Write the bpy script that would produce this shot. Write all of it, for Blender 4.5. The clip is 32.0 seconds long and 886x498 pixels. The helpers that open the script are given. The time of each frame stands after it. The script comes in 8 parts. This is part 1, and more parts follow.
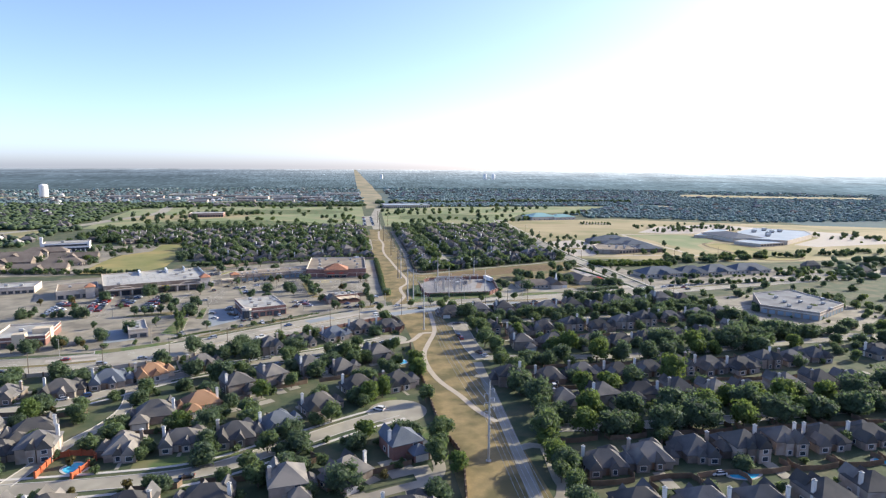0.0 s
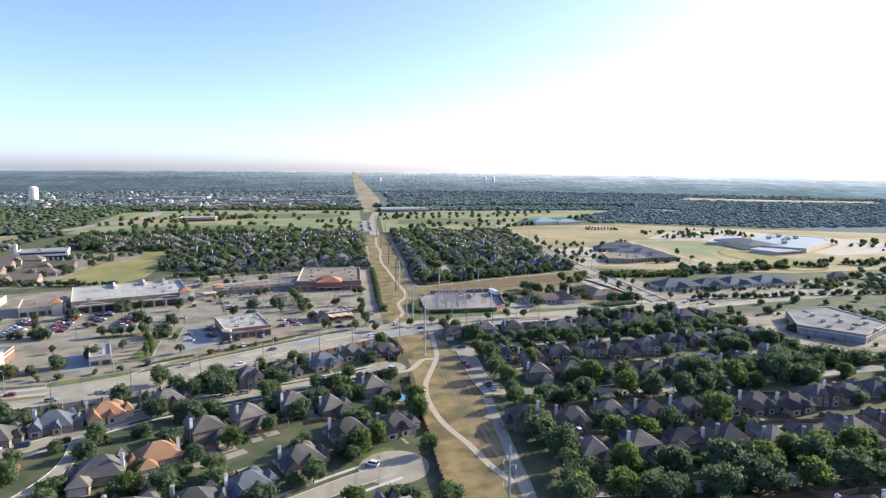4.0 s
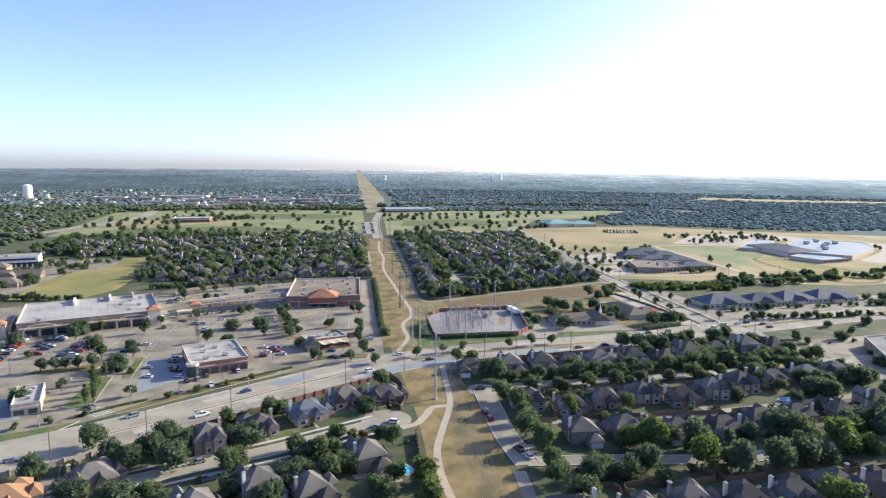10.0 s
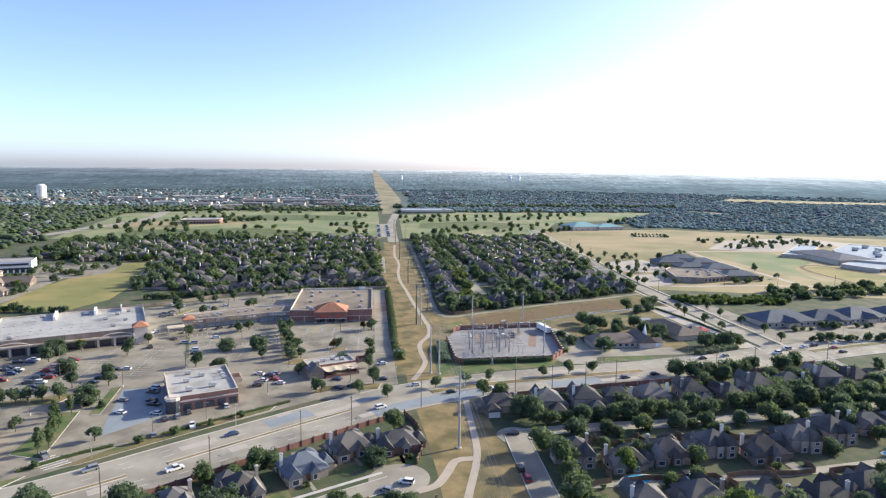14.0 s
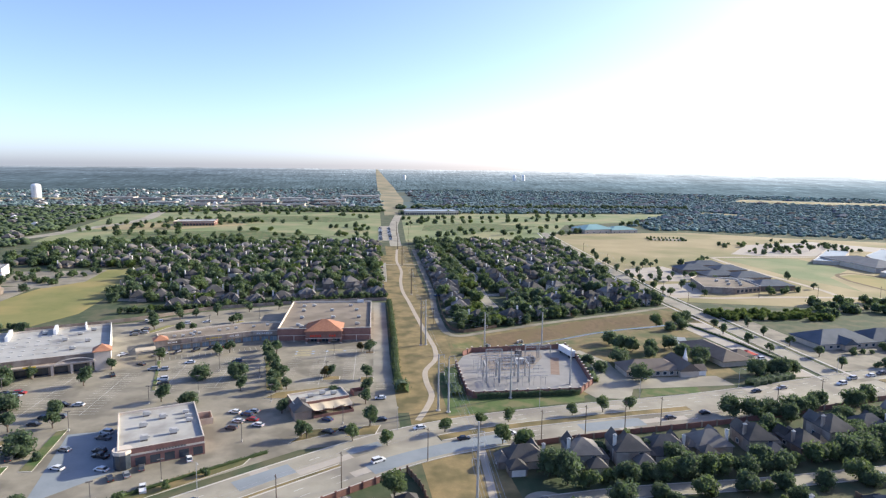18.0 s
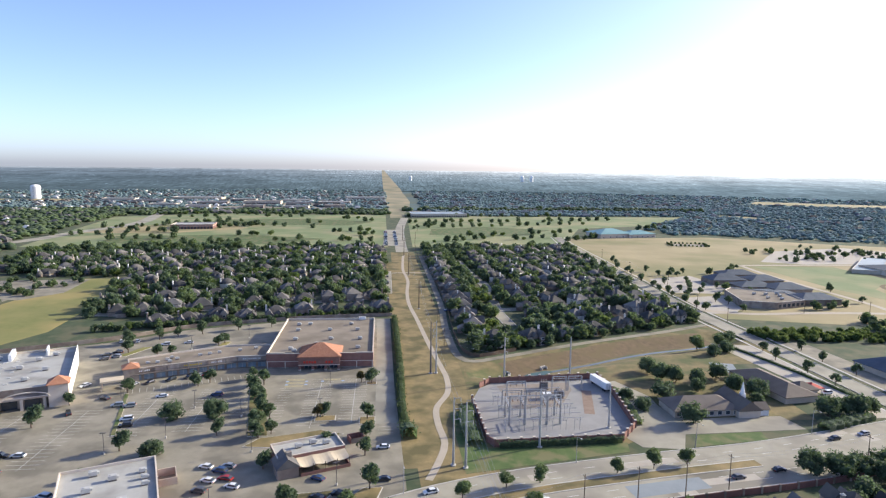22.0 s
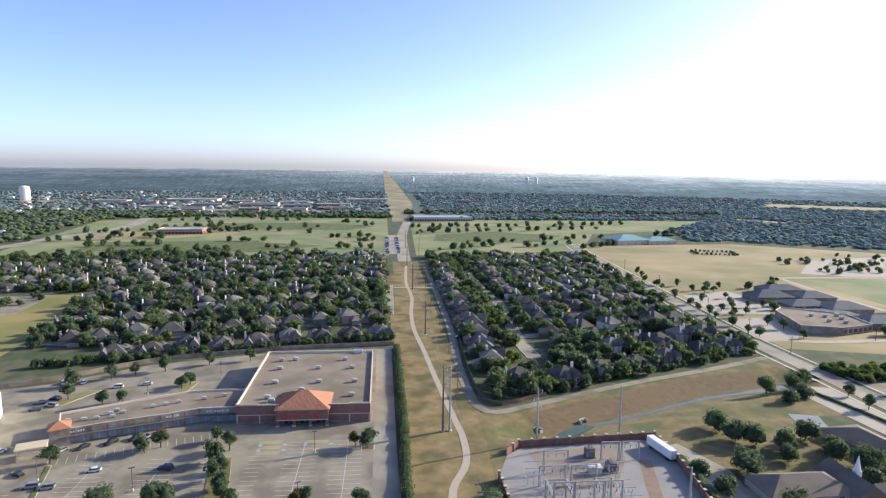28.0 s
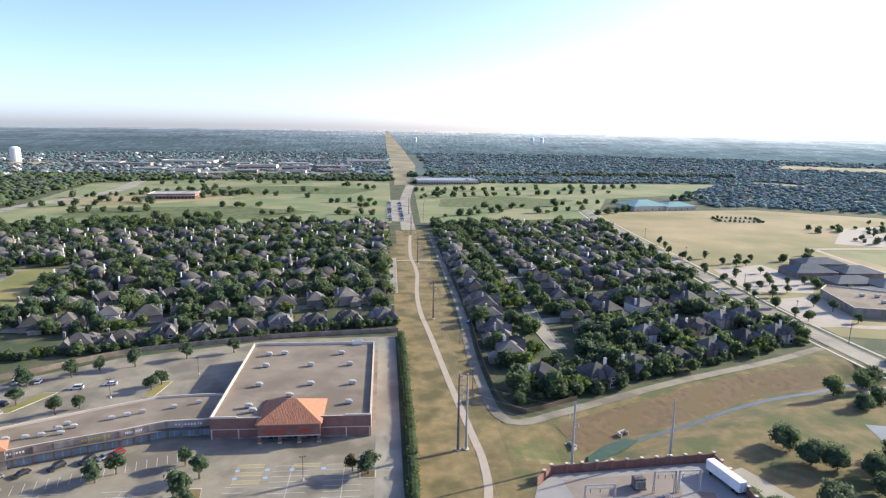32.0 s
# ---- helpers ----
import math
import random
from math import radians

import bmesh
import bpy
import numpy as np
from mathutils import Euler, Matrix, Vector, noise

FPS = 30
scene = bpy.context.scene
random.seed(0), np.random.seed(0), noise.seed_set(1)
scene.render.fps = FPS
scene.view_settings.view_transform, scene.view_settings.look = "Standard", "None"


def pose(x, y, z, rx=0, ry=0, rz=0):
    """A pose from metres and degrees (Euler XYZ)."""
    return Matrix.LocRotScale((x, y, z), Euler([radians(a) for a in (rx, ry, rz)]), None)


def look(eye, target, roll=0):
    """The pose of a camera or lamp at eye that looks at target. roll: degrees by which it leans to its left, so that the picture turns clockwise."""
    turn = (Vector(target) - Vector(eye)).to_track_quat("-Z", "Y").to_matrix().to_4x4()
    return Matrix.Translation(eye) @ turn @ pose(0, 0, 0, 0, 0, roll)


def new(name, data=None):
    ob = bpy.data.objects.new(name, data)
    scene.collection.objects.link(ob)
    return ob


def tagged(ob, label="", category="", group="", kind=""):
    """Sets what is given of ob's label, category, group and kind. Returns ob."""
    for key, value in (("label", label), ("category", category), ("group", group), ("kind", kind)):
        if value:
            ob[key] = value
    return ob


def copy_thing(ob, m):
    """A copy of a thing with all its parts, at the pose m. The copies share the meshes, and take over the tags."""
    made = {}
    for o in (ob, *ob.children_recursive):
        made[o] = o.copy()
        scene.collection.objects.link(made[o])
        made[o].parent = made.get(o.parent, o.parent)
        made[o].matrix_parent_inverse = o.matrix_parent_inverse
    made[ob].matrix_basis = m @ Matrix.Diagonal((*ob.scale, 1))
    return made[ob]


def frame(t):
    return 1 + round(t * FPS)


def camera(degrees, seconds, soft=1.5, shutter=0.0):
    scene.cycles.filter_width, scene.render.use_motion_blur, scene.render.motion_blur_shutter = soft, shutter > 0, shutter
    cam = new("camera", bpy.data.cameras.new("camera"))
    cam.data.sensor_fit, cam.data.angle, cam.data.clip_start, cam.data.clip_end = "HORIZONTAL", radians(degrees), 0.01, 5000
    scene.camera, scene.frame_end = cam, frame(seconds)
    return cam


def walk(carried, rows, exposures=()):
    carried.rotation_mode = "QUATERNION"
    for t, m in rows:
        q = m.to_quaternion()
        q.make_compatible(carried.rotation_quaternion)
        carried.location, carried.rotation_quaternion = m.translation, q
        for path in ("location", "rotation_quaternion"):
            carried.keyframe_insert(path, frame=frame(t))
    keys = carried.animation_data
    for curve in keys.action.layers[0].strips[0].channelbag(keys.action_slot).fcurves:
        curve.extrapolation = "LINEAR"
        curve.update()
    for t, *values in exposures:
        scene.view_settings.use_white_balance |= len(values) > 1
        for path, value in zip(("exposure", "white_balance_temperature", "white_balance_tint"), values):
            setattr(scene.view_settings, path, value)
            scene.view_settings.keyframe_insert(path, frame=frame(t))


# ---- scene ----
cam = camera(71.86, 32.0, soft=1.25)
PATH = [
    (0, pose(-0.89, 2.12, 93.92, 82.391, 0, -8.395) @ pose(0, 0, 0, 0, 0, 0.331)),
    (0.5, pose(-0.51, 7.17, 94.19, 82.420, 0, -8.476) @ pose(0, 0, 0, 0, 0, 0.343)),
    (1, pose(-0.11, 12.20, 94.42, 82.451, 0, -8.483) @ pose(0, 0, 0, 0, 0, 0.354)),
    (1.5, pose(0.29, 17.20, 94.63, 82.473, 0, -8.618) @ pose(0, 0, 0, 0, 0, 0.366)),
    (2, pose(0.71, 22.19, 94.82, 82.497, 0, -8.679) @ pose(0, 0, 0, 0, 0, 0.377)),
    (2.5, pose(1.13, 27.19, 94.98, 82.541, 0, -8.726) @ pose(0, 0, 0, 0, 0, 0.388)),
    (3, pose(1.56, 32.19, 95.11, 82.585, 0, -8.809) @ pose(0, 0, 0, 0, 0, 0.399)),
    (3.5, pose(1.99, 37.21, 95.23, 82.588, 0, -8.549) @ pose(0, 0, 0, 0, 0, 0.410)),
    (5.5, pose(3.74, 57.60, 95.52, 82.588, 0, -8.526) @ pose(0, 0, 0, 0, 0, 0.451)),
    (6, pose(4.18, 62.79, 95.55, 82.590, 0, -8.445) @ pose(0, 0, 0, 0, 0, 0.461)),
    (6.5, pose(4.62, 68.03, 95.57, 82.571, 0, -8.400) @ pose(0, 0, 0, 0, 0, 0.471)),
    (7, pose(5.06, 73.31, 95.58, 82.553, 0, -8.317) @ pose(0, 0, 0, 0, 0, 0.481)),
    (7.5, pose(5.49, 78.64, 95.59, 82.534, 0, -8.306) @ pose(0, 0, 0, 0, 0, 0.491)),
    (8, pose(5.91, 84.02, 95.58, 82.516, 0, -8.222) @ pose(0, 0, 0, 0, 0, 0.500)),
    (8.5, pose(6.34, 89.44, 95.57, 82.497, 0, -8.173) @ pose(0, 0, 0, 0, 0, 0.510)),
    (9, pose(6.75, 94.91, 95.55, 82.479, 0, -8.088) @ pose(0, 0, 0, 0, 0, 0.519)),
    (9.5, pose(7.16, 100.42, 95.52, 82.477, 0, -8.021) @ pose(0, 0, 0, 0, 0, 0.528)),
    (10, pose(7.56, 105.96, 95.50, 82.422, 0, -8.060) @ pose(0, 0, 0, 0, 0, 0.537)),
    (10.5, pose(7.96, 111.55, 95.47, 82.472, 0, -7.993) @ pose(0, 0, 0, 0, 0, 0.546)),
    (11, pose(8.34, 117.16, 95.43, 82.424, 0, -7.265) @ pose(0, 0, 0, 0, 0, 0.554)),
    (11.5, pose(8.72, 122.81, 95.40, 82.422, 0, -7.158) @ pose(0, 0, 0, 0, 0, 0.563)),
    (12, pose(9.08, 128.48, 95.37, 82.421, 0, -7.014) @ pose(0, 0, 0, 0, 0, 0.571)),
    (12.5, pose(9.44, 134.17, 95.33, 82.419, 0, -6.870) @ pose(0, 0, 0, 0, 0, 0.579)),
    (13, pose(9.78, 139.88, 95.30, 82.416, 0, -6.762) @ pose(0, 0, 0, 0, 0, 0.587)),
    (13.5, pose(10.12, 145.60, 95.27, 82.414, 0, -6.682) @ pose(0, 0, 0, 0, 0, 0.595)),
    (14, pose(10.44, 151.33, 95.24, 82.412, 0, -6.528) @ pose(0, 0, 0, 0, 0, 0.603)),
    (14.5, pose(10.75, 157.05, 95.22, 82.409, 0, -6.411) @ pose(0, 0, 0, 0, 0, 0.611)),
    (16.5, pose(11.87, 179.89, 95.16, 82.394, 0, -6.237) @ pose(0, 0, 0, 0, 0, 0.640)),
    (17, pose(12.12, 185.56, 95.16, 82.389, 0, -6.231) @ pose(0, 0, 0, 0, 0, 0.647)),
    (17.5, pose(12.35, 191.20, 95.17, 82.381, 0, -6.265) @ pose(0, 0, 0, 0, 0, 0.654)),
    (18, pose(12.58, 196.80, 95.18, 82.372, 0, -6.262) @ pose(0, 0, 0, 0, 0, 0.661)),
    (18.5, pose(12.78, 202.38, 95.20, 82.363, 0, -6.223) @ pose(0, 0, 0, 0, 0, 0.667)),
    (19, pose(12.98, 207.92, 95.22, 82.406, 0, -6.259) @ pose(0, 0, 0, 0, 0, 0.674)),
    (19.5, pose(13.16, 213.41, 95.25, 82.411, 0, -6.297) @ pose(0, 0, 0, 0, 0, 0.680)),
    (20, pose(13.33, 218.87, 95.29, 82.371, 0, -5.598) @ pose(0, 0, 0, 0, 0, 0.686)),
    (20.5, pose(13.49, 224.28, 95.33, 82.376, 0, -5.601) @ pose(0, 0, 0, 0, 0, 0.692)),
    (21, pose(13.64, 229.64, 95.38, 82.381, 0, -5.641) @ pose(0, 0, 0, 0, 0, 0.698)),
    (21.5, pose(13.77, 234.96, 95.44, 82.438, 0, -5.647) @ pose(0, 0, 0, 0, 0, 0.704)),
    (22, pose(13.89, 240.23, 95.50, 82.442, 0, -5.688) @ pose(0, 0, 0, 0, 0, 0.709)),
    (22.5, pose(14.00, 245.46, 95.57, 82.439, 0, -5.664) @ pose(0, 0, 0, 0, 0, 0.715)),
    (23, pose(14.10, 250.64, 95.65, 82.436, 0, -5.605) @ pose(0, 0, 0, 0, 0, 0.720)),
    (23.5, pose(14.19, 255.77, 95.73, 82.431, 0, -5.637) @ pose(0, 0, 0, 0, 0, 0.725)),
    (24, pose(14.26, 260.87, 95.81, 82.425, 0, -5.633) @ pose(0, 0, 0, 0, 0, 0.730)),
    (24.5, pose(14.33, 265.94, 95.91, 82.420, 0, -5.593) @ pose(0, 0, 0, 0, 0, 0.735)),
    (25, pose(14.39, 270.97, 96.00, 82.414, 0, -5.590) @ pose(0, 0, 0, 0, 0, 0.740)),
    (25.5, pose(14.44, 275.98, 96.10, 82.409, 0, -5.550) @ pose(0, 0, 0, 0, 0, 0.744)),
    (27.5, pose(14.56, 295.92, 96.54, 82.487, 0, -5.539) @ pose(0, 0, 0, 0, 0, 0.761)),
    (28, pose(14.57, 300.94, 96.65, 82.480, 0, -5.535) @ pose(0, 0, 0, 0, 0, 0.765)),
    (28.5, pose(14.58, 305.99, 96.77, 82.476, 0, -5.489) @ pose(0, 0, 0, 0, 0, 0.769)),
    (29, pose(14.59, 311.09, 96.88, 82.472, 0, -5.478) @ pose(0, 0, 0, 0, 0, 0.773)),
    (29.5, pose(14.59, 316.25, 96.99, 82.310, 0, -5.496) @ pose(0, 0, 0, 0, 0, 0.776)),
    (30, pose(14.59, 321.50, 97.10, 81.571, 0, -5.491) @ pose(0, 0, 0, 0, 0, 0.780)),
    (30.5, pose(14.59, 326.85, 97.21, 80.679, 0, -5.401) @ pose(0, 0, 0, 0, 0, 0.783)),
    (31, pose(14.59, 332.32, 97.31, 79.426, 0, -5.424) @ pose(0, 0, 0, 0, 0, 0.786)),
    (31.5, pose(14.59, 337.94, 97.41, 78.835, 0, -5.414) @ pose(0, 0, 0, 0, 0, 0.789)),
    (32, pose(14.59, 343.72, 97.50, 78.813, 0, -5.364) @ pose(0, 0, 0, 0, 0, 0.792)),
]
walk(cam, PATH, exposures=[(0, 1.15, 6500, 11), (14, 1.12, 6500, 11), (24, 1.0, 6500, 11), (28, 0.96, 6500, 11), (31, 0.95, 6500, 11), (32, 1.15, 6500, 11)])

# ---- daylight: low sun ahead and to the right ----
SUN_AZ, SUN_EL = radians(71.5), radians(21.5)
world = bpy.data.worlds.new("sky")
scene.world = world
world.use_nodes = True
wn = world.node_tree
sky = wn.nodes.new("ShaderNodeTexSky")
sky.sky_type, sky.sun_disc = "NISHITA", False
sky.sun_elevation, sky.sun_rotation = SUN_EL, SUN_AZ
sky.air_density, sky.dust_density, sky.ozone_density, sky.altitude = 0.62, 1.2, 2.7, 150
cast = wn.nodes.new("ShaderNodeMix")
cast.data_type, cast.blend_type = "RGBA", "MULTIPLY"
cast.inputs[0].default_value, cast.inputs[7].default_value = 1.0, (1.035, 0.975, 1.06, 1)
wn.links.new(sky.outputs[0], cast.inputs[6])
wn.links.new(cast.outputs[2], wn.nodes["Background"].inputs[0])
wn.nodes["Background"].inputs[1].default_value = 0.15
sun = new("sun", bpy.data.lights.new("sun", "SUN"))
sun.data.energy, sun.data.angle, sun.data.color = 3.9, radians(0.55), (0.985, 0.93, 0.735)
sun_way = Vector((math.sin(SUN_AZ) * math.cos(SUN_EL), math.cos(SUN_AZ) * math.cos(SUN_EL), math.sin(SUN_EL)))
sun.matrix_world = look(sun_way * 900, (0, 0, 0))

# ---- materials ----
def surf(name, a, b, size=4.0, fine=0.4, rough=0.9, bump=0.0, vary=0.0, metal=0.0, c=None, size2=40.0, spec=0.3):
    """A surface between the colours a and b at two grain sizes (metres); c: a third tone in large soft patches; vary: lightness by object."""
    m = bpy.data.materials.new(name)
    m.use_nodes = True
    t = m.node_tree
    n, l = t.nodes, t.links
    bsdf = n["Principled BSDF"]
    bsdf.inputs["Roughness"].default_value, bsdf.inputs["Metallic"].default_value = rough, metal
    bsdf.inputs["Specular IOR Level"].default_value = spec
    geo = n.new("ShaderNodeNewGeometry")

    def grain(scale, detail):
        g = n.new("ShaderNodeTexNoise")
        g.inputs["Scale"].default_value, g.inputs["Detail"].default_value = 1 / scale, detail
        l.new(geo.outputs["Position"], g.inputs["Vector"])
        return g.outputs["Fac"]

    def mix(f, x, y, mode="MIX"):
        k = n.new("ShaderNodeMix")
        k.data_type, k.blend_type = "RGBA", mode
        for sock, v in ((k.inputs[0], f), (k.inputs[6], x), (k.inputs[7], y)):
            if isinstance(v, (tuple, float, int)):
                sock.default_value = (*v, 1) if isinstance(v, tuple) else v
            else:
                l.new(v, sock)
        return k.outputs[2]

    def sharp(v, lo, hi):
        r = n.new("ShaderNodeMapRange")
        r.inputs[1].default_value, r.inputs[2].default_value = lo, hi
        l.new(v, r.inputs[0])
        return r.outputs[0]

    big, small = grain(size, 4), grain(fine, 3)
    col = mix(sharp(big, 0.35, 0.65), a, b)
    col = mix(sharp(small, 0.3, 0.75), col, mix(0.6, col, b))
    if c:
        col = mix(sharp(grain(size2, 3), 0.45, 0.62), col, c)
    if vary:
        info = n.new("ShaderNodeObjectInfo")
        v = n.new("ShaderNodeHueSaturation")
        l.new(col, v.inputs["Color"])
        r = n.new("ShaderNodeMapRange")
        r.inputs[3].default_value, r.inputs[4].default_value = 1 - vary, 1 + vary
        both = n.new("ShaderNodeMath")
        both.operation = "ADD"
        l.new(info.outputs["Random"], both.inputs[0])
        l.new(geo.outputs["Random Per Island"], both.inputs[1])
        half = n.new("ShaderNodeMath")
        half.operation = "FRACT"
        l.new(both.outputs[0], half.inputs[0])
        l.new(half.outputs[0], r.inputs[0])
        l.new(r.outputs[0], v.inputs["Value"])
        col = v.outputs[0]
    l.new(col, bsdf.inputs["Base Color"])
    if bump:
        k = n.new("ShaderNodeBump")
        k.inputs["Strength"].default_value, k.inputs["Distance"].default_value = 0.6, bump
        l.new(small, k.inputs["Height"])
        l.new(k.outputs[0], bsdf.inputs["Normal"])
    return m


def leafy(name, dark, light, sheen=0.0, thru=0.46, spec=0.2):
    """Foliage: grain at two scales, each plant a little different, light passing through."""
    m = surf(name, dark, light, 1.6, 0.35, 0.75, 0, 0.28, spec=spec)
    t = m.node_tree
    bsdf, out = t.nodes["Principled BSDF"], t.nodes["Material Output"]
    bsdf.inputs["Sheen Weight"].default_value, bsdf.inputs["Sheen Roughness"].default_value = sheen, 0.6
    bsdf.inputs["Sheen Tint"].default_value = (0.85, 0.93, 1.0, 1)
    tr = t.nodes.new("ShaderNodeBsdfTranslucent")
    src = bsdf.inputs["Base Color"].links[0].from_socket
    g = t.nodes.new("ShaderNodeHueSaturation")
    g.inputs["Value"].default_value, g.inputs["Hue"].default_value, g.inputs["Saturation"].default_value = 1.5, 0.48, 1.15
    t.links.new(src, g.inputs["Color"])
    t.links.new(g.outputs[0], tr.inputs[0])
    mx = t.nodes.new("ShaderNodeMixShader")
    mx.inputs[0].default_value = thru
    t.links.new(bsdf.outputs[0], mx.inputs[1])
    t.links.new(tr.outputs[0], mx.inputs[2])
    t.links.new(mx.outputs[0], out.inputs[0])
    return m


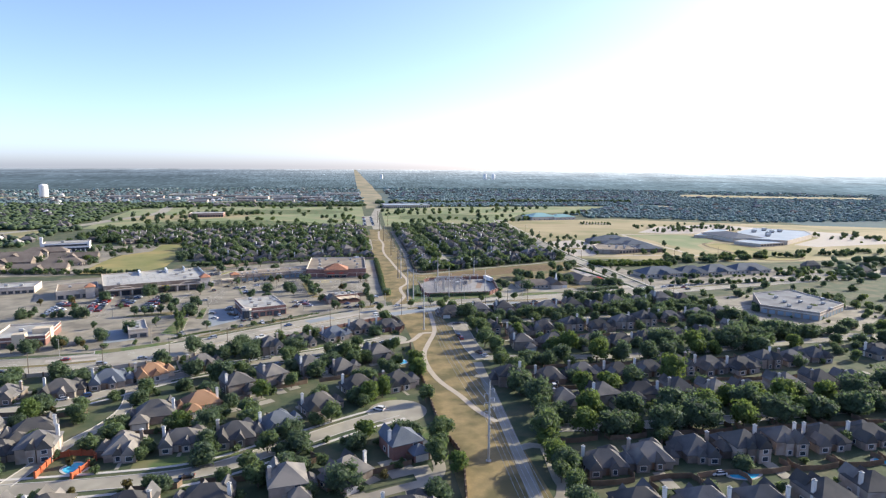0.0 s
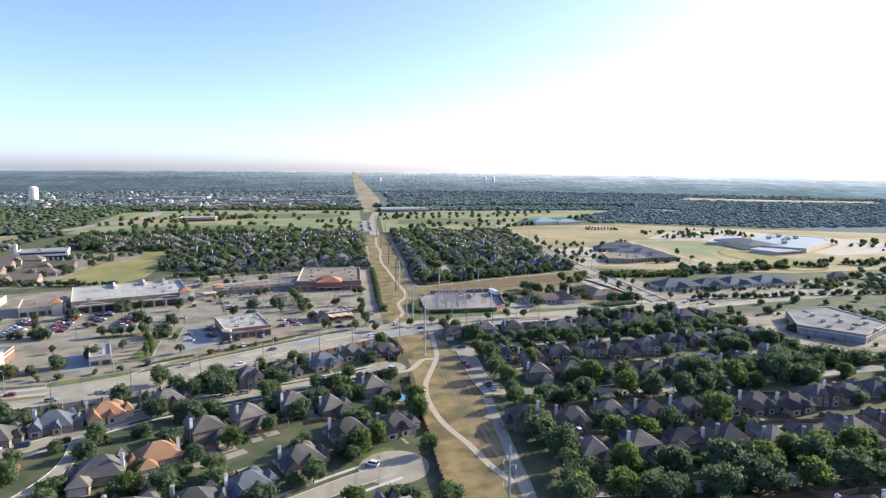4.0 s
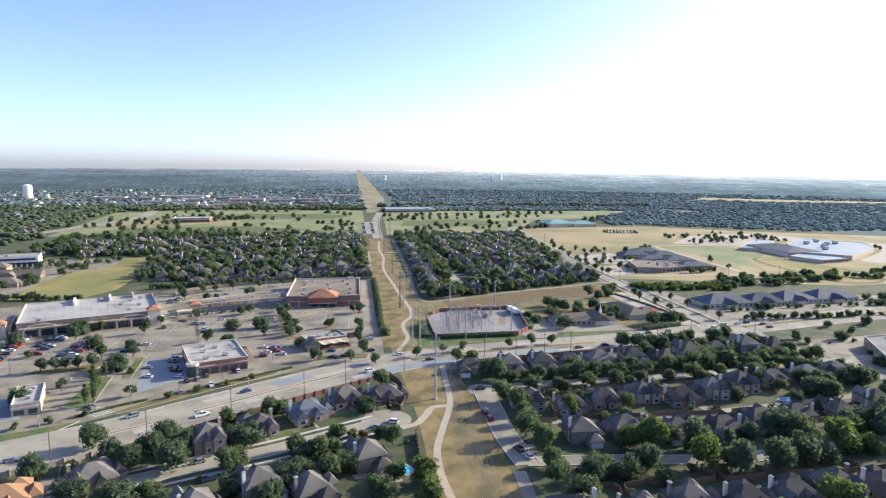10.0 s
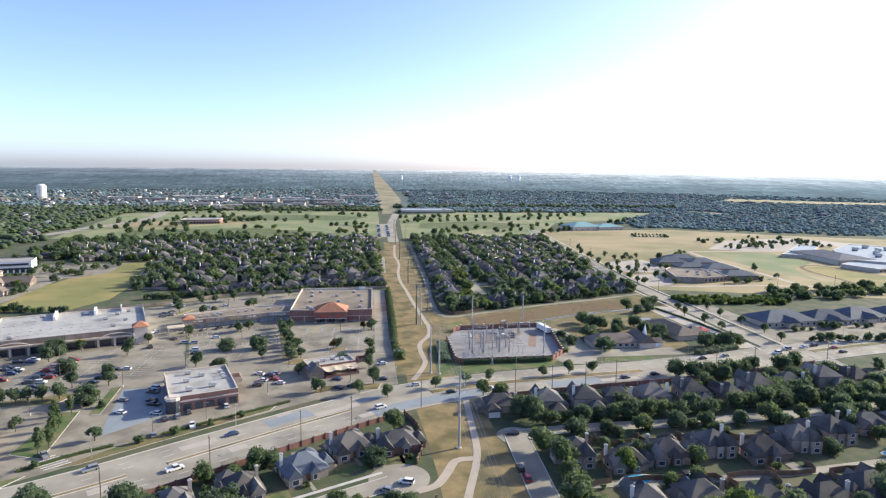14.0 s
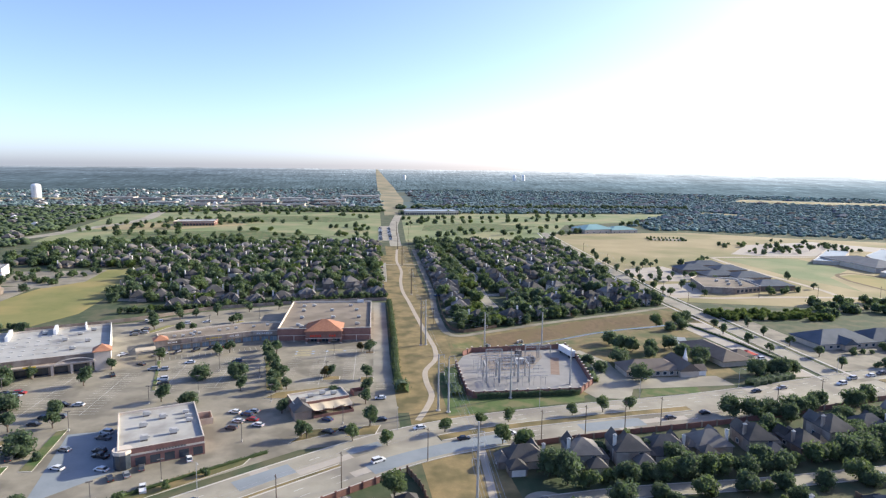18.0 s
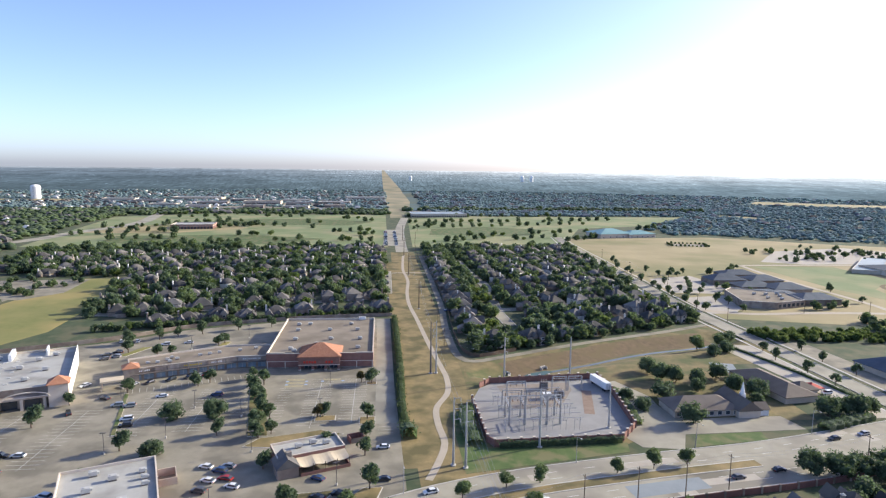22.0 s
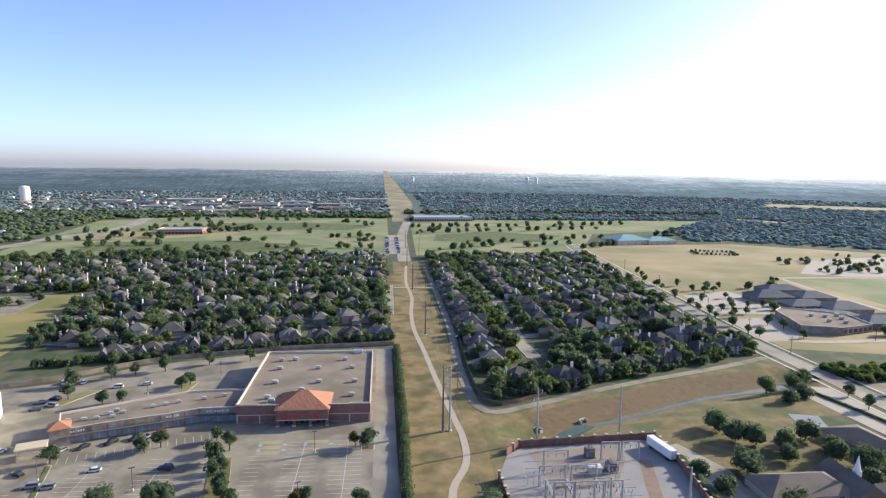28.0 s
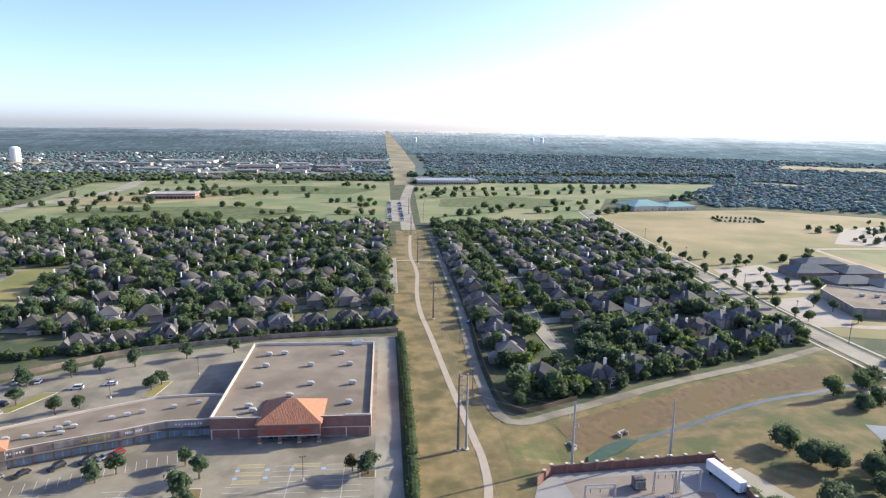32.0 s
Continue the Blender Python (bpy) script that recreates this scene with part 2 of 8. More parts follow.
M = dict(
    ground=surf("yard_grass", (0.042, 0.065, 0.03), (0.075, 0.092, 0.046), 7, 0.7, 0.95, c=(0.115, 0.11, 0.06), size2=12),
    # ground of the far plain, distance haze mixed into its base colour
    hazed_ground=surf("wooded_plain", (0.10, 0.145, 0.145), (0.14, 0.185, 0.18), 90, 14, 0.95, spec=0.05, c=(0.13, 0.14, 0.105), size2=300),
    lawn=surf("watered_lawn", (0.062, 0.105, 0.03), (0.10, 0.138, 0.045), 4, 0.5, 0.95, c=(0.16, 0.15, 0.07), size2=8),
    dry=surf("dry_grass", (0.30, 0.22, 0.10), (0.21, 0.158, 0.073), 4, 0.8, 0.95, 0.08, c=(0.125, 0.105, 0.045), size2=13),
    meadow=surf("ditch_meadow", (0.25, 0.185, 0.088), (0.165, 0.132, 0.06), 4, 0.9, 0.95, 0.08, c=(0.10, 0.11, 0.042), size2=13),
    field=surf("tan_field", (0.39, 0.31, 0.17), (0.31, 0.25, 0.13), 45, 5, 0.95, c=(0.22, 0.20, 0.09), size2=110),
    far_field=surf("pale_dry_grass", (0.36, 0.29, 0.175), (0.28, 0.235, 0.14), 60, 9, 0.95, c=(0.20, 0.185, 0.11), size2=110),
    golf=surf("golf_grass", (0.14, 0.18, 0.075), (0.20, 0.23, 0.105), 40, 4, 0.95, c=(0.27, 0.255, 0.13), size2=70),
    pasture=surf("green_pasture", (0.16, 0.17, 0.05), (0.23, 0.21, 0.075), 30, 3, 0.95, c=(0.30, 0.24, 0.09), size2=45),
    concrete=surf("worn_concrete", (0.30, 0.27, 0.208), (0.36, 0.327, 0.255), 6, 0.9, 0.9, c=(0.24, 0.214, 0.172), size2=22),
    lot=surf("parking_concrete", (0.235, 0.208, 0.155), (0.30, 0.266, 0.202), 5, 0.7, 0.9, c=(0.175, 0.155, 0.118), size2=15),
    newlot=surf("fresh_concrete", (0.38, 0.33, 0.27), (0.43, 0.38, 0.315), 6, 0.9, 0.9),
    asphalt=surf("asphalt", (0.06, 0.06, 0.065), (0.09, 0.088, 0.085), 5, 0.5, 0.9),
    blue_paving=surf("blue_grey_pavement", (0.205, 0.228, 0.24), (0.255, 0.28, 0.292), 9, 1.0, 0.85),
    trail=surf("trail_concrete", (0.38, 0.32, 0.245), (0.44, 0.37, 0.285), 4, 0.6, 0.9),
    kerb=surf("kerb_concrete", (0.46, 0.43, 0.38), (0.54, 0.50, 0.45), 3, 0.5, 0.9),
    paint=surf("road_paint", (0.70, 0.68, 0.62), (0.55, 0.53, 0.48), 2, 0.4, 0.8),
    bay_blue=surf("blue_paint", (0.25, 0.36, 0.55), (0.32, 0.42, 0.58), 2, 0.4, 0.8),
    yellow=surf("yellow_paint", (0.60, 0.49, 0.22), (0.46, 0.39, 0.2), 2, 0.4, 0.8),
    gravel=surf("substation_gravel", (0.245, 0.232, 0.218), (0.305, 0.292, 0.275), 8, 0.5, 0.95, 0.04),
    water=surf("ditch_water", (0.10, 0.11, 0.08), (0.13, 0.135, 0.10), 4, 1, 0.12, spec=0.5),
    leafpool=surf("stagnant_water", (0.05, 0.085, 0.045), (0.07, 0.11, 0.055), 3, 0.8, 0.15),
    bed=surf("brown_gravel", (0.23, 0.19, 0.155), (0.28, 0.235, 0.195), 5, 0.5, 0.95, 0.04),
    pool=surf("pool_water", (0.05, 0.42, 0.62), (0.10, 0.52, 0.70), 2, 0.5, 0.05),
    brick=surf("brick_wall", (0.21, 0.16, 0.128), (0.29, 0.23, 0.185), 3, 0.25, 0.9, 0.02, 0.35, c=(0.35, 0.30, 0.25), size2=6),
    red_brick=surf("red_brick", (0.20, 0.10, 0.08), (0.255, 0.135, 0.108), 2, 0.2, 0.9, 0.02, 0.1),
    pale_brick=surf("pale_brick", (0.46, 0.38, 0.30), (0.55, 0.47, 0.39), 3, 0.25, 0.9, 0.02, 0.15),
    band=surf("cast_stone", (0.55, 0.47, 0.38), (0.62, 0.54, 0.45), 3, 0.4, 0.85),
    siding=surf("painted_siding", (0.62, 0.58, 0.52), (0.70, 0.66, 0.60), 2, 0.3, 0.8, 0, 0.15),
    white=surf("white_paint", (0.78, 0.77, 0.75), (0.70, 0.69, 0.67), 3, 0.4, 0.7),
    shingle=surf("shingle_roof", (0.07, 0.067, 0.066), (0.105, 0.099, 0.095), 5, 0.35, 0.85, 0.03, 0.5, c=(0.155, 0.138, 0.12), size2=9),
    blue_shingle=surf("slate_blue_shingle", (0.085, 0.10, 0.12), (0.125, 0.14, 0.165), 5, 0.35, 0.8, 0.03, 0.15),
    slate=surf("dark_slate_roof", (0.062, 0.078, 0.098), (0.095, 0.112, 0.135), 6, 0.4, 0.8, 0.03, 0.12),
    tan_shingle=surf("copper_brown_shingle", (0.26, 0.145, 0.08), (0.31, 0.18, 0.105), 5, 0.35, 0.9, 0.03, 0.12),
    clay=surf("clay_tile", (0.34, 0.15, 0.085), (0.41, 0.195, 0.115), 1.2, 0.25, 0.8, 0.03),
    gravel_roof=surf("brown_gravel_roof", (0.215, 0.175, 0.13), (0.27, 0.222, 0.168), 9, 0.6, 0.95, 0.02, c=(0.185, 0.15, 0.112), size2=17),
    white_roof=surf("white_membrane_roof", (0.36, 0.345, 0.31), (0.43, 0.415, 0.375), 9, 0.8, 0.8, c=(0.28, 0.265, 0.235), size2=13),
    plaza_roof=surf("grey_membrane_roof", (0.15, 0.155, 0.16), (0.20, 0.203, 0.206), 9, 0.8, 0.8, c=(0.12, 0.123, 0.126), size2=13),
    metal_roof=surf("pale_blue_metal_roof", (0.27, 0.32, 0.36), (0.34, 0.39, 0.425), 30, 3, 0.75),
    teal_roof=surf("teal_metal_roof", (0.17, 0.31, 0.30), (0.23, 0.38, 0.365), 20, 2, 0.5),
    unit=surf("pale_sheet_metal", (0.50, 0.49, 0.46), (0.40, 0.39, 0.37), 1.5, 0.2, 0.5),
    steel=surf("galvanised_steel", (0.33, 0.33, 0.33), (0.43, 0.43, 0.42), 2, 0.3, 0.5, metal=0.35),
    dark_steel=surf("weathered_steel", (0.10, 0.09, 0.085), (0.15, 0.13, 0.12), 2, 0.3, 0.6),
    pole_wood=surf("dark_wood_pole", (0.10, 0.075, 0.055), (0.15, 0.11, 0.08), 1.5, 0.2, 0.9),
    wire=surf("aluminium_wire", (0.35, 0.36, 0.38), (0.45, 0.46, 0.48), 5, 1, 0.5, metal=0.3),
    glass=surf("dark_glass", (0.03, 0.04, 0.05), (0.05, 0.06, 0.075), 2, 0.4, 0.08, spec=0.6),
    shopglass=surf("shop_glass", (0.16, 0.22, 0.27), (0.26, 0.33, 0.38), 3, 0.8, 0.1, spec=0.6),
    door=surf("brown_door", (0.14, 0.08, 0.05), (0.19, 0.12, 0.075), 1, 0.2, 0.6),
    garage=surf("garage_door_paint", (0.55, 0.51, 0.45), (0.62, 0.58, 0.52), 1, 0.2, 0.7, 0, 0.15),
    fence=surf("cedar_fence", (0.14, 0.092, 0.06), (0.20, 0.14, 0.095), 2, 0.25, 0.9, 0, 0.3),
    red_fence=surf("red_stained_fence", (0.36, 0.085, 0.035), (0.42, 0.12, 0.055), 2, 0.25, 0.9),
    bark=surf("bark", (0.10, 0.075, 0.055), (0.15, 0.115, 0.085), 0.8, 0.1, 0.95),
    tyre=surf("tyre_rubber", (0.02, 0.02, 0.02), (0.03, 0.03, 0.03), 1, 0.1, 0.9),
    brown_shingle=surf("brown_shingle_roof", (0.14, 0.11, 0.09), (0.19, 0.155, 0.125), 5, 0.35, 0.9, 0.03, 0.2),
    rust=surf("rusty_strip", (0.22, 0.15, 0.11), (0.28, 0.2, 0.15), 3, 0.4, 0.9),
    sign_red=surf("red_sign_face", (0.62, 0.06, 0.03), (0.55, 0.05, 0.03), 2, 0.5, 0.5),
    sign_yellow=surf("yellow_sign_face", (0.75, 0.52, 0.04), (0.68, 0.46, 0.04), 2, 0.5, 0.5),
    canvas=surf("cream_canvas", (0.60, 0.50, 0.36), (0.52, 0.43, 0.31), 2, 0.3, 0.9),
    leaf_dark=leafy("live_oak_leaves", (0.05, 0.082, 0.043), (0.09, 0.128, 0.062), 0.12),
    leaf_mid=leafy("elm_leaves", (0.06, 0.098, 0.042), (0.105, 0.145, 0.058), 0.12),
    leaf_light=leafy("pale_green_leaves", (0.076, 0.122, 0.036), (0.115, 0.16, 0.055)),
    leaf_olive=leafy("olive_brown_leaves", (0.08, 0.075, 0.03), (0.12, 0.105, 0.045)),
    # far leaves: pale blue colour and sheen stand in for distance haze
    leaf_hazed=leafy("hazed_canopy_leaves", (0.15, 0.215, 0.22), (0.21, 0.28, 0.285), sheen=0.5, thru=0.6, spec=0.05),
    bank=surf("dry_bank_grass", (0.10, 0.075, 0.042), (0.185, 0.125, 0.07), 3, 0.6, 0.95, 0.08, c=(0.15, 0.11, 0.055), size2=9),
    hedge=leafy("clipped_hedge_leaves", (0.042, 0.07, 0.026), (0.075, 0.105, 0.04), thru=0.3),
)
CAR_PAINT = dict(
    white=surf("white_car_paint", (0.75, 0.75, 0.74), (0.70, 0.70, 0.69), 3, 1, 0.25, spec=0.6),
    silver=surf("silver_car_paint", (0.42, 0.43, 0.44), (0.38, 0.39, 0.40), 3, 1, 0.3, metal=0.5, spec=0.6),
    black=surf("black_car_paint", (0.018, 0.018, 0.02), (0.025, 0.025, 0.027), 3, 1, 0.2, spec=0.6),
    red=surf("red_car_paint", (0.36, 0.03, 0.025), (0.30, 0.03, 0.025), 3, 1, 0.25, spec=0.6),
    blue=surf("blue_car_paint", (0.035, 0.07, 0.16), (0.03, 0.06, 0.14), 3, 1, 0.25, spec=0.6),
    grey=surf("dark_grey_car_paint", (0.10, 0.10, 0.105), (0.08, 0.08, 0.085), 3, 1, 0.3, spec=0.6),
)

# ---- building helpers ----
rnd = random.Random(7)


def part(name, bm, material, parent=None, label=""):
    """Links a bmesh as one mesh object, under a thing or a part."""
    me = bpy.data.meshes.new(name)
    bm.to_mesh(me)
    bm.free()
    me.materials.append(material)
    ob = new(name, me)
    ob.parent = parent
    if label:
        ob["label"] = label
    return ob


def pmesh(name, verts, faces, material, parent=None, label=""):
    me = bpy.data.meshes.new(name)
    me.from_pydata(verts, [], faces)
    me.materials.append(material)
    ob = new(name, me)
    ob.parent = parent
    if label:
        ob["label"] = label
    return ob


def base(name, x, y, z=0.0, rz=0.0):
    ob = new(name)
    ob.matrix_basis = pose(x, y, z, 0, 0, rz)
    ob.empty_display_size = 0.5
    return ob


def box(bm, x0, x1, y0, y1, z0, z1):
    v = [bm.verts.new((x, y, z)) for z in (z0, z1) for x, y in ((x0, y0), (x1, y0), (x1, y1), (x0, y1))]
    for f in ((0, 3, 2, 1), (4, 5, 6, 7), (0, 1, 5, 4), (1, 2, 6, 5), (2, 3, 7, 6), (3, 0, 4, 7)):
        bm.faces.new([v[i] for i in f])


def boxes(*rows):
    bm = bmesh.new()
    for r in rows:
        box(bm, *r)
    return bm


def tube(bm, p, q, r0, r1=None, n=8):
    """A tapered round bar from p to q."""
    p, q, r1 = Vector(p), Vector(q), r0 if r1 is None else r1
    m = (q - p).to_track_quat("Z", "Y").to_matrix()
    a, b = [], []
    for i in range(n):
        w = m @ Vector((math.cos(2 * math.pi * i / n), math.sin(2 * math.pi * i / n), 0))
        a.append(bm.verts.new(p + w * r0))
        b.append(bm.verts.new(q + w * r1))
    for i in range(n):
        bm.faces.new((a[i], a[(i + 1) % n], b[(i + 1) % n], b[i]))
    bm.faces.new(a[::-1])
    bm.faces.new(b)
    return bm


def prism(bm, pts, z0, z1):
    """An upright block over a ground outline (anticlockwise)."""
    a = [bm.verts.new((x, y, z0)) for x, y in pts]
    b = [bm.verts.new((x, y, z1)) for x, y in pts]
    n = len(pts)
    for i in range(n):
        bm.faces.new((a[i], a[(i + 1) % n], b[(i + 1) % n], b[i]))
    bm.faces.new(b)
    bm.faces.new(a[::-1])
    return bm


def spline(pts, step=5.0):
    """A smooth line through the points, sampled about every step metres."""
    p = [np.array(q, float) for q in pts]
    p = [2 * p[0] - p[1]] + p + [2 * p[-1] - p[-2]]
    out = []
    for i in range(1, len(p) - 2):
        n = max(2, int(np.linalg.norm(p[i + 1] - p[i]) / step))
        for k in range(n):
            u = k / n
            out.append(0.5 * (2 * p[i] + (p[i + 1] - p[i - 1]) * u + (2 * p[i - 1] - 5 * p[i] + 4 * p[i + 1] - p[i + 2]) * u * u
                              + (3 * p[i] - p[i - 1] - 3 * p[i + 1] + p[i + 2]) * u ** 3))
    out.append(p[-2])
    return np.array(out)


def normals(line):
    d = np.gradient(line, axis=0)
    d /= np.linalg.norm(d, axis=1)[:, None] + 1e-9
    return np.stack([-d[:, 1], d[:, 0]], 1)


def ribbon(name, line, a, b, z, material, thick=0.0, parent=None, low=None):
    """A strip along a line from offset a to offset b (to the left positive); thick: its own height under z."""
    nrm = normals(line)
    P, Q = line + nrm * a, line + nrm * b
    hz = (lambda x, y: z) if low is None else (lambda x, y: z + low(x, y))
    v, f, n = [], [], len(line)
    for i in range(n):
        v += [(*P[i], hz(*P[i])), (*Q[i], hz(*Q[i]))]
    for i in range(n - 1):
        f.append((2 * i, 2 * i + 2, 2 * i + 3, 2 * i + 1) if b > a else (2 * i, 2 * i + 1, 2 * i + 3, 2 * i + 2))
    if thick:
        k = len(v)
        v += [(x, y, w - thick) for x, y, w in v]
        for i in range(n - 1):
            f.append((2 * i, 2 * i + 2, k + 2 * i + 2, k + 2 * i))
            f.append((2 * i + 3, 2 * i + 1, k + 2 * i + 1, k + 2 * i + 3))
        f += [(0, 1, k + 1, k), (2 * n - 1, 2 * n - 2, k + 2 * n - 2, k + 2 * n - 1)]
    return pmesh(name, v, f, material, parent)


def slab(name, pts, z, material, thick=0.12):
    bm = prism(bmesh.new(), pts, z - thick, z)
    bmesh.ops.recalc_face_normals(bm, faces=bm.faces)
    return part(name, bm, material)


def setting(ob, label, category):
    return tagged(ob, label, category, kind="structure")


BLOCKED = []          # circles (x, y, r) where no scattered plant may stand
LINES = []            # (line, half width) of roads and paths


def free(x, y, r):
    for a, b, c in BLOCKED:
        if (x - a) ** 2 + (y - b) ** 2 < (r + c) ** 2:
            return False
    for line, w in LINES:
        if ((line[:, 0] - x) ** 2 + (line[:, 1] - y) ** 2).min() < (w + r) ** 2:
            return False
    return True


def inside(x, y, poly):
    c = False
    for (x0, y0), (x1, y1) in zip(poly, poly[1:] + poly[:1]):
        if (y0 > y) != (y1 > y) and x < (x1 - x0) * (y - y0) / (y1 - y0) + x0:
            c = not c
    return c

# ---- ground, roads and pavements ----
DITCH = spline([(72, 511), (82, 516), (98, 524), (120, 533), (141, 543), (163, 551), (184, 556), (204, 562)], 3)


def dip(x, y):
    """Depth of the drainage ditch below the plain."""
    d = np.sqrt(((DITCH[:, 0] - x) ** 2 + (DITCH[:, 1] - y) ** 2).min())
    w = 20.0 if y > np.interp(x, DITCH[:, 0], DITCH[:, 1]) else 13.0
    u = max(0.0, 1 - max(0.0, d - 1.2) / w)
    return -3.4 * u * u * (3 - 2 * u)


def sheet(name, xs, ys, material, z=0.0, keep=None, low=None):
    """A ground sheet on a grid."""
    v = [(x, y, z + (low(x, y) if low else 0)) for y in ys for x in xs]
    n, f = len(xs), []
    for j in range(len(ys) - 1):
        for i in range(n - 1):
            if keep is None or keep((xs[i] + xs[i + 1]) / 2, (ys[j] + ys[j + 1]) / 2):
                f.append((j * n + i, j * n + i + 1, (j + 1) * n + i + 1, (j + 1) * n + i))
    return pmesh(name, v, f, material)


gx = [-4800, -2500, -1200, -600, -300, -150] + list(range(0, 52, 26)) + list(range(52, 236, 4)) + [300, 420, 700, 1500, 2700, 4800]
gy = [-400, 0, 200, 400] + list(range(484, 612, 4)) + [700, 900, 1300, 2000, 3200, 4900]
ground = sheet("ground", gx, gy, M["ground"], 0, low=lambda x, y: dip(x, y) if 40 < x < 240 and 480 < y < 615 else 0)
setting(ground, "suburban ground of patchy green and dry yard grass", "ground")

# the utility corridor, running straight to the horizon
COR = spline([(42, -60), (42, 160), (42, 250), (43, 330), (39, 400), (38, 440), (40, 520), (38, 600), (37, 700), (36, 820), (36, 930)], 12)
setting(ribbon("corridor_grass", COR, 13, -13, 0.03, M["dry"]), "dry golden grass of the utility corridor", "ground")
setting(ribbon("corridor_grass_edge", COR[(COR[:, 1] > 424) & (COR[:, 1] < 860)], 18.5, 12.9, 0.034, M["dry"]), "dry grass strip beside the hedge", "ground")


def swell(x, y):
    """Height of the far plain, which climbs gently to the horizon."""
    r = math.hypot(x, y - 170)
    u = max(0.0, (r - 2300) / 2500)
    return 94 * (1 - r / (r + 15200 * u * u))


v, f = [], []
for i in range(70):
    y = 1400 + 3370 * i / 69
    u = max(0.0, (y - 170 - 2300) / 2500)
    k = (y - 170) / (y - 170 + 15200 * u * u)
    a, b = np.interp(y, [1400, 1500, 1960, 2850, 4800], [28, 29, 22, 16, 0]), np.interp(y, [1400, 1500, 1700, 1960, 2850, 4800], [56, 58, 78, 90, 88, 60])
    for x in (a, (a + b) / 2, b):
        X = 12 + (x - 12) * k
        v.append((X, y, swell(X, y) + 0.3 + 3.4 * min(1.0, max(0.0, (y - 2560) / 80))))
    if i:
        f += [(3 * i - 3 + j, 3 * i - 2 + j, 3 * i + 1 + j, 3 * i + j) for j in (0, 1)]
setting(pmesh("corridor_grass_far", v, f, M["far_field"]), "dry golden grass of the distant utility corridor", "ground")
meadow = sheet("ditch_meadow", [51] + list(range(52, 228, 4)) + [230], list(range(484, 612, 4)), M["meadow"], 0.05, low=dip,
               keep=lambda x, y: y < np.interp(x, [50, 80, 127, 180, 215], [530, 541, 561, 580, 596]) and not (x > 160 and y < 520) and not (x < 112 and y < 506))
setting(meadow, "sloping meadow of dry grass beside the drainage ditch", "ground")
setting(slab("meadow_strip", [(46, 426), (100, 437), (118, 447), (112, 506), (51, 506)], 0.045, M["meadow"]), "rough grass around the substation wall", "ground")
setting(slab("verge_lawn", [(40, 420), (98, 431), (100, 438), (50, 437), (48, 470), (40, 470)], 0.07, M["lawn"]), "green grass verge before the substation wall", "ground")
bl = DITCH[2:]
bn = normals(bl)
offs = (2.6, 5, 7.5, 10, 12.5, 15, 17 )
bv = [(*(p + n * o), dip(*(p + n * o)) + 0.11) for p, n in zip(bl, bn) for o in offs]
bk = len(offs)
bank = pmesh("ditch_bank", bv, [(i * bk + j, (i + 1) * bk + j, (i + 1) * bk + j + 1, i * bk + j + 1) for i in range(len(bl) - 1) for j in range(bk - 1)], M["bank"])
setting(bank, "bare brown bank of the drainage ditch", "ground")
water = ribbon("ditch_water", DITCH[2:], 1.0, -1.0, 0.14, M["water"], low=dip)
setting(slab("ditch_pool", [(76, 509.5), (82, 512), (92, 518.5), (97, 523), (93, 524.5), (84, 520), (77, 514)], -2.85, M["leafpool"], 0.05), "green stagnant pool at the ditch head", "water")
setting(water, "narrow shallow water at the bottom of the ditch", "water")

ART = spline([(-420, 330), (-330, 318), (-250, 304), (-165, 303), (-125, 309), (-100, 318), (-75, 332), (-45, 353), (-10, 377), (22, 396), (55, 407),
              (100, 415), (150, 422), (200, 433), (250, 445), (320, 460), (420, 480), (600, 512), (900, 560)], 6)
LINES.append((ART, 15))
setting(ribbon("arterial_road", ART, 13.5, -13.5, 0.08, M["concrete"]), "worn pale concrete of a six-lane divided road", "road")
nrm_art = normals(ART)


def stretch(line, x0, x1):
    return line[(line[:, 0] >= x0) & (line[:, 0] <= x1)]


for x0, x1, mat, lab in ((-92, -64, "dry", "dry"), (-60, 2, "dry", "dry"), (30, 140, "dry", "dry"), (-240, -118, "meadow", "green and dry"), (240, 600, "meadow", "green and dry")):
    seg = stretch(ART, x0, x1)
    half = 0.9 if -100 < x0 < 20 else 2.2
    k = setting(ribbon("median", seg, half, -half, 0.22, M[mat], 0.16), lab + " grass median between the carriageways", "median")
    for a in (half, -half):
        ribbon("kerb", seg, a + 0.25, a - 0.15, 0.25, M["kerb"], 0.2, parent=k)
for a in (13.5, -13.5):
    seg = ART
    setting(ribbon("kerb_line", seg, a + 0.35, a - 0.05, 0.22, M["kerb"], 0.16), "pale concrete kerb along the divided road", "kerb")
# lane dashes, one joined mesh
v, f = [], []
for a in (5.4, 9.2, -5.4, -9.2):
    line = ART + nrm_art * a
    for i in range(0, len(line) - 1, 2):
        p, q, w = line[i], line[i] + (line[i + 1] - line[i]) * 0.6, nrm_art[i] * 0.09
        k = len(v)
        v += [(*(p - w), 0.10), (*(q - w), 0.10), (*(q + w), 0.10), (*(p + w), 0.10)]
        f.append((k, k + 1, k + 2, k + 3))
tagged(pmesh("lane_marking", v, f, M["paint"]), "worn white lane dashes on concrete", "marking", kind="stuff")
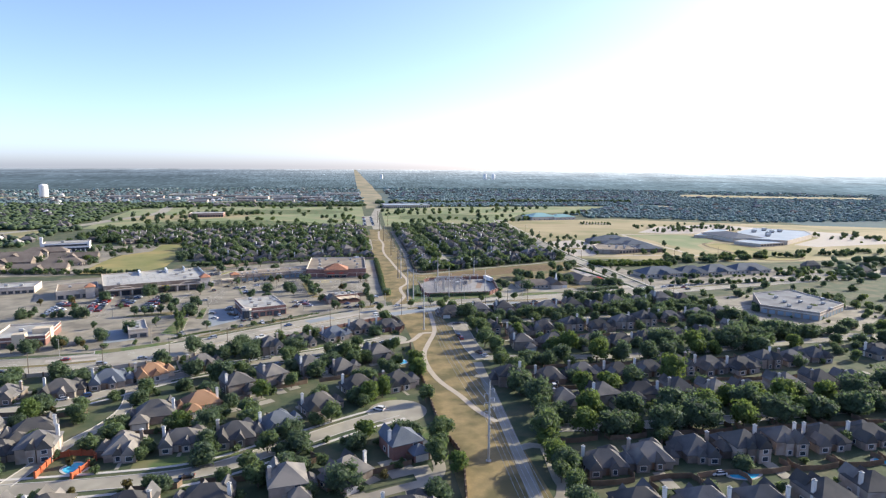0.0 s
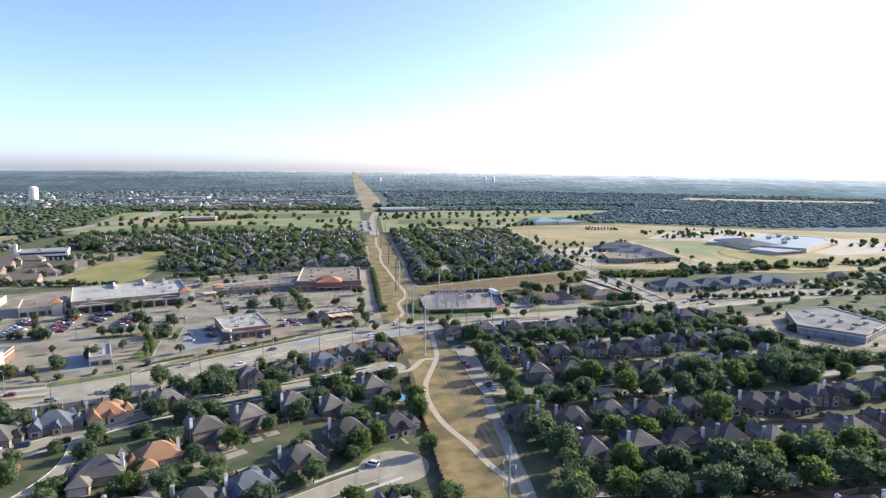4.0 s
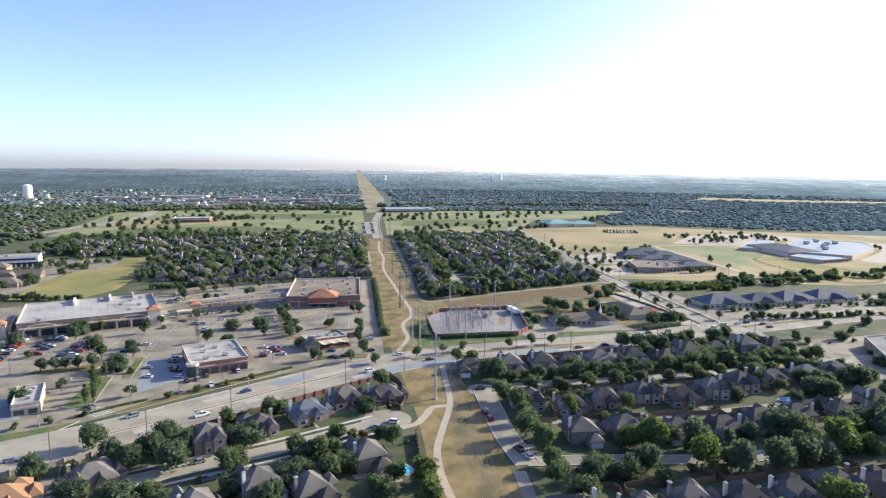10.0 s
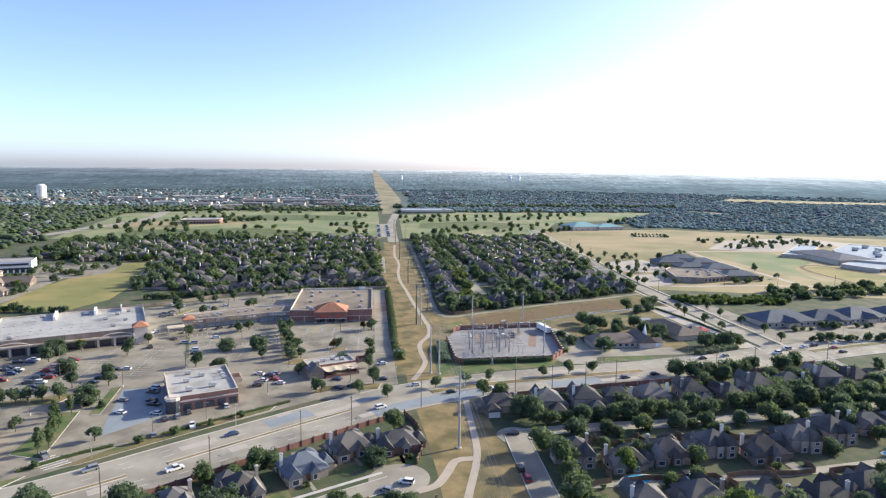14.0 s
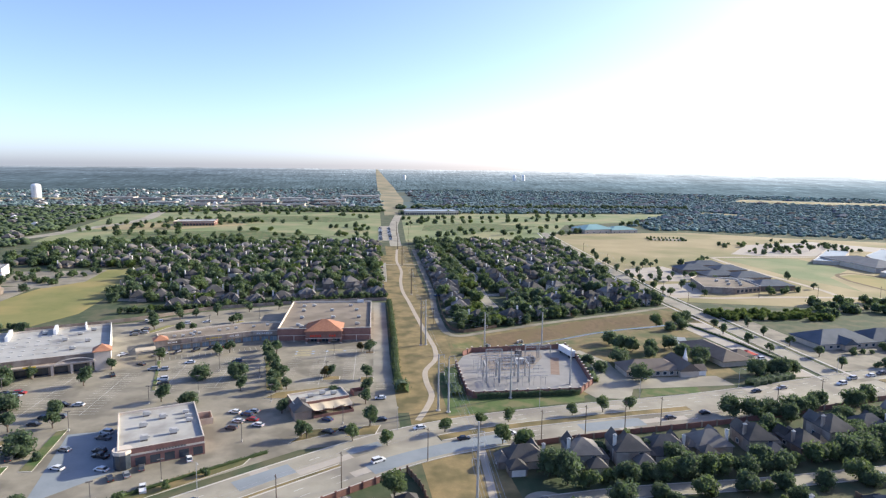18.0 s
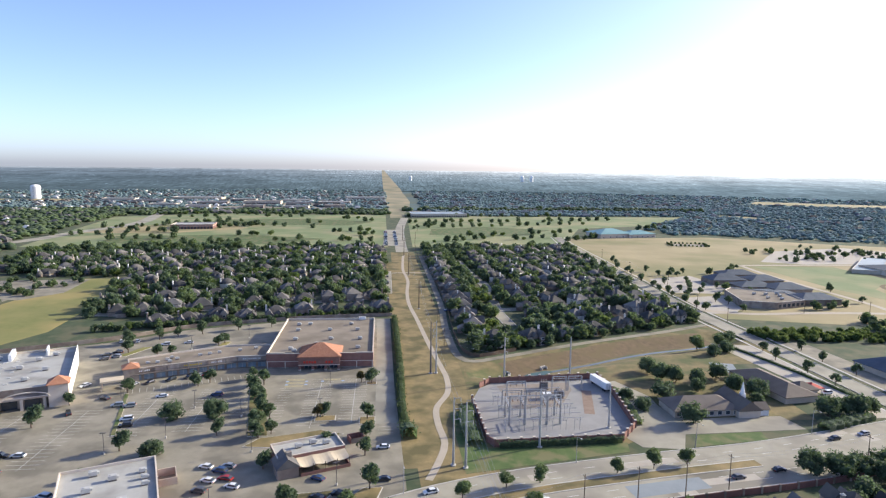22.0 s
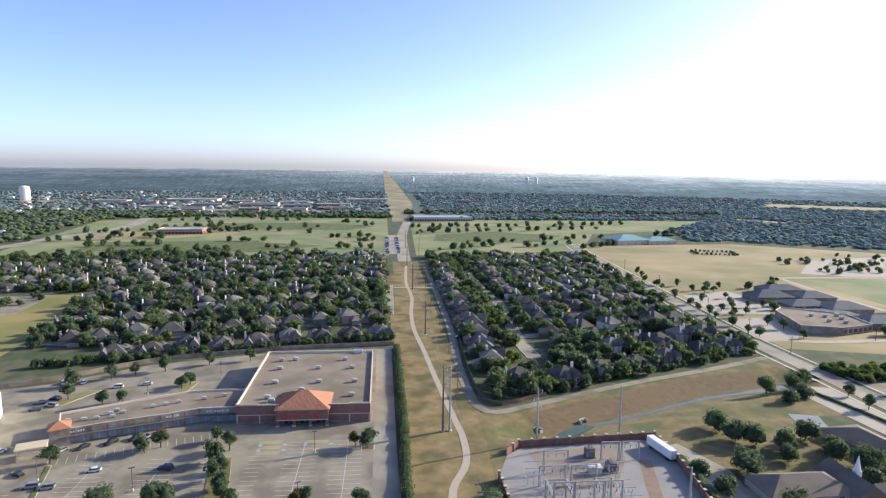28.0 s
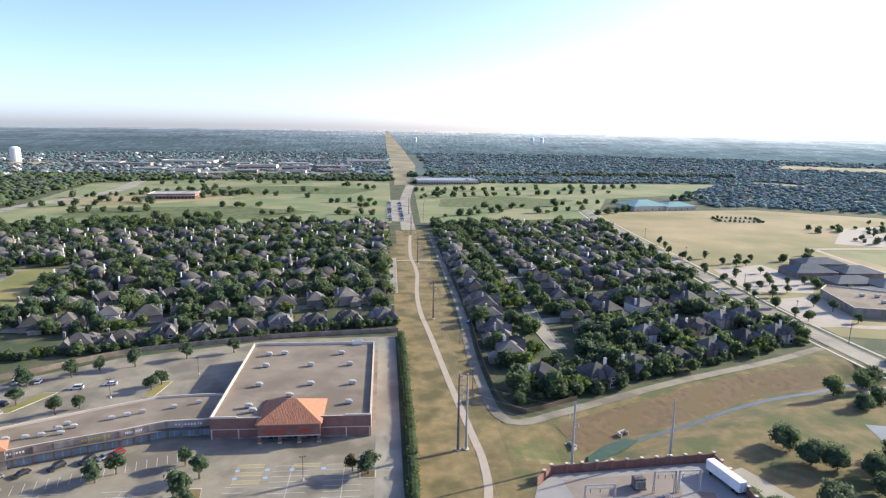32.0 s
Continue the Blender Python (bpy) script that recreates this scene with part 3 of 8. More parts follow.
# darker patched slabs of the carriageway
for i in range(70):
    k = rnd.randrange(8, len(ART) - 12)
    a = rnd.choice((-11.5, -7.6, -3.8, 3.8, 7.6, 11.5))
    seg = ART[k:k + rnd.choice((2, 3, 4))]
    ob = ribbon("road_slab", seg, a + 1.8, a - 1.8, 0.084 + i * 0.0004, M[rnd.choice(("newlot", "lot", "newlot"))])
    ob.parent = bpy.data.objects["arterial_road"]


# blue-grey strips on the carriageways
for x0, x1, a0, a1 in ((6, 58, -4.2, -11.6), (84, 116, -4.2, -11.0), (-30, -6, 4.4, 11.2), (2, 20, 4.4, 8.0)):
    ob = ribbon("sealed_patch", stretch(ART, x0, x1), a0, a1, 0.118, M["blue_paving"])
    ob.parent = bpy.data.objects["arterial_road"]


def street(name, pts, width, label, mat="concrete", walk_off=3.2, bulb=None, kerbs=True, z=0.075):
    z += 0.0016 * len(LINES)
    line = spline(pts, 4)
    LINES.append((line, width / 2 + 0.6))
    ob = setting(ribbon(name, line, width / 2, -width / 2, z, M[mat]), label, "street")
    if kerbs:
        for s in (1, -1):
            ribbon("kerb", line, s * width / 2 + 0.2, s * width / 2 - 0.1, z + 0.12, M["kerb"], 0.12, parent=ob)
    if walk_off:
        for s in (1, -1):
            ribbon("sidewalk", line, s * (width / 2 + walk_off) + 0.65, s * (width / 2 + walk_off) - 0.65, z + 0.03, M["kerb"], 0.08, parent=ob)
    if bulb:
        bx, by, r = bulb
        bm = prism(bmesh.new(), [(bx + r * math.cos(i / 14 * math.pi), by + r * math.sin(i / 14 * math.pi)) for i in range(28)], 0, z + 0.008)
        part("turning_circle", bm, M[mat], ob)
        ring = np.array([(bx + r * math.cos(i / 14 * math.pi), by + r * math.sin(i / 14 * math.pi)) for i in range(29)])
        LINES.append((ring, 1.5))
        BLOCKED.append((bx, by, r))
    return ob


street("street_upper", [(-260, 236), (-190, 240), (-150, 246), (-117, 254), (-98, 268), (-77, 284), (-50, 297), (-20, 309), (16, 327)], 7.8,
       "residential street of worn concrete ending in a turning circle", bulb=(18, 329, 9.5))
street("street_lower", [(-260, 184), (-130, 185), (-75, 186), (-48, 190), (-25, 204), (-2, 219), (14, 228)], 7.6,
       "residential street of pale concrete ending in a turning circle", bulb=(15, 229, 11.5))
street("street_bottom", [(-260, 130), (-60, 128), (20, 130)], 8.5, "residential street of pale concrete", bulb=(20, 130, 10))
street("cross_street", [(-94, 266), (-90, 246), (-92, 230), (-98, 214), (-104, 188)], 4.6, "short residential cross street", walk_off=0)
street("alley_rear", [(-88, 229), (-62, 233), (-45, 240), (-34, 247)], 4, "narrow concrete rear alley between back yards", walk_off=0, kerbs=False)
street("alley_low", [(-20, 160), (8, 170), (24, 178), (24, 200)], 4, "narrow concrete drive between back yards", walk_off=0, kerbs=False)
street("street_corridor", [(61, 356), (60.5, 335), (60, 310), (62, 288)], 8.5, "concrete street beside the utility corridor", walk_off=0, bulb=(61, 356, 7))
street("street_right_entry", [(61, 357), (90, 360), (140, 362), (200, 368), (280, 380)], 6.4, "shaded residential street under trees", walk_off=0)
street("street_right_middle", [(62, 290), (90, 288), (130, 284), (180, 288), (240, 296), (330, 306)], 6.4, "shaded residential street under trees", walk_off=0)
street("street_right_low", [(68, 206), (110, 204), (170, 206), (240, 212), (340, 222)], 6.4, "shaded residential street under trees", walk_off=0)
street("street_right_bottom", [(66, 122), (110, 121), (200, 124), (300, 130)], 6.4, "shaded residential street under trees", walk_off=0)
street("alley_corridor", [(58, 284), (56, 250), (53, 200), (50, 160), (48, 110), (46, 40)], 4.2, "narrow concrete alley along the utility corridor", walk_off=0, kerbs=False)
street("alley_right", [(53, 192), (62, 192), (60, 166), (66, 150), (200, 156)], 4, "narrow concrete rear alley", walk_off=0, kerbs=False)
street("alley_right_mid", [(70, 243), (120, 243), (200, 244), (236, 246)], 4, "narrow concrete rear alley", walk_off=0, kerbs=False)
street("alley_right_top", [(70, 320), (130, 320), (200, 328), (240, 334)], 4, "narrow concrete rear alley", walk_off=0, kerbs=False)
street("school_road", [(226, 448), (226, 500), (226, 560), (225, 610), (226, 660), (233, 755), (243, 915), (250, 1010), (260, 1080)], 10.5, "pale concrete collector road", walk_off=4)
street("side_road", [(240, 436), (239, 412), (246, 368), (251, 350), (264, 326), (286, 300), (330, 282)], 9, "side road of pale concrete", walk_off=0)
street("ditch_road", [(55, 900), (55, 760), (54.5, 660), (51.5, 600), (51.3, 555), (53.5, 537), (60, 532), (77, 539), (127, 561), (178, 579.5), (214, 595)], 4.2,
       "pale concrete maintenance road round the house backs", "lot", 0, kerbs=False, z=0.11)
street("street_stub", [(17.5, 699), (17.8, 760), (18, 800)], 7, "short dead-end street of pale concrete", walk_off=0)
street("street_left_far", [(-168, 640), (-140, 641), (-60, 664), (14, 684)], 7, "residential street hidden between trees", walk_off=0)
street("street_inner", [(92, 600), (91, 640), (96, 700), (97, 740), (93, 790), (90, 860)], 7.5, "curving residential street", walk_off=0)
street("street_inner_cross", [(92, 640), (130, 650), (180, 668), (215, 676)], 7, "residential street under trees", walk_off=0)

# walking trail through the corridor
TRAIL = spline([(48, 392), (46.5, 365), (44.5, 342), (38, 318), (34, 302), (33, 286), (34.5, 268), (37.5, 255), (42, 242), (46, 226), (51, 214)], 4)
TRAIL2 = spline([(28, 417), (32, 428), (35.5, 442), (34.6, 458), (35.4, 474), (41.5, 490), (43, 508), (42, 524), (38.5, 570), (35.5, 618), (32.5, 660), (32.5, 700), (35, 745),
                 (34.5, 775), (33, 800), (33.5, 836), (36, 900)], 4)
for line in (TRAIL, TRAIL2):
    LINES.append((line, 2))
    setting(ribbon("trail", line, 1.25, -1.25, 0.10, M["trail"]), "winding pale concrete walking trail", "path")
setting(ribbon("trail_branch", spline([(43.5, 340), (37, 339), (33, 331), (29, 324), (23, 321)], 2), 1.5, -1.5, 0.105, M["trail"]), "curved concrete branch of the walking trail", "path")
setting(ribbon("trail_cross", spline([(22, 790), (33, 792), (58, 790)], 4), 1.4, -1.4, 0.105, M["trail"]), "concrete path across the corridor", "path")

# parking lots of the shopping centre
LOT = [(-235, 330), (-170, 322), (-128, 324), (-100, 336), (-78, 352), (-50, 372), (-14, 396), (12, 402), (21, 412), (19, 500), (18.5, 622), (-34, 620), (-60, 612), (-98, 600), (-132, 575),
       (-190, 556), (-260, 530), (-330, 520)]
setting(slab("parking_lot", LOT, 0.06, M["lot"], 0.05), "broad sunlit concrete parking lot of the shopping centre", "parking lot")
setting(slab("resealed_lot", [(-86, 368), (-69, 386), (-77, 418), (-96, 415)], 0.09, M["blue_paving"], 0.04), "blue-grey parking bay beside the pad shop", "parking lot")
setting(slab("drive_through_lane", [(-133, 340), (-119, 346), (-131, 371), (-143, 366)], 0.09, M["blue_paving"], 0.04), "blue-grey drive-through lane", "parking lot")
setting(slab("side_drive", [(11, 460), (19, 460), (18.5, 620), (10.5, 620)], 0.085, M["concrete"], 0.04), "concrete service drive beside the large store", "road")
setting(slab("church_lot", [(100, 445), (104, 434), (118, 431.5), (124, 443), (153, 443.5), (172, 444), (170, 456.5), (131, 456.5), (126, 470), (127, 480), (119, 500), (113.5, 498), (113, 482), (109, 458)], 0.07, M["concrete"], 0.06), "pale concrete church parking lot", "parking lot")
setting(slab("church_lawn", [(122, 432.5), (152, 436.5), (153, 443), (128, 442)], 0.16, M["lawn"], 0.12), "watered green lawn island before the church", "lawn")
setting(slab("church_yard", [(124, 456), (182, 452), (186, 520), (124, 520)], 0.055, M["meadow"], 0.05), "patchy grass of the church yard", "lawn")
setting(slab("daycare_lot", [(206, 452), (217, 452), (216, 550), (196, 556)], 0.065, M["newlot"], 0.06), "pale concrete parking strip beside the long building", "parking lot")
setting(slab("clinic_lot", [(236, 458), (300, 462), (425, 466), (428, 520), (385, 524), (340, 512), (252, 500), (250, 552), (236, 560)], 0.065, M["lot"], 0.06), "pale concrete parking lot of the low offices", "parking lot")
setting(slab("plaza_lot", [(247, 372), (256, 350), (270, 330), (292, 312), (340, 344), (338, 420), (256, 412)], 0.07, M["lot"], 0.06), "pale concrete parking lot round the shop block", "parking lot")
setting(slab("substation_yard", [(50.5, 442), (52, 438.5), (99, 440), (107.5, 450), (112, 486), (112, 503.5), (62, 500), (56, 494.5), (50.5, 480)], 0.14, M["gravel"], 0.12), "pale gravel substation yard", "ground")
setting(slab("rust_strip", [(93, 464), (97, 463), (104, 488), (100, 489)], 0.17, M["rust"], 0.02), "brown cable trench cover on gravel", "ground")
setting(slab("pasture", [(-190, 566), (-176, 600), (-180, 655), (-200, 770), (-236, 770), (-246, 640), (-238, 566)], 0.05, M["pasture"], 0.05), "open green and tan pasture", "ground")
setting(slab("office_lot", [(-292, 702), (-240, 686), (-222, 712), (-228, 768), (-296, 762)], 0.07, M["lot"], 0.06), "pale concrete office parking lot", "parking lot")

# fields, golf course and far open land
setting(slab("golf_course", [(-400, 975), (20, 975), (20, 1475), (-330, 1490), (-470, 1400)], 0.06, M["golf"], 0.05), "green golf course dotted with trees", "ground")
setting(slab("golf_course_east", [(50, 975), (250, 1010), (330, 1200), (480, 1260), (640, 1440), (180, 1450), (60, 1380)], 0.06, M["golf"], 0.05), "green golf course beyond the houses", "ground")
setting(slab("school_field", [(236, 610), (420, 560), (760, 600), (1100, 760), (820, 900), (620, 990), (480, 1080), (260, 1060), (245, 900)], 0.05, M["field"], 0.05), "tan dry school field", "ground")
setting(slab("school_pitch", [(436, 708), (426, 683), (424, 626), (420, 586), (432, 573), (453, 573), (476, 590), (483, 620), (476, 656), (469, 687), (459, 716)], 0.09, M["pasture"], 0.05), "green sports pitch in the dry field", "ground")
setting(slab("school_lot", [(241, 694), (278, 688), (299, 716), (294, 768), (249, 754)], 0.08, M["newlot"], 0.05), "pale concrete school parking lot", "parking lot")
setting(slab("school_court", [(234, 624), (252, 624), (266, 640), (277, 682), (246, 676), (238, 664)], 0.085, M["newlot"], 0.05), "pale concrete forecourt of the school", "parking lot")
setting(slab("east_meadow", [(388, 818), (386, 700), (400, 640), (420, 700), (470, 740), (470, 812)], 0.07, M["golf"], 0.05), "greener strip of mown school grass", "ground")
setting(slab("arena_lot", [(416, 850), (450, 831), (513, 830), (590, 880), (640, 815), (640, 760), (545, 690), (560, 668), (700, 690), (720, 800), (600, 960), (486, 932)], 0.09, M["newlot"], 0.05), "pale concrete parking lot by the arena", "parking lot")
for nm, pts, w in (("school_drive", [(232, 634), (262, 622), (300, 622), (341, 620), (400, 612)], 6), ("school_path", [(366, 618), (370, 653), (370, 721), (371, 766), (378, 826)], 5),
                   ("arena_drive", [(376, 826), (422, 826), (475, 824), (519, 823)], 6),
                   ("track_loop", [(425, 683), (423, 626), (419, 585), (431, 571), (454, 571), (478, 590), (485, 620), (478, 656), (470, 688), (460, 720), (436, 712), (425, 683)], 4)):
    setting(ribbon(nm, spline(pts, 8), w / 2, -w / 2, 0.15, M["trail" if w > 4 else "bank"]), "curving pale path across the dry field", "path")
far_roads = (("far_avenue", [(-620, 700), (-440, 1000), (-412, 1130), (-385, 1290), (-430, 1640), (-380, 2300), (-300, 3000)], 22), ("far_crossroad", [(-1500, 1650), (-500, 1620), (0, 1590), (500, 1580), (1500, 1640)], 18),
             ("club_drive", [(36, 930), (36, 1000), (40, 1180), (55, 1400)], 14))
for nm, pts, w in far_roads:
    setting(ribbon(nm, spline(pts, 25), w / 2, -w / 2, 0.14, M["concrete"]), "pale concrete road in the distance", "road")
setting(slab("club_lot", [(14, 985), (34, 985), (38, 1180), (18, 1180)], 0.13, M["concrete"], 0.05), "club parking lot beside the corridor", "parking lot")
setting(slab("far_pasture_west", [(-900, 860), (-430, 860), (-440, 960), (-900, 960)], 0.08, M["field"], 0.05), "tan field among trees", "ground")
setting(slab("far_field_c", [(712, 1485), (800, 1370), (830, 1380), (760, 1490)], 0.09, M["field"], 0.05), "pale strip of field among far trees", "ground")
setting(slab("far_field_a", [(-1500, 1880), (-760, 1900), (-800, 1990), (-1500, 1970)], 0.09, M["field"], 0.05), "tan field far away", "ground")
setting(slab("far_field_b", [(1080, 1930), (1350, 1780), (1620, 1700), (1680, 1830), (1420, 1940), (1200, 2090)], 0.09, M["field"], 0.05), "tan strip of field far away", "ground")
for pts in ([(-480, 1612), (-60, 1600), (-70, 1720), (-480, 1740)], [(-520, 1760), (-120, 1745), (-60, 1880), (-470, 1860)], [(-620, 1960), (-420, 1950), (-410, 2020), (-600, 2040)]):
    setting(slab("far_plaza", pts, 0.12, M["lot"], 0.05), "pale paved retail district far away", "ground")
setting(sheet("wooded_plain", [-4700, -2000, -1000, -420, 20], [1600, 2500, 4700], M["hazed_ground"], 0.05), "wooded plain in the distance, paled by painted haze", "ground")
setting(sheet("wooded_plain_east", [20, 800, 2000, 4700], [1560, 2500, 4700], M["hazed_ground"], 0.05), "wooded plain in the distance, paled by painted haze", "ground")
setting(sheet("wooded_plain_right", [760, 1500, 4700], [520, 900, 1560], M["hazed_ground"], 0.045), "wooded plain in the distance, paled by painted haze", "ground")
setting(sheet("wooded_plain_left", [-4700, -1500, -520], [560, 1000, 1600], M["hazed_ground"], 0.045), "wooded plain in the distance, paled by painted haze", "ground")

setting(slab("fairway", [(-330, 1010), (-120, 1000), (-60, 1060), (-180, 1110), (-340, 1090)], 0.10, M["lawn"], 0.04), "mown green fairway", "ground")
setting(slab("fairway", [(-260, 1260), (-40, 1250), (0, 1320), (-120, 1380), (-280, 1350)], 0.10, M["lawn"], 0.04), "mown green fairway", "ground")
setting(slab("fairway", [(80, 1110), (200, 1090), (280, 1180), (180, 1230), (90, 1190)], 0.10, M["lawn"], 0.04), "mown green fairway", "ground")
setting(slab("club_grounds", [(-420, 1130), (-290, 1120), (-190, 1200), (-230, 1260), (-400, 1240)], 0.12, M["field"], 0.04), "bare tan ground round the club house", "ground")
setting(slab("complex_lot", [(-350, 556), (-240, 560), (-248, 690), (-350, 700)], 0.06, M["lot"], 0.05), "concrete drives between brown-roofed lodges", "parking lot")

# the last of the plain, its haze painted as emission towards the horizon
haze = bpy.data.materials.new("haze_glow")
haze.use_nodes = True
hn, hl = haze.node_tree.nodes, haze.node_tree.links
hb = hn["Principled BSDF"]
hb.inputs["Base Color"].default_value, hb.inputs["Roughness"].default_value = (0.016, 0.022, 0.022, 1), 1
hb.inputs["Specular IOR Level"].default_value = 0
hg, hs = hn.new("ShaderNodeNewGeometry"), hn.new("ShaderNodeSeparateXYZ")
hl.new(hg.outputs["Position"], hs.inputs[0])


def rim_range(v, lo, hi, low=0.0, high=1.0):
    r = hn.new("ShaderNodeMapRange")
    r.inputs[1].default_value, r.inputs[2].default_value, r.inputs[3].default_value, r.inputs[4].default_value = lo, hi, low, high
    hl.new(v, r.inputs[0])
    return r.outputs[0]


def rim_ramp(v, *stops):
    r = hn.new("ShaderNodeValToRGB")
    for p, c in stops[1:-1]:
        r.color_ramp.elements.new(p).color = (*c, 1)
    r.color_ramp.elements[0].color, r.color_ramp.elements[-1].color = (*stops[0][1], 1), (*stops[-1][1], 1)
    hl.new(v, r.inputs[0])
    return r.outputs[0]


def rim_grain(scale, detail, lo, hi, low, high):
    v, x = hn.new("ShaderNodeVectorMath"), hn.new("ShaderNodeTexNoise")
    v.operation = "MULTIPLY"
    v.inputs[1].default_value = scale
    hl.new(hg.outputs["Position"], v.inputs[0])
    hl.new(v.outputs[0], x.inputs["Vector"])
    x.inputs["Scale"].default_value, x.inputs["Detail"].default_value = 1.0, detail
    return rim_range(x.outputs["Fac"], lo, hi, low, high)


def rim_times(a, b):
    k = hn.new("ShaderNodeMath")
    k.operation = "MULTIPLY"
    hl.new(a, k.inputs[0])
    hl.new(b, k.inputs[1])
    return k.outputs[0]


# haze glow: emission paler with height, brighter on the sun's side
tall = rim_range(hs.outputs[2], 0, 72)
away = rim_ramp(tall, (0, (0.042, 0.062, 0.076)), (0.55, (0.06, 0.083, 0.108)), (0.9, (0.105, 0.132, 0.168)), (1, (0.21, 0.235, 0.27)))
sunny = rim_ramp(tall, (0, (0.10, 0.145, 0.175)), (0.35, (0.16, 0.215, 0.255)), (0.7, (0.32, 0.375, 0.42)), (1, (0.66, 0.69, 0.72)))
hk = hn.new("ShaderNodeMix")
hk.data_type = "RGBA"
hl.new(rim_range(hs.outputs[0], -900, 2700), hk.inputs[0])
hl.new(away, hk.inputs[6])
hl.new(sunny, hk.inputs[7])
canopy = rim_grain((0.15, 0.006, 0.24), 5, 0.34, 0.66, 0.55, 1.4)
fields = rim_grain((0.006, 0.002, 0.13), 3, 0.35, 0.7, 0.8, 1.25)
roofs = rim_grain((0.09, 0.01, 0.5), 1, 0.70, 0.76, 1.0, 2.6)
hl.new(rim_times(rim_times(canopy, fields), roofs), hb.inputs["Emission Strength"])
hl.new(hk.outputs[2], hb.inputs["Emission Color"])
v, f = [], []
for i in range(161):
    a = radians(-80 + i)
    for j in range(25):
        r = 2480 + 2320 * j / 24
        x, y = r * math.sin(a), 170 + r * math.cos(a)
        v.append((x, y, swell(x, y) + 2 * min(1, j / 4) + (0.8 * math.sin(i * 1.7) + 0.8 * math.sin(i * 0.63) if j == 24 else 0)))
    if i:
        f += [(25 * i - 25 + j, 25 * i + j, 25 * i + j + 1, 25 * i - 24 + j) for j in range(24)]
setting(pmesh("backdrop", v, f, haze), "blue wooded plain at the horizon under a painted haze glow", "backdrop")

# ---- houses ----
def hip(bm, x0, x1, y0, y1, z, rise, over=0.5, gable=None):
    """A hipped roof over a rectangle; gable: the ends ('x' or 'y' ridge) rise straight."""
    x0, x1, y0, y1 = x0 - over, x1 + over, y0 - over, y1 + over
    w, d = x1 - x0, y1 - y0
    along_x = w >= d if gable is None else gable == "x"
    k = (min(w, d) / 2 if gable is None else 0.02)
    if along_x:
        a, b = (x0 + k, (y0 + y1) / 2), (x1 - k, (y0 + y1) / 2)
    else:
        a, b = ((x0 + x1) / 2, y0 + k), ((x0 + x1) / 2, y1 - k)
    e = [bm.verts.new(p) for p in ((x0, y0, z), (x1, y0, z), (x1, y1, z), (x0, y1, z))]
    s = [bm.verts.new((p.co.x, p.co.y, z - 0.22)) for p in e]
    r = [bm.verts.new((*a, z + rise)), bm.verts.new((*b, z + rise))]
    fs = [(e[0], e[1], r[1], r[0]), (e[1], e[2], r[1]), (e[2], e[3], r[0], r[1]), (e[3], e[0], r[0])] if along_x else \
         [(e[0], e[1], r[0]), (e[1], e[2], r[1], r[0]), (e[2], e[3], r[1]), (e[3], e[0], r[0], r[1])]
    for q in fs:
        bm.faces.new(q)
    for i in range(4):
        bm.faces.new((s[i], s[(i + 1) % 4], e[(i + 1) % 4], e[i]))
    bm.faces.new(s[::-1])


def gable_wall(bm, x0, x1, y0, y1, z0, z1, rise, axis):
    """A block whose two ends run up into a gable."""
    box(bm, x0, x1, y0, y1, z0, z1)
    if axis == "y":
        xm = (x0 + x1) / 2
        for y in (y0, y1):
            bm.faces.new([bm.verts.new(p) for p in ((x0, y, z1), (x1, y, z1), (xm, y, z1 + rise))])
    else:
        ym = (y0 + y1) / 2
        for x in (x0, x1):
            bm.faces.new([bm.verts.new(p) for p in ((x, y0, z1), (x, y1, z1), (x, ym, z1 + rise))])


def window(parent, x, y, z, w, h, face, mat="glass"):
    """A window: frame with a recessed pane; face: 'f' front (-y), 'b' back, 'l', 'r'."""
    s = {"f": (0, -1), "b": (0, 1), "l": (-1, 0), "r": (1, 0)}[face]
    fb, pb = bmesh.new(), bmesh.new()
    if s[0] == 0:
        y0, y1 = sorted((y, y + s[1] * 0.10))
        yp = sorted((y, y + s[1] * 0.05))
        for r in ((x - w / 2 - .1, x - w / 2, z - .1, z + h + .1), (x + w / 2, x + w / 2 + .1, z - .1, z + h + .1), (x - w / 2, x + w / 2, z - .12, z), (x - w / 2, x + w / 2, z + h, z + h + .12)):
            box(fb, r[0], r[1], y0, y1, r[2], r[3])
        box(pb, x - w / 2, x + w / 2, yp[0], yp[1], z, z + h)
    else:
        x0, x1 = sorted((x, x + s[0] * 0.10))
        xp = sorted((x, x + s[0] * 0.05))
        for r in ((y - w / 2 - .1, y - w / 2, z - .1, z + h + .1), (y + w / 2, y + w / 2 + .1, z - .1, z + h + .1), (y - w / 2, y + w / 2, z - .12, z), (y - w / 2, y + w / 2, z + h, z + h + .12)):
            box(fb, x0, x1, r[0], r[1], r[2], r[3])
        box(pb, xp[0], xp[1], y - w / 2, y + w / 2, z, z + h)
    fr = part("window", fb, M["white"], parent)
    pn = part("pane", pb, M[mat], fr)
    return fr


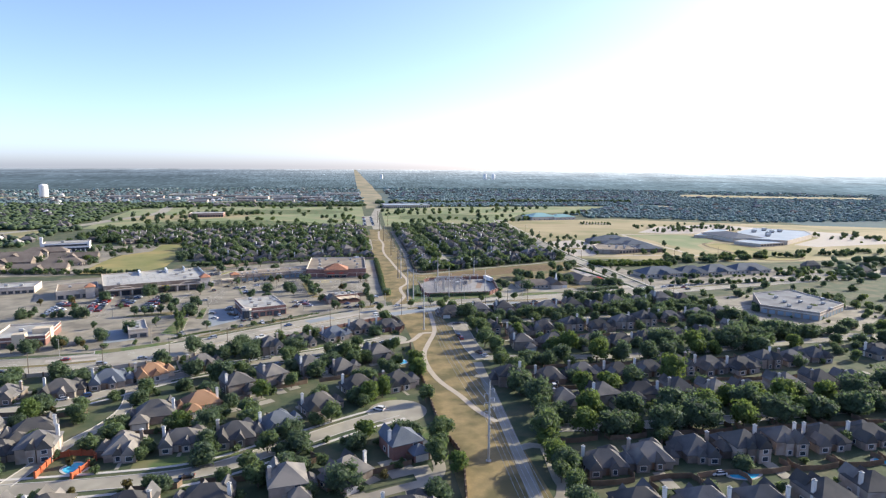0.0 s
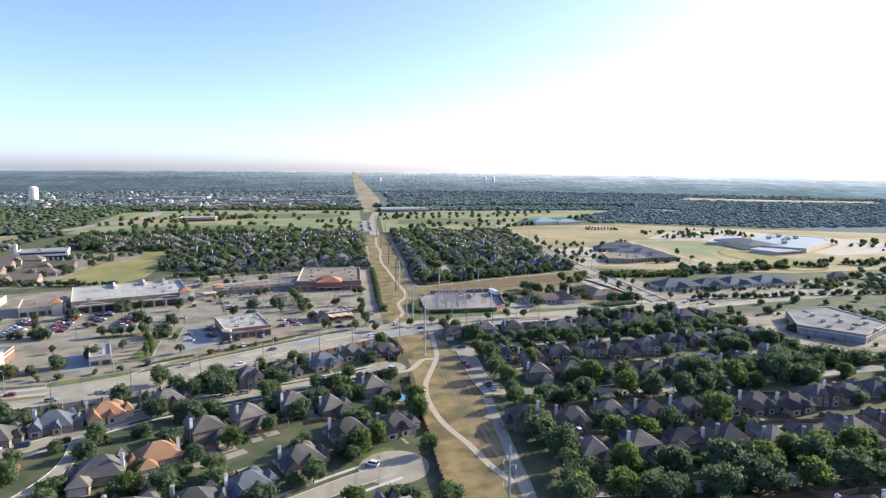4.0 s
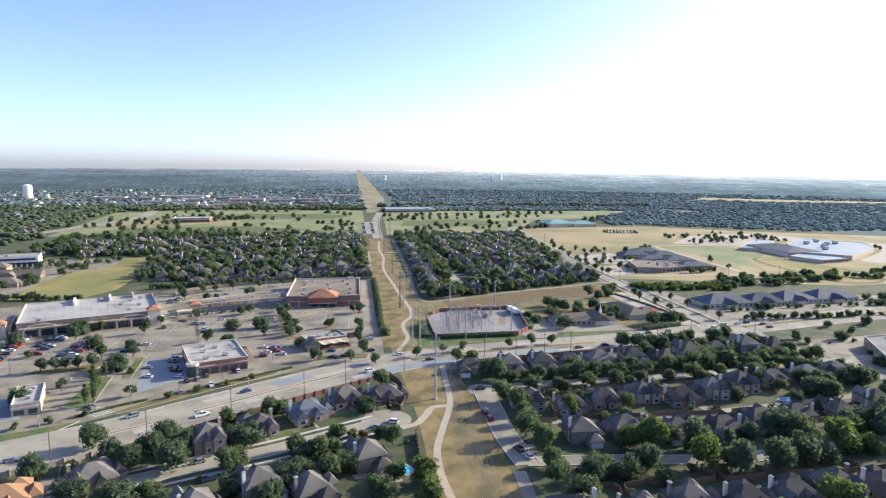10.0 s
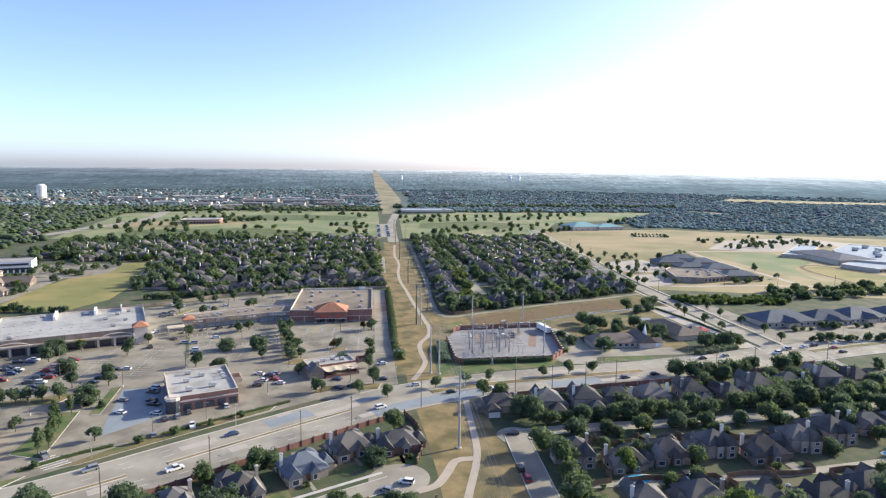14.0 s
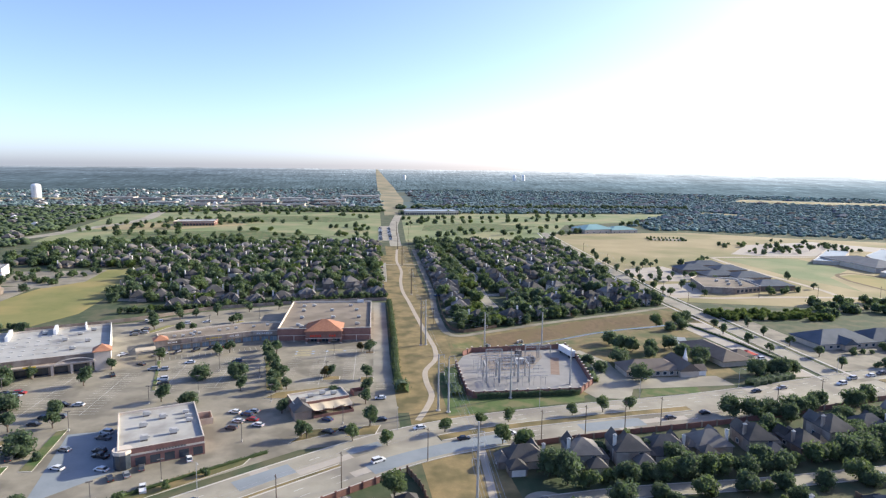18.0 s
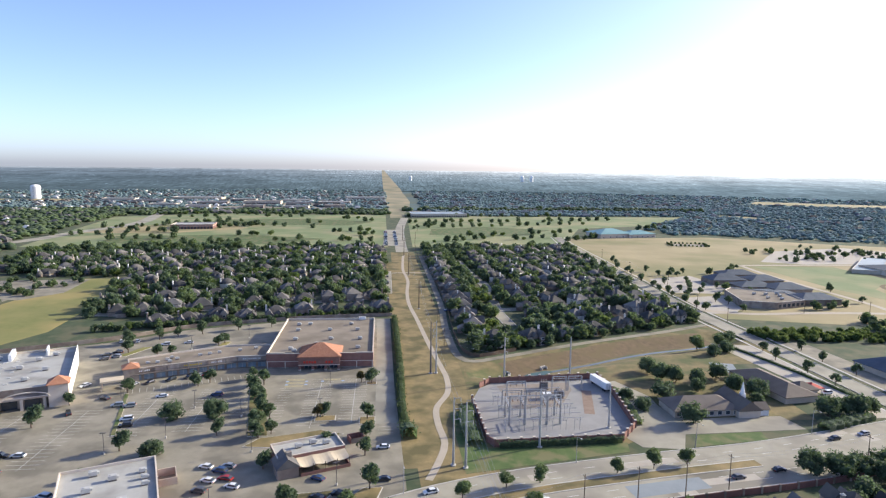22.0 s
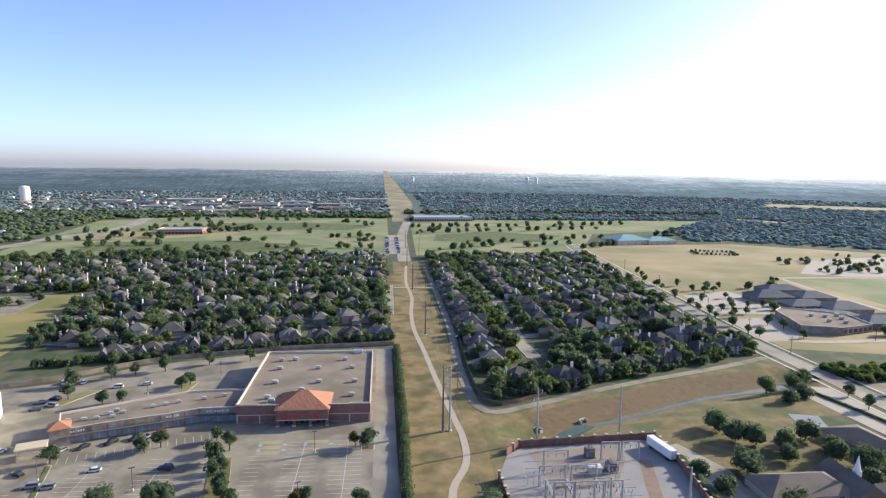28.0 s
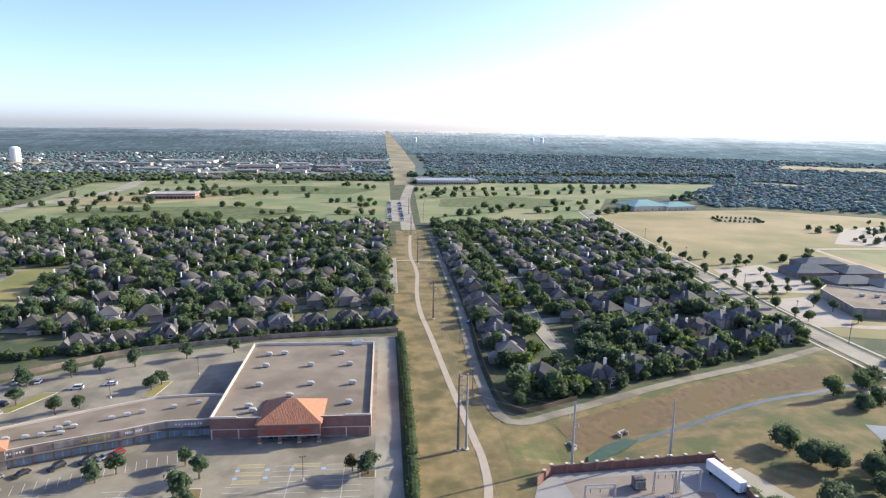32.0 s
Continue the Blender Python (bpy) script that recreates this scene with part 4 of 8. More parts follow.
def house(kind, roof="shingle", wall="brick", label="", full=True):
    """A suburban brick house with steep hipped and gabled roofs; its front faces -y. Built at the origin."""
    w, d, h, rise, two = [(12.5, 10.5, 2.8, 4.1, 0), (11, 10.5, 4.9, 3.6, 1), (13.5, 9.5, 2.8, 3.8, 0), (10.5, 11.5, 4.8, 3.9, 1), (13.5, 11, 2.9, 4.4, 0), (10.5, 12.5, 2.8, 4.0, 0)][kind]
    ob = base("house", 0, 0)
    tagged(ob, label, "house")
    b = bmesh.new()
    box(b, -w / 2, w / 2, -d / 2, d / 2, -0.05, h)
    side = 1 if kind % 2 == 0 else -1
    gx, gw = -side * (w / 2 - 2.3), 4.2
    gh = h
    gr = 2.7
    yf = -d / 2
    gable_wall(b, gx - gw / 2, gx + gw / 2, yf - 1.8, yf + 0.5, -0.05, gh, gr, "y")
    hx, hw = side * (w / 2 - 4.6), 2.8
    gable_wall(b, hx - hw / 2, hx + hw / 2, yf - 0.9, yf + 0.5, -0.05, h - 0.2, 2.1, "y")
    sx, sw, lowz = side * (w / 2 - 2.4), 5.8, 2.6
    box(b, sx - sw / 2, sx + sw / 2, d / 2 - 0.5, d / 2 + 4.4, -0.05, lowz)
    x0, x1 = sorted((side * w / 2 - side * 0.4, side * (w / 2 + 3.0)))
    box(b, x0, x1, -2.4, 3.6, -0.05, lowz)
    part("wall", b, M[wall], ob)

    def top(name, r):
        if full or name == "roof":
            part(name, r, M[roof], ob)
            return bmesh.new()
        return r

    r = bmesh.new()
    hip(r, x0, x1, -2.4, 3.6, lowz, 2.2, 0.35)
    r = top("wing_roof", r)
    hip(r, gx - gw / 2, gx + gw / 2, yf - 1.8, yf + 3.6, gh, gr + 0.2, 0.3, "y")
    r = top("gable_roof", r)
    hip(r, hx - hw / 2, hx + hw / 2, yf - 0.9, yf + 2.6, h - 0.2, 2.3, 0.25, "y")
    r = top("gable_roof", r)
    hip(r, sx - sw / 2, sx + sw / 2, d / 2 - 1.0, d / 2 + 4.4, lowz, 2.3, 0.4)
    r = top("garage_roof", r)
    hip(r, -w / 2, w / 2, -d / 2, d / 2, h, rise)
    top("roof", r)
    cx, cy = -side * (w / 2 - 0.4), 1.6
    ct = h + rise * 0.75 + 1.0
    ch = part("chimney", boxes((cx - 0.5, cx + 0.5, cy - 0.42, cy + 0.42, 0, ct)), M["siding" if kind in (1, 2, 4) else wall], ob, "tall pale chimney" if kind in (1, 2, 4) else "")
    if full:
        part("cap", boxes((cx - 0.62, cx + 0.62, cy - 0.54, cy + 0.54, ct, ct + 0.2), (cx - .28, cx + .28, cy - .22, cy + .22, ct + 0.2, ct + 0.5)), M["unit"], ch)
        window(ob, gx, yf - 1.8, 0.7, 2.0, 1.4, "f")
        window(ob, hx, yf - 0.9, 0.6, 1.3, 1.5, "f")
        if two:
            window(ob, gx, yf - 1.8, 3.2, 1.6, 1.2, "f")
            window(ob, -w / 4, d / 2, 3.2, 1.6, 1.2, "b")
        window(ob, -side * w / 2, -1.8, 0.8, 1.5, 1.3, "l" if side > 0 else "r")
        window(ob, side * (w / 2 + 3.0), 0.6, 0.8, 1.5, 1.2, "r" if side > 0 else "l")
        part("front_door", boxes((-0.5, 0.5, yf - 0.08, yf + 0.02, 0.05, 2.2)), M["door"], ob, "dark wooden front door")
        part("garage_door", boxes((sx - 2.3, sx + 2.3, d / 2 + 4.4, d / 2 + 4.46, 0.05, 2.2)), M["garage"], ob)
    else:
        part("window", boxes((gx - 1.0, gx + 1.0, yf - 1.86, yf - 1.78, 0.7, 2.1 if not two else 4.3)), M["glass"], ob)
    return ob


LAB = "{} house with steep {} roofs among garden trees"
KITS = {}
for k in range(6):
    KITS[k] = house(k, label=LAB.format("brown brick" if k not in (1, 3) else "two-storey brick", "dark grey shingle"))
KITS["blue"] = house(1, "blue_shingle", "red_brick", LAB.format("red brick", "slate-blue shingle"))
KITS["blue2"] = house(4, "blue_shingle", "brick", LAB.format("brick", "pale slate-blue shingle"))
KITS["tan"] = house(0, "tan_shingle", "pale_brick", LAB.format("pale brick", "copper-brown shingle"))
KITS["tan2"] = house(4, "tan_shingle", "brick", LAB.format("brick", "copper-brown shingle"))
KITS["red"] = house(2, "shingle", "red_brick", LAB.format("red brick", "grey shingle"))
FAR_KITS = [house(k, label="brick house with dark hipped roof in the tree-filled estate", full=False) for k in range(6)]
FAR_KITS.append(house(1, "shingle", "siding", "pale-sided house with grey hipped roof in the tree-filled estate", full=False))


class Batch:
    """Many far copies of patterns joined into one mesh a material."""

    def __init__(self):
        self.rows = {}

    def add(self, kit, m):
        for o in kit.children_recursive:
            me, q = o.data, np.array(m @ o.matrix_local if o.parent == kit else m @ o.parent.matrix_local @ o.matrix_local)
            co = np.empty(len(me.vertices) * 3)
            me.vertices.foreach_get("co", co)
            co = co.reshape(-1, 3) @ q[:3, :3].T + q[:3, 3]
            self.rows.setdefault(me.materials[0].name, []).append((co, me))

    def build(self, name, label, cat):
        for mat, rows in self.rows.items():
            V, loops, starts, n, k = [], [], [], 0, 0
            for co, me in rows:
                lv = np.empty(len(me.loops), np.int32)
                me.loops.foreach_get("vertex_index", lv)
                ls = np.empty(len(me.polygons), np.int32)
                me.polygons.foreach_get("loop_start", ls)
                V.append(co), loops.append(lv + n), starts.append(ls + k)
                n, k = n + len(co), k + len(lv)
            V, loops, starts = np.concatenate(V), np.concatenate(loops), np.concatenate(starts)
            me = bpy.data.meshes.new(name)
            me.vertices.add(len(V)), me.loops.add(len(loops)), me.polygons.add(len(starts))
            me.vertices.foreach_set("co", V.ravel())
            me.loops.foreach_set("vertex_index", loops)
            me.polygons.foreach_set("loop_start", starts)
            me.update(calc_edges=True)
            me.materials.append(bpy.data.materials[mat])
            tagged(new(name, me), label, cat, kind="stuff")


FAR_HOUSES, FAR_TREES, NEAR_TREES = Batch(), Batch(), Batch()


def far_house(kit, x, y, rz):
    FAR_HOUSES.add(kit, pose(x, y, 0, 0, 0, rz))
    BLOCKED.append((x, y, 6.5))


def put_house(kit, x, y, rz, group):
    ob = copy_thing(kit, pose(x, y, 0, 0, 0, rz))
    k = rnd.uniform(0.97, 1.08)
    ob.scale = (k * 0.93, k * 0.93, k * 0.98)
    ob["group"] = group
    BLOCKED.append((x, y, 6.4))
    return ob


# ---- trees ----
def crown_mesh(name, seed, rx, rz, lumps, leaves, size, material):
    """A crown of leaf sprays round lumps of branches, uneven and with gaps; base at z = 0."""
    g = np.random.RandomState(seed)
    V, F = [], []
    cs = []
    for i in range(lumps):
        a, u = g.rand() * 2 * np.pi, g.rand() ** 0.6
        z = g.rand()
        rr = rx * 0.62 * u * (1 - 0.45 * abs(2 * z - 0.9) ** 2)
        cs.append((rr * np.cos(a), rr * np.sin(a), rz * (0.22 + 0.62 * z), rx * (0.30 + 0.2 * g.rand())))
    bm = bmesh.new()
    for x, y, z, r in cs:
        bmesh.ops.create_icosphere(bm, subdivisions=1, radius=r * 0.8, matrix=Matrix.Translation((x, y, z)) @ Matrix.Rotation(g.rand() * 3, 4, "Z") @ Matrix.Diagonal((1, 1, 0.85, 1)))
    bm.verts.ensure_lookup_table()
    for q in bm.verts:
        q.co += Vector(g.randn(3) * 0.12 * rx * 0.4)
    base_n = len(bm.verts)
    V = [tuple(q.co) for q in bm.verts]
    bm.verts.index_update()
    F = [tuple(q.index for q in fc.verts) for fc in bm.faces]
    bm.free()
    for i in range(leaves):
        x, y, z, r = cs[g.randint(lumps)]
        d = g.randn(3)
        d[2] += 0.25
        d /= np.linalg.norm(d)
        p = np.array((x, y, z)) + d * r * (0.82 + 0.34 * g.rand()) * np.array((1, 1, 0.9))
        nrm = d + g.randn(3) * 0.7
        nrm /= np.linalg.norm(nrm)
        s = np.cross(nrm, g.randn(3))
        s /= np.linalg.norm(s) + 1e-6
        t = np.cross(nrm, s)
        a, b = size * (0.6 + 0.8 * g.rand()), size * (0.35 + 0.5 * g.rand())
        k = len(V)
        V += [tuple(p - s * a), tuple(p + t * b + nrm * b * 0.3), tuple(p + s * a * 0.9), tuple(p - t * b * 0.9)]
        F.append((k, k + 1, k + 2, k + 3))
    me = bpy.data.meshes.new(name)
    me.from_pydata(V, [], F)
    me.materials.append(material)
    return me


def tree(seed, rx, height, trunk, material, label, lumps=10, leaves=620, size=0.55, limbs=4):
    ob = base("tree", 0, 0)
    tagged(ob, label, "tree")
    g = random.Random(seed)
    b = bmesh.new()
    tube(b, (0, 0, -0.1), (0, 0, trunk + 0.6), 0.13 + height * 0.016, 0.09 + height * 0.008, 7)
    for i in range(limbs):
        a = i * 6.28 / limbs + g.random()
        tube(b, (0, 0, trunk * 0.85), (rx * 0.5 * math.cos(a), rx * 0.5 * math.sin(a), trunk + (height - trunk) * 0.45), 0.05 + height * 0.007, 0.03, 5)
    part("trunk", b, M["bark"], ob)
    c = new("crown", crown_mesh("crown", seed, rx, height - trunk, lumps, leaves, size, material))
    c.parent, c.location = ob, (0, 0, trunk)
    return ob


T_OAK = [tree(10 + i, 5.0 + 0.5 * i, 7.4 + 0.5 * i, 1.1, M["leaf_dark"], "broad dark green live oak with a dense crown", 16, 1250, 0.46) for i in range(3)]
T_ELM = [tree(20 + i, 4.0 + 0.4 * i, 7.2 + 0.6 * i, 1.3, M["leaf_mid"], "rounded green shade tree", 13, 1000, 0.43) for i in range(3)]
T_LIGHT = [tree(30 + i, 4.8 + 0.5 * i, 7.2 + 0.7 * i, 1.2, M["leaf_light"], "bright green shade tree in full leaf", 14, 1150, 0.45) for i in range(2)]
T_LOT = [tree(40 + i, 2.5 + 0.35 * i, 5.2 + 0.6 * i, 1.3, M["leaf_dark"], "small round oak in a parking lot island", 8, 420, 0.42) for i in range(3)]
T_BROWN = [tree(50 + i, 2.2 + 0.4 * i, 4.6 + 0.8 * i, 1.2, M["leaf_olive"], "small tree with brownish drought-worn leaves", 7, 320, 0.42) for i in range(2)]
T_POPLAR = [tree(60, 2.6, 10.5, 1.2, M["leaf_mid"], "tall narrow green tree", 9, 560, 0.5)]
T_BUSH = [tree(70 + i, 1.5 + 0.3 * i, 1.9 + 0.4 * i, 0.15, M["leaf_mid"], "low rounded garden shrub", 6, 200, 0.32, 3) for i in range(2)]
T_FAR = [tree(80 + i, 4.9 + 0.5 * (i % 3), 7.2 + 0.6 * (i % 3), 1.0, M[("leaf_dark", "leaf_mid", "leaf_dark", "leaf_light")[i % 4]], "leafy estate tree between the houses", 9, 300, 0.8, 2) for i in range(6)]


def plant(kits, x, y, scale=1.0, group="", r=None, z=0.0):
    src = rnd.choice(kits)
    ob = copy_thing(src, pose(x, y, z, 0, 0, rnd.uniform(0, 360)))
    ob.scale = (scale * rnd.uniform(0.9, 1.1), scale * rnd.uniform(0.9, 1.1), scale * rnd.uniform(0.9, 1.12))
    if group:
        ob["group"] = group
    BLOCKED.append((x, y, 2.2 * scale if r is None else r))
    return ob


def mass(batch, kits, x, y, scale, r=1.0):
    """A tree of a joined stand."""
    s = scale * rnd.uniform(0.9, 1.1)
    batch.add(rnd.choice(kits), pose(x, y, 0, 0, 0, rnd.uniform(0, 360)) @ Matrix.Diagonal((s, s, s * rnd.uniform(0.9, 1.1), 1)))
    BLOCKED.append((x, y, r))


def retire(obs):
    """Takes the patterns that were only copied from out of the scene."""
    for ob in obs:
        for o in (*ob.children_recursive, ob):
            bpy.data.objects.remove(o)


# ---- cars ----
def car(paint, shape):
    """A parked car at the origin, its nose to +y."""
    ob = base("car", 0, 0)
    name = {"sedan": "sedan", "suv": "sport utility car", "pickup": "pickup truck"}[shape]
    tagged(ob, "{} {} standing on the pavement".format({"grey": "dark grey"}.get(paint, paint), name), "car")
    L, W, belt, top = {"sedan": (4.7, 1.8, 0.85, 1.42), "suv": (4.8, 1.9, 1.0, 1.75), "pickup": (5.6, 1.95, 1.05, 1.8)}[shape]
    b = bmesh.new()
    side = [(-L / 2, 0.35), (-L / 2, belt - 0.05), (-L / 2 + 0.15, belt), (L / 2 - 1.2, belt), (L / 2 - 0.1, belt - 0.2), (L / 2, 0.5), (L / 2, 0.35)]
    a = [b.verts.new((-W / 2 + (0.06 if z > 0.8 else 0), y, z)) for y, z in side]
    c = [b.verts.new((W / 2 - (0.06 if z > 0.8 else 0), y, z)) for y, z in side]
    n = len(side)
    for i in range(n):
        b.faces.new((a[i], a[(i + 1) % n], c[(i + 1) % n], c[i]))
    b.faces.new(a[::-1])
    b.faces.new(c)
    y0, y1, y2, y3 = {"sedan": (-L / 2 + 0.35, -L / 2 + 1.1, 0.5, 1.25), "suv": (-L / 2 + 0.1, -L / 2 + 0.4, 0.55, 1.2), "pickup": (-0.75, -0.6, 0.9, 1.5)}[shape]
    box(b, -W / 2 + 0.2, W / 2 - 0.2, y1, y2, top - 0.07, top)
    if shape == "pickup":
        box(b, -W / 2 + 0.02, -W / 2 + 0.14, -L / 2, -0.75, belt, belt + 0.14)
        box(b, W / 2 - 0.14, W / 2 - 0.02, -L / 2, -0.75, belt, belt + 0.14)
    part("body", b, CAR_PAINT[paint], ob)
    g = bmesh.new()
    lo = [g.verts.new(p) for p in ((-W / 2 + 0.08, y0, belt), (W / 2 - 0.08, y0, belt), (W / 2 - 0.08, y3, belt), (-W / 2 + 0.08, y3, belt))]
    hi = [g.verts.new(p) for p in ((-W / 2 + 0.22, y1, top - 0.07), (W / 2 - 0.22, y1, top - 0.07), (W / 2 - 0.22, y2, top - 0.07), (-W / 2 + 0.22, y2, top - 0.07))]
    for i in range(4):
        g.faces.new((lo[i], lo[(i + 1) % 4], hi[(i + 1) % 4], hi[i]))
    part("glazing", g, M["glass"], ob)
    for x in (-W / 2 + 0.1, W / 2 - 0.1):
        for y in (-L / 2 + 0.85, L / 2 - 0.85):
            part("wheel", tube(bmesh.new(), (x - 0.11, y, 0.33), (x + 0.11, y, 0.33), 0.33, n=10), M["tyre"], ob)
    part("tail_light", boxes((-W / 2 + 0.05, -W / 2 + 0.4, -L / 2 - 0.03, -L / 2 + 0.02, belt - 0.25, belt - 0.1), (W / 2 - 0.4, W / 2 - 0.05, -L / 2 - 0.03, -L / 2 + 0.02, belt - 0.25, belt - 0.1)), M["sign_red"], ob)
    return ob


CARS = {}


def park(x, y, rz, paint=None, shape=None, group="cars in the parking lots", z=0.06):
    paint = paint or rnd.choice(("white", "white", "silver", "silver", "black", "black", "grey", "red", "blue"))
    shape = shape or rnd.choice(("sedan", "suv", "sedan", "suv", "pickup"))
    if (paint, shape) not in CARS:
        CARS[paint, shape] = car(paint, shape)
    ob = copy_thing(CARS[paint, shape], pose(x, y, z, 0, 0, rz))
    ob["group"] = group
    BLOCKED.append((x, y, 2.5))
    return ob

# ---- houses of the estates ----
near = "houses of the near estates"
LEFT = [(-140, 262, 5, 2), (-121, 264, 4, 8), ("blue2", -106, 274, 12), ("tan", -91, 281, 25), (-72, 292, 0, 30), (-44, 314, 3, 25), (-28, 325, 5, 25), ("blue2", -12, 335, 25), (2, 349, 4, 22), ("red", 18, 350, 10),
        (-50, 259, 1, 210), ("tan2", -61, 243, 205), (-75, 234, 4, 190), (-37, 270, 3, 210), (-22, 281, 1, 210), (-7, 279, 5, 205), (10, 295, 3, 200),
        (0, 254, 4, 20), (17, 256, 0, 20), (-15, 234, 4, 25), ("blue2", -29, 219, 30), (-42, 211, 0, 8), (-59, 209, 2, 5), (-76, 206, 5, 5), (-103, 208, 1, 10), (-120, 206, 2, 0), (-138, 206, 4, 0),
        ("blue", 14, 195, 200), (-4, 180, 4, 215), (-21, 174, 3, 190), (-42, 170, 2, 180), (-62, 168, 0, 180), (-82, 167, 1, 180), (-100, 167, 4, 180), (-160, 262, 0, 0), (-178, 260, 3, 0), (-112, 224, 2, 200),
        (-130, 224, 0, 180), (-148, 224, 1, 180), (-30, 150, 4, 0), (-50, 149, 0, 0), (-8, 152, 5, 0), (-70, 148, 2, 0), (-158, 207, 3, 0), (-196, 262, 4, 0), (-168, 225, 5, 180), (12, 156, 2, 0)]
for q in LEFT:
    if isinstance(q[0], str):
        put_house(KITS[q[0]], q[1], q[2], q[3], near)
    else:
        put_house(KITS[q[2]], q[0], q[1], q[3], near)
RIGHT = [(76, 175), (92, 177), (110, 180), (126, 178), (142, 180), (158, 181), (175, 181), (192, 182), (209, 184), (76, 150), (95, 149), (111, 147), (129, 146), (146, 148), (164, 149), (182, 150), (200, 152),
         (66, 254), (84, 254), (101, 258), (117, 256), (133, 258), (148, 259), (163, 258), (178, 256), (194, 262), (210, 264), (226, 268), (82, 229), (98, 228), (116, 231), (131, 228), (146, 226), (163, 228), (180, 229), (198, 231), (216, 233),
         (76, 336), (91, 331), (107, 335), (125, 338), (140, 333), (157, 339), (173, 344), (193, 350), (212, 352), (230, 356), (86, 305), (104, 308), (122, 304), (140, 304), (158, 309), (176, 312), (196, 314), (216, 318),
         (60, 381), (79, 380), (95, 381), (110, 385), (126, 386), (143, 386), (159, 384), (175, 390), (193, 394), (212, 397), (230, 400),
         (256, 150), (274, 152), (258, 184), (276, 186), (258, 236), (276, 238), (294, 240), (262, 268), (280, 270), (298, 273), 
         (312, 242), (330, 245), (316, 276), (334, 279)]
for x, y in RIGHT:
    face = 180 if (145 < y < 168 or 222 < y < 240 or 300 < y < 320 or 372 < y < 402) else 0
    put_house(KITS[rnd.choice((0, 1, 2, 3, 4, 5))], x, y, face + rnd.uniform(-6, 8), near)



def yard(x, y, rz, k):
    """Paved bits round a house: rear drive before the garage, patio and front walk."""
    m = pose(x, y, 0, 0, 0, rz)
    side = 1 if k % 2 == 0 else -1
    for name, x0, x1, y0, y1, label in (("rear_drive", side * 3.6 - 2.5, side * 3.6 + 2.5, 8.6, 15.5, "pale concrete drive before a garage"),
                                        ("patio", -side * 4.6 - 2.2, -side * 4.6 + 2.2, 5.0, 8.4, "concrete patio behind a house"), ("front_walk", -0.6, 0.6, -11.5, -5.2, "concrete walk to a front door")):
        pts = [m @ Vector((a, b, 0)) for a, b in ((x0, y0), (x1, y0), (x1, y1), (x0, y1))]
        setting(slab(name, [(p.x, p.y) for p in pts], 0.062, M["concrete"], 0.05), label, "paving")


for q in LEFT:
    if isinstance(q[0], str):
        yard(q[1], q[2], q[3], 4)
    else:
        yard(q[0], q[1], q[3], q[2])

mid = "houses of the estates beyond the road"
for i in range(9):
    put_house(KITS[rnd.choice((0, 1, 3, 4, 5))], -121 + i * 16.8, 614 + i * 4.2, 14 + rnd.uniform(-4, 4), mid)
for off in (36, 72, 104, 140, 172, 208, 240, 276, 308):
    for i in range(22):
        x = -320 + i * 16.4 + rnd.uniform(-1.5, 1.5)
        y = 640 + 0.25 * x + off + rnd.uniform(-2, 2) + 6
        left = np.interp(y, [600, 655, 770, 790, 1000], [-170, -172, -195, -330, -360])
        if left < x < 12 and y < 962 and not (10 < x + 8 and 695 < y < 805):
            rz = 14 + (180 if int(off / 34) % 2 else 0) + rnd.uniform(-6, 6)
            if off < 80:
                put_house(rnd.choice(FAR_KITS), x, y, rz, mid)
            else:
                far_house(rnd.choice(FAR_KITS), x, y, rz)
for x, y in ((76, 566), (96, 562), (117, 573), (138, 581), (157, 589), (180, 600), (199, 606)):
    put_house(KITS[rnd.choice((1, 3, 4, 0))], x, y + 1, 22 + rnd.uniform(-8, 8), mid)
for k in range(18):
    y = 590 + k * 17.5
    put = far_house if y > 740 else lambda kit, x, y, rz: put_house(kit, x, y, rz, mid)
    put(rnd.choice(FAR_KITS), 68 + rnd.uniform(-1, 1), y, 90 + rnd.uniform(-5, 5))
    if k > 1:
        put(rnd.choice(FAR_KITS), 112 + rnd.uniform(-2, 2), y, 270 + rnd.uniform(-5, 5))
for k in range(12):
    for i in range(6):
        x, y = 134 + i * 16.5 + rnd.uniform(-2, 2), 612 + k * 30 + i * 6 + (6 if k % 2 else 0) + rnd.uniform(-2, 2)
        if x < np.interp(y, [600, 755, 915, 1000], [208, 215, 224, 230]) and y > np.interp(x, [130, 215], [598, 626]) and y < 960:
            if y < 700:
                put_house(rnd.choice(FAR_KITS), x, y, 20 + (180 if k % 2 else 0) + rnd.uniform(-6, 6), mid)
            else:
                far_house(rnd.choice(FAR_KITS), x, y, 20 + (180 if k % 2 else 0) + rnd.uniform(-6, 6))

# ---- trees seen one by one ----
lot_g, est_g = "trees in the parking lot islands", "trees of the estates"
for x, y in ((-71, 306), (-58, 316), (-51, 300), (-64, 300), (-60, 308), (-50, 312), (-82, 317), (-59, 277), (-90, 297), (-72, 281)):
    plant(T_OAK, x, y, 1.05, est_g)
for x, y in ((-33, 295), (-39, 250), (-28, 260), (19, 307), (12, 275), (27, 266), (10, 244), (0, 309), (-6, 300), (27, 236), (26, 190), (30, 178), (24, 184), (56, 395), (62, 390), (89, 326), (17.5, 363), (-27, 340),
             (28, 280), (4, 240), (-30, 200), (2, 205), (28, 200), (-10, 222), (62, 178), (60, 168), (63, 190), (-62, 222), (-120, 238)):
    plant(T_ELM + T_LIGHT, x, y, rnd.uniform(0.8, 1.1), est_g)
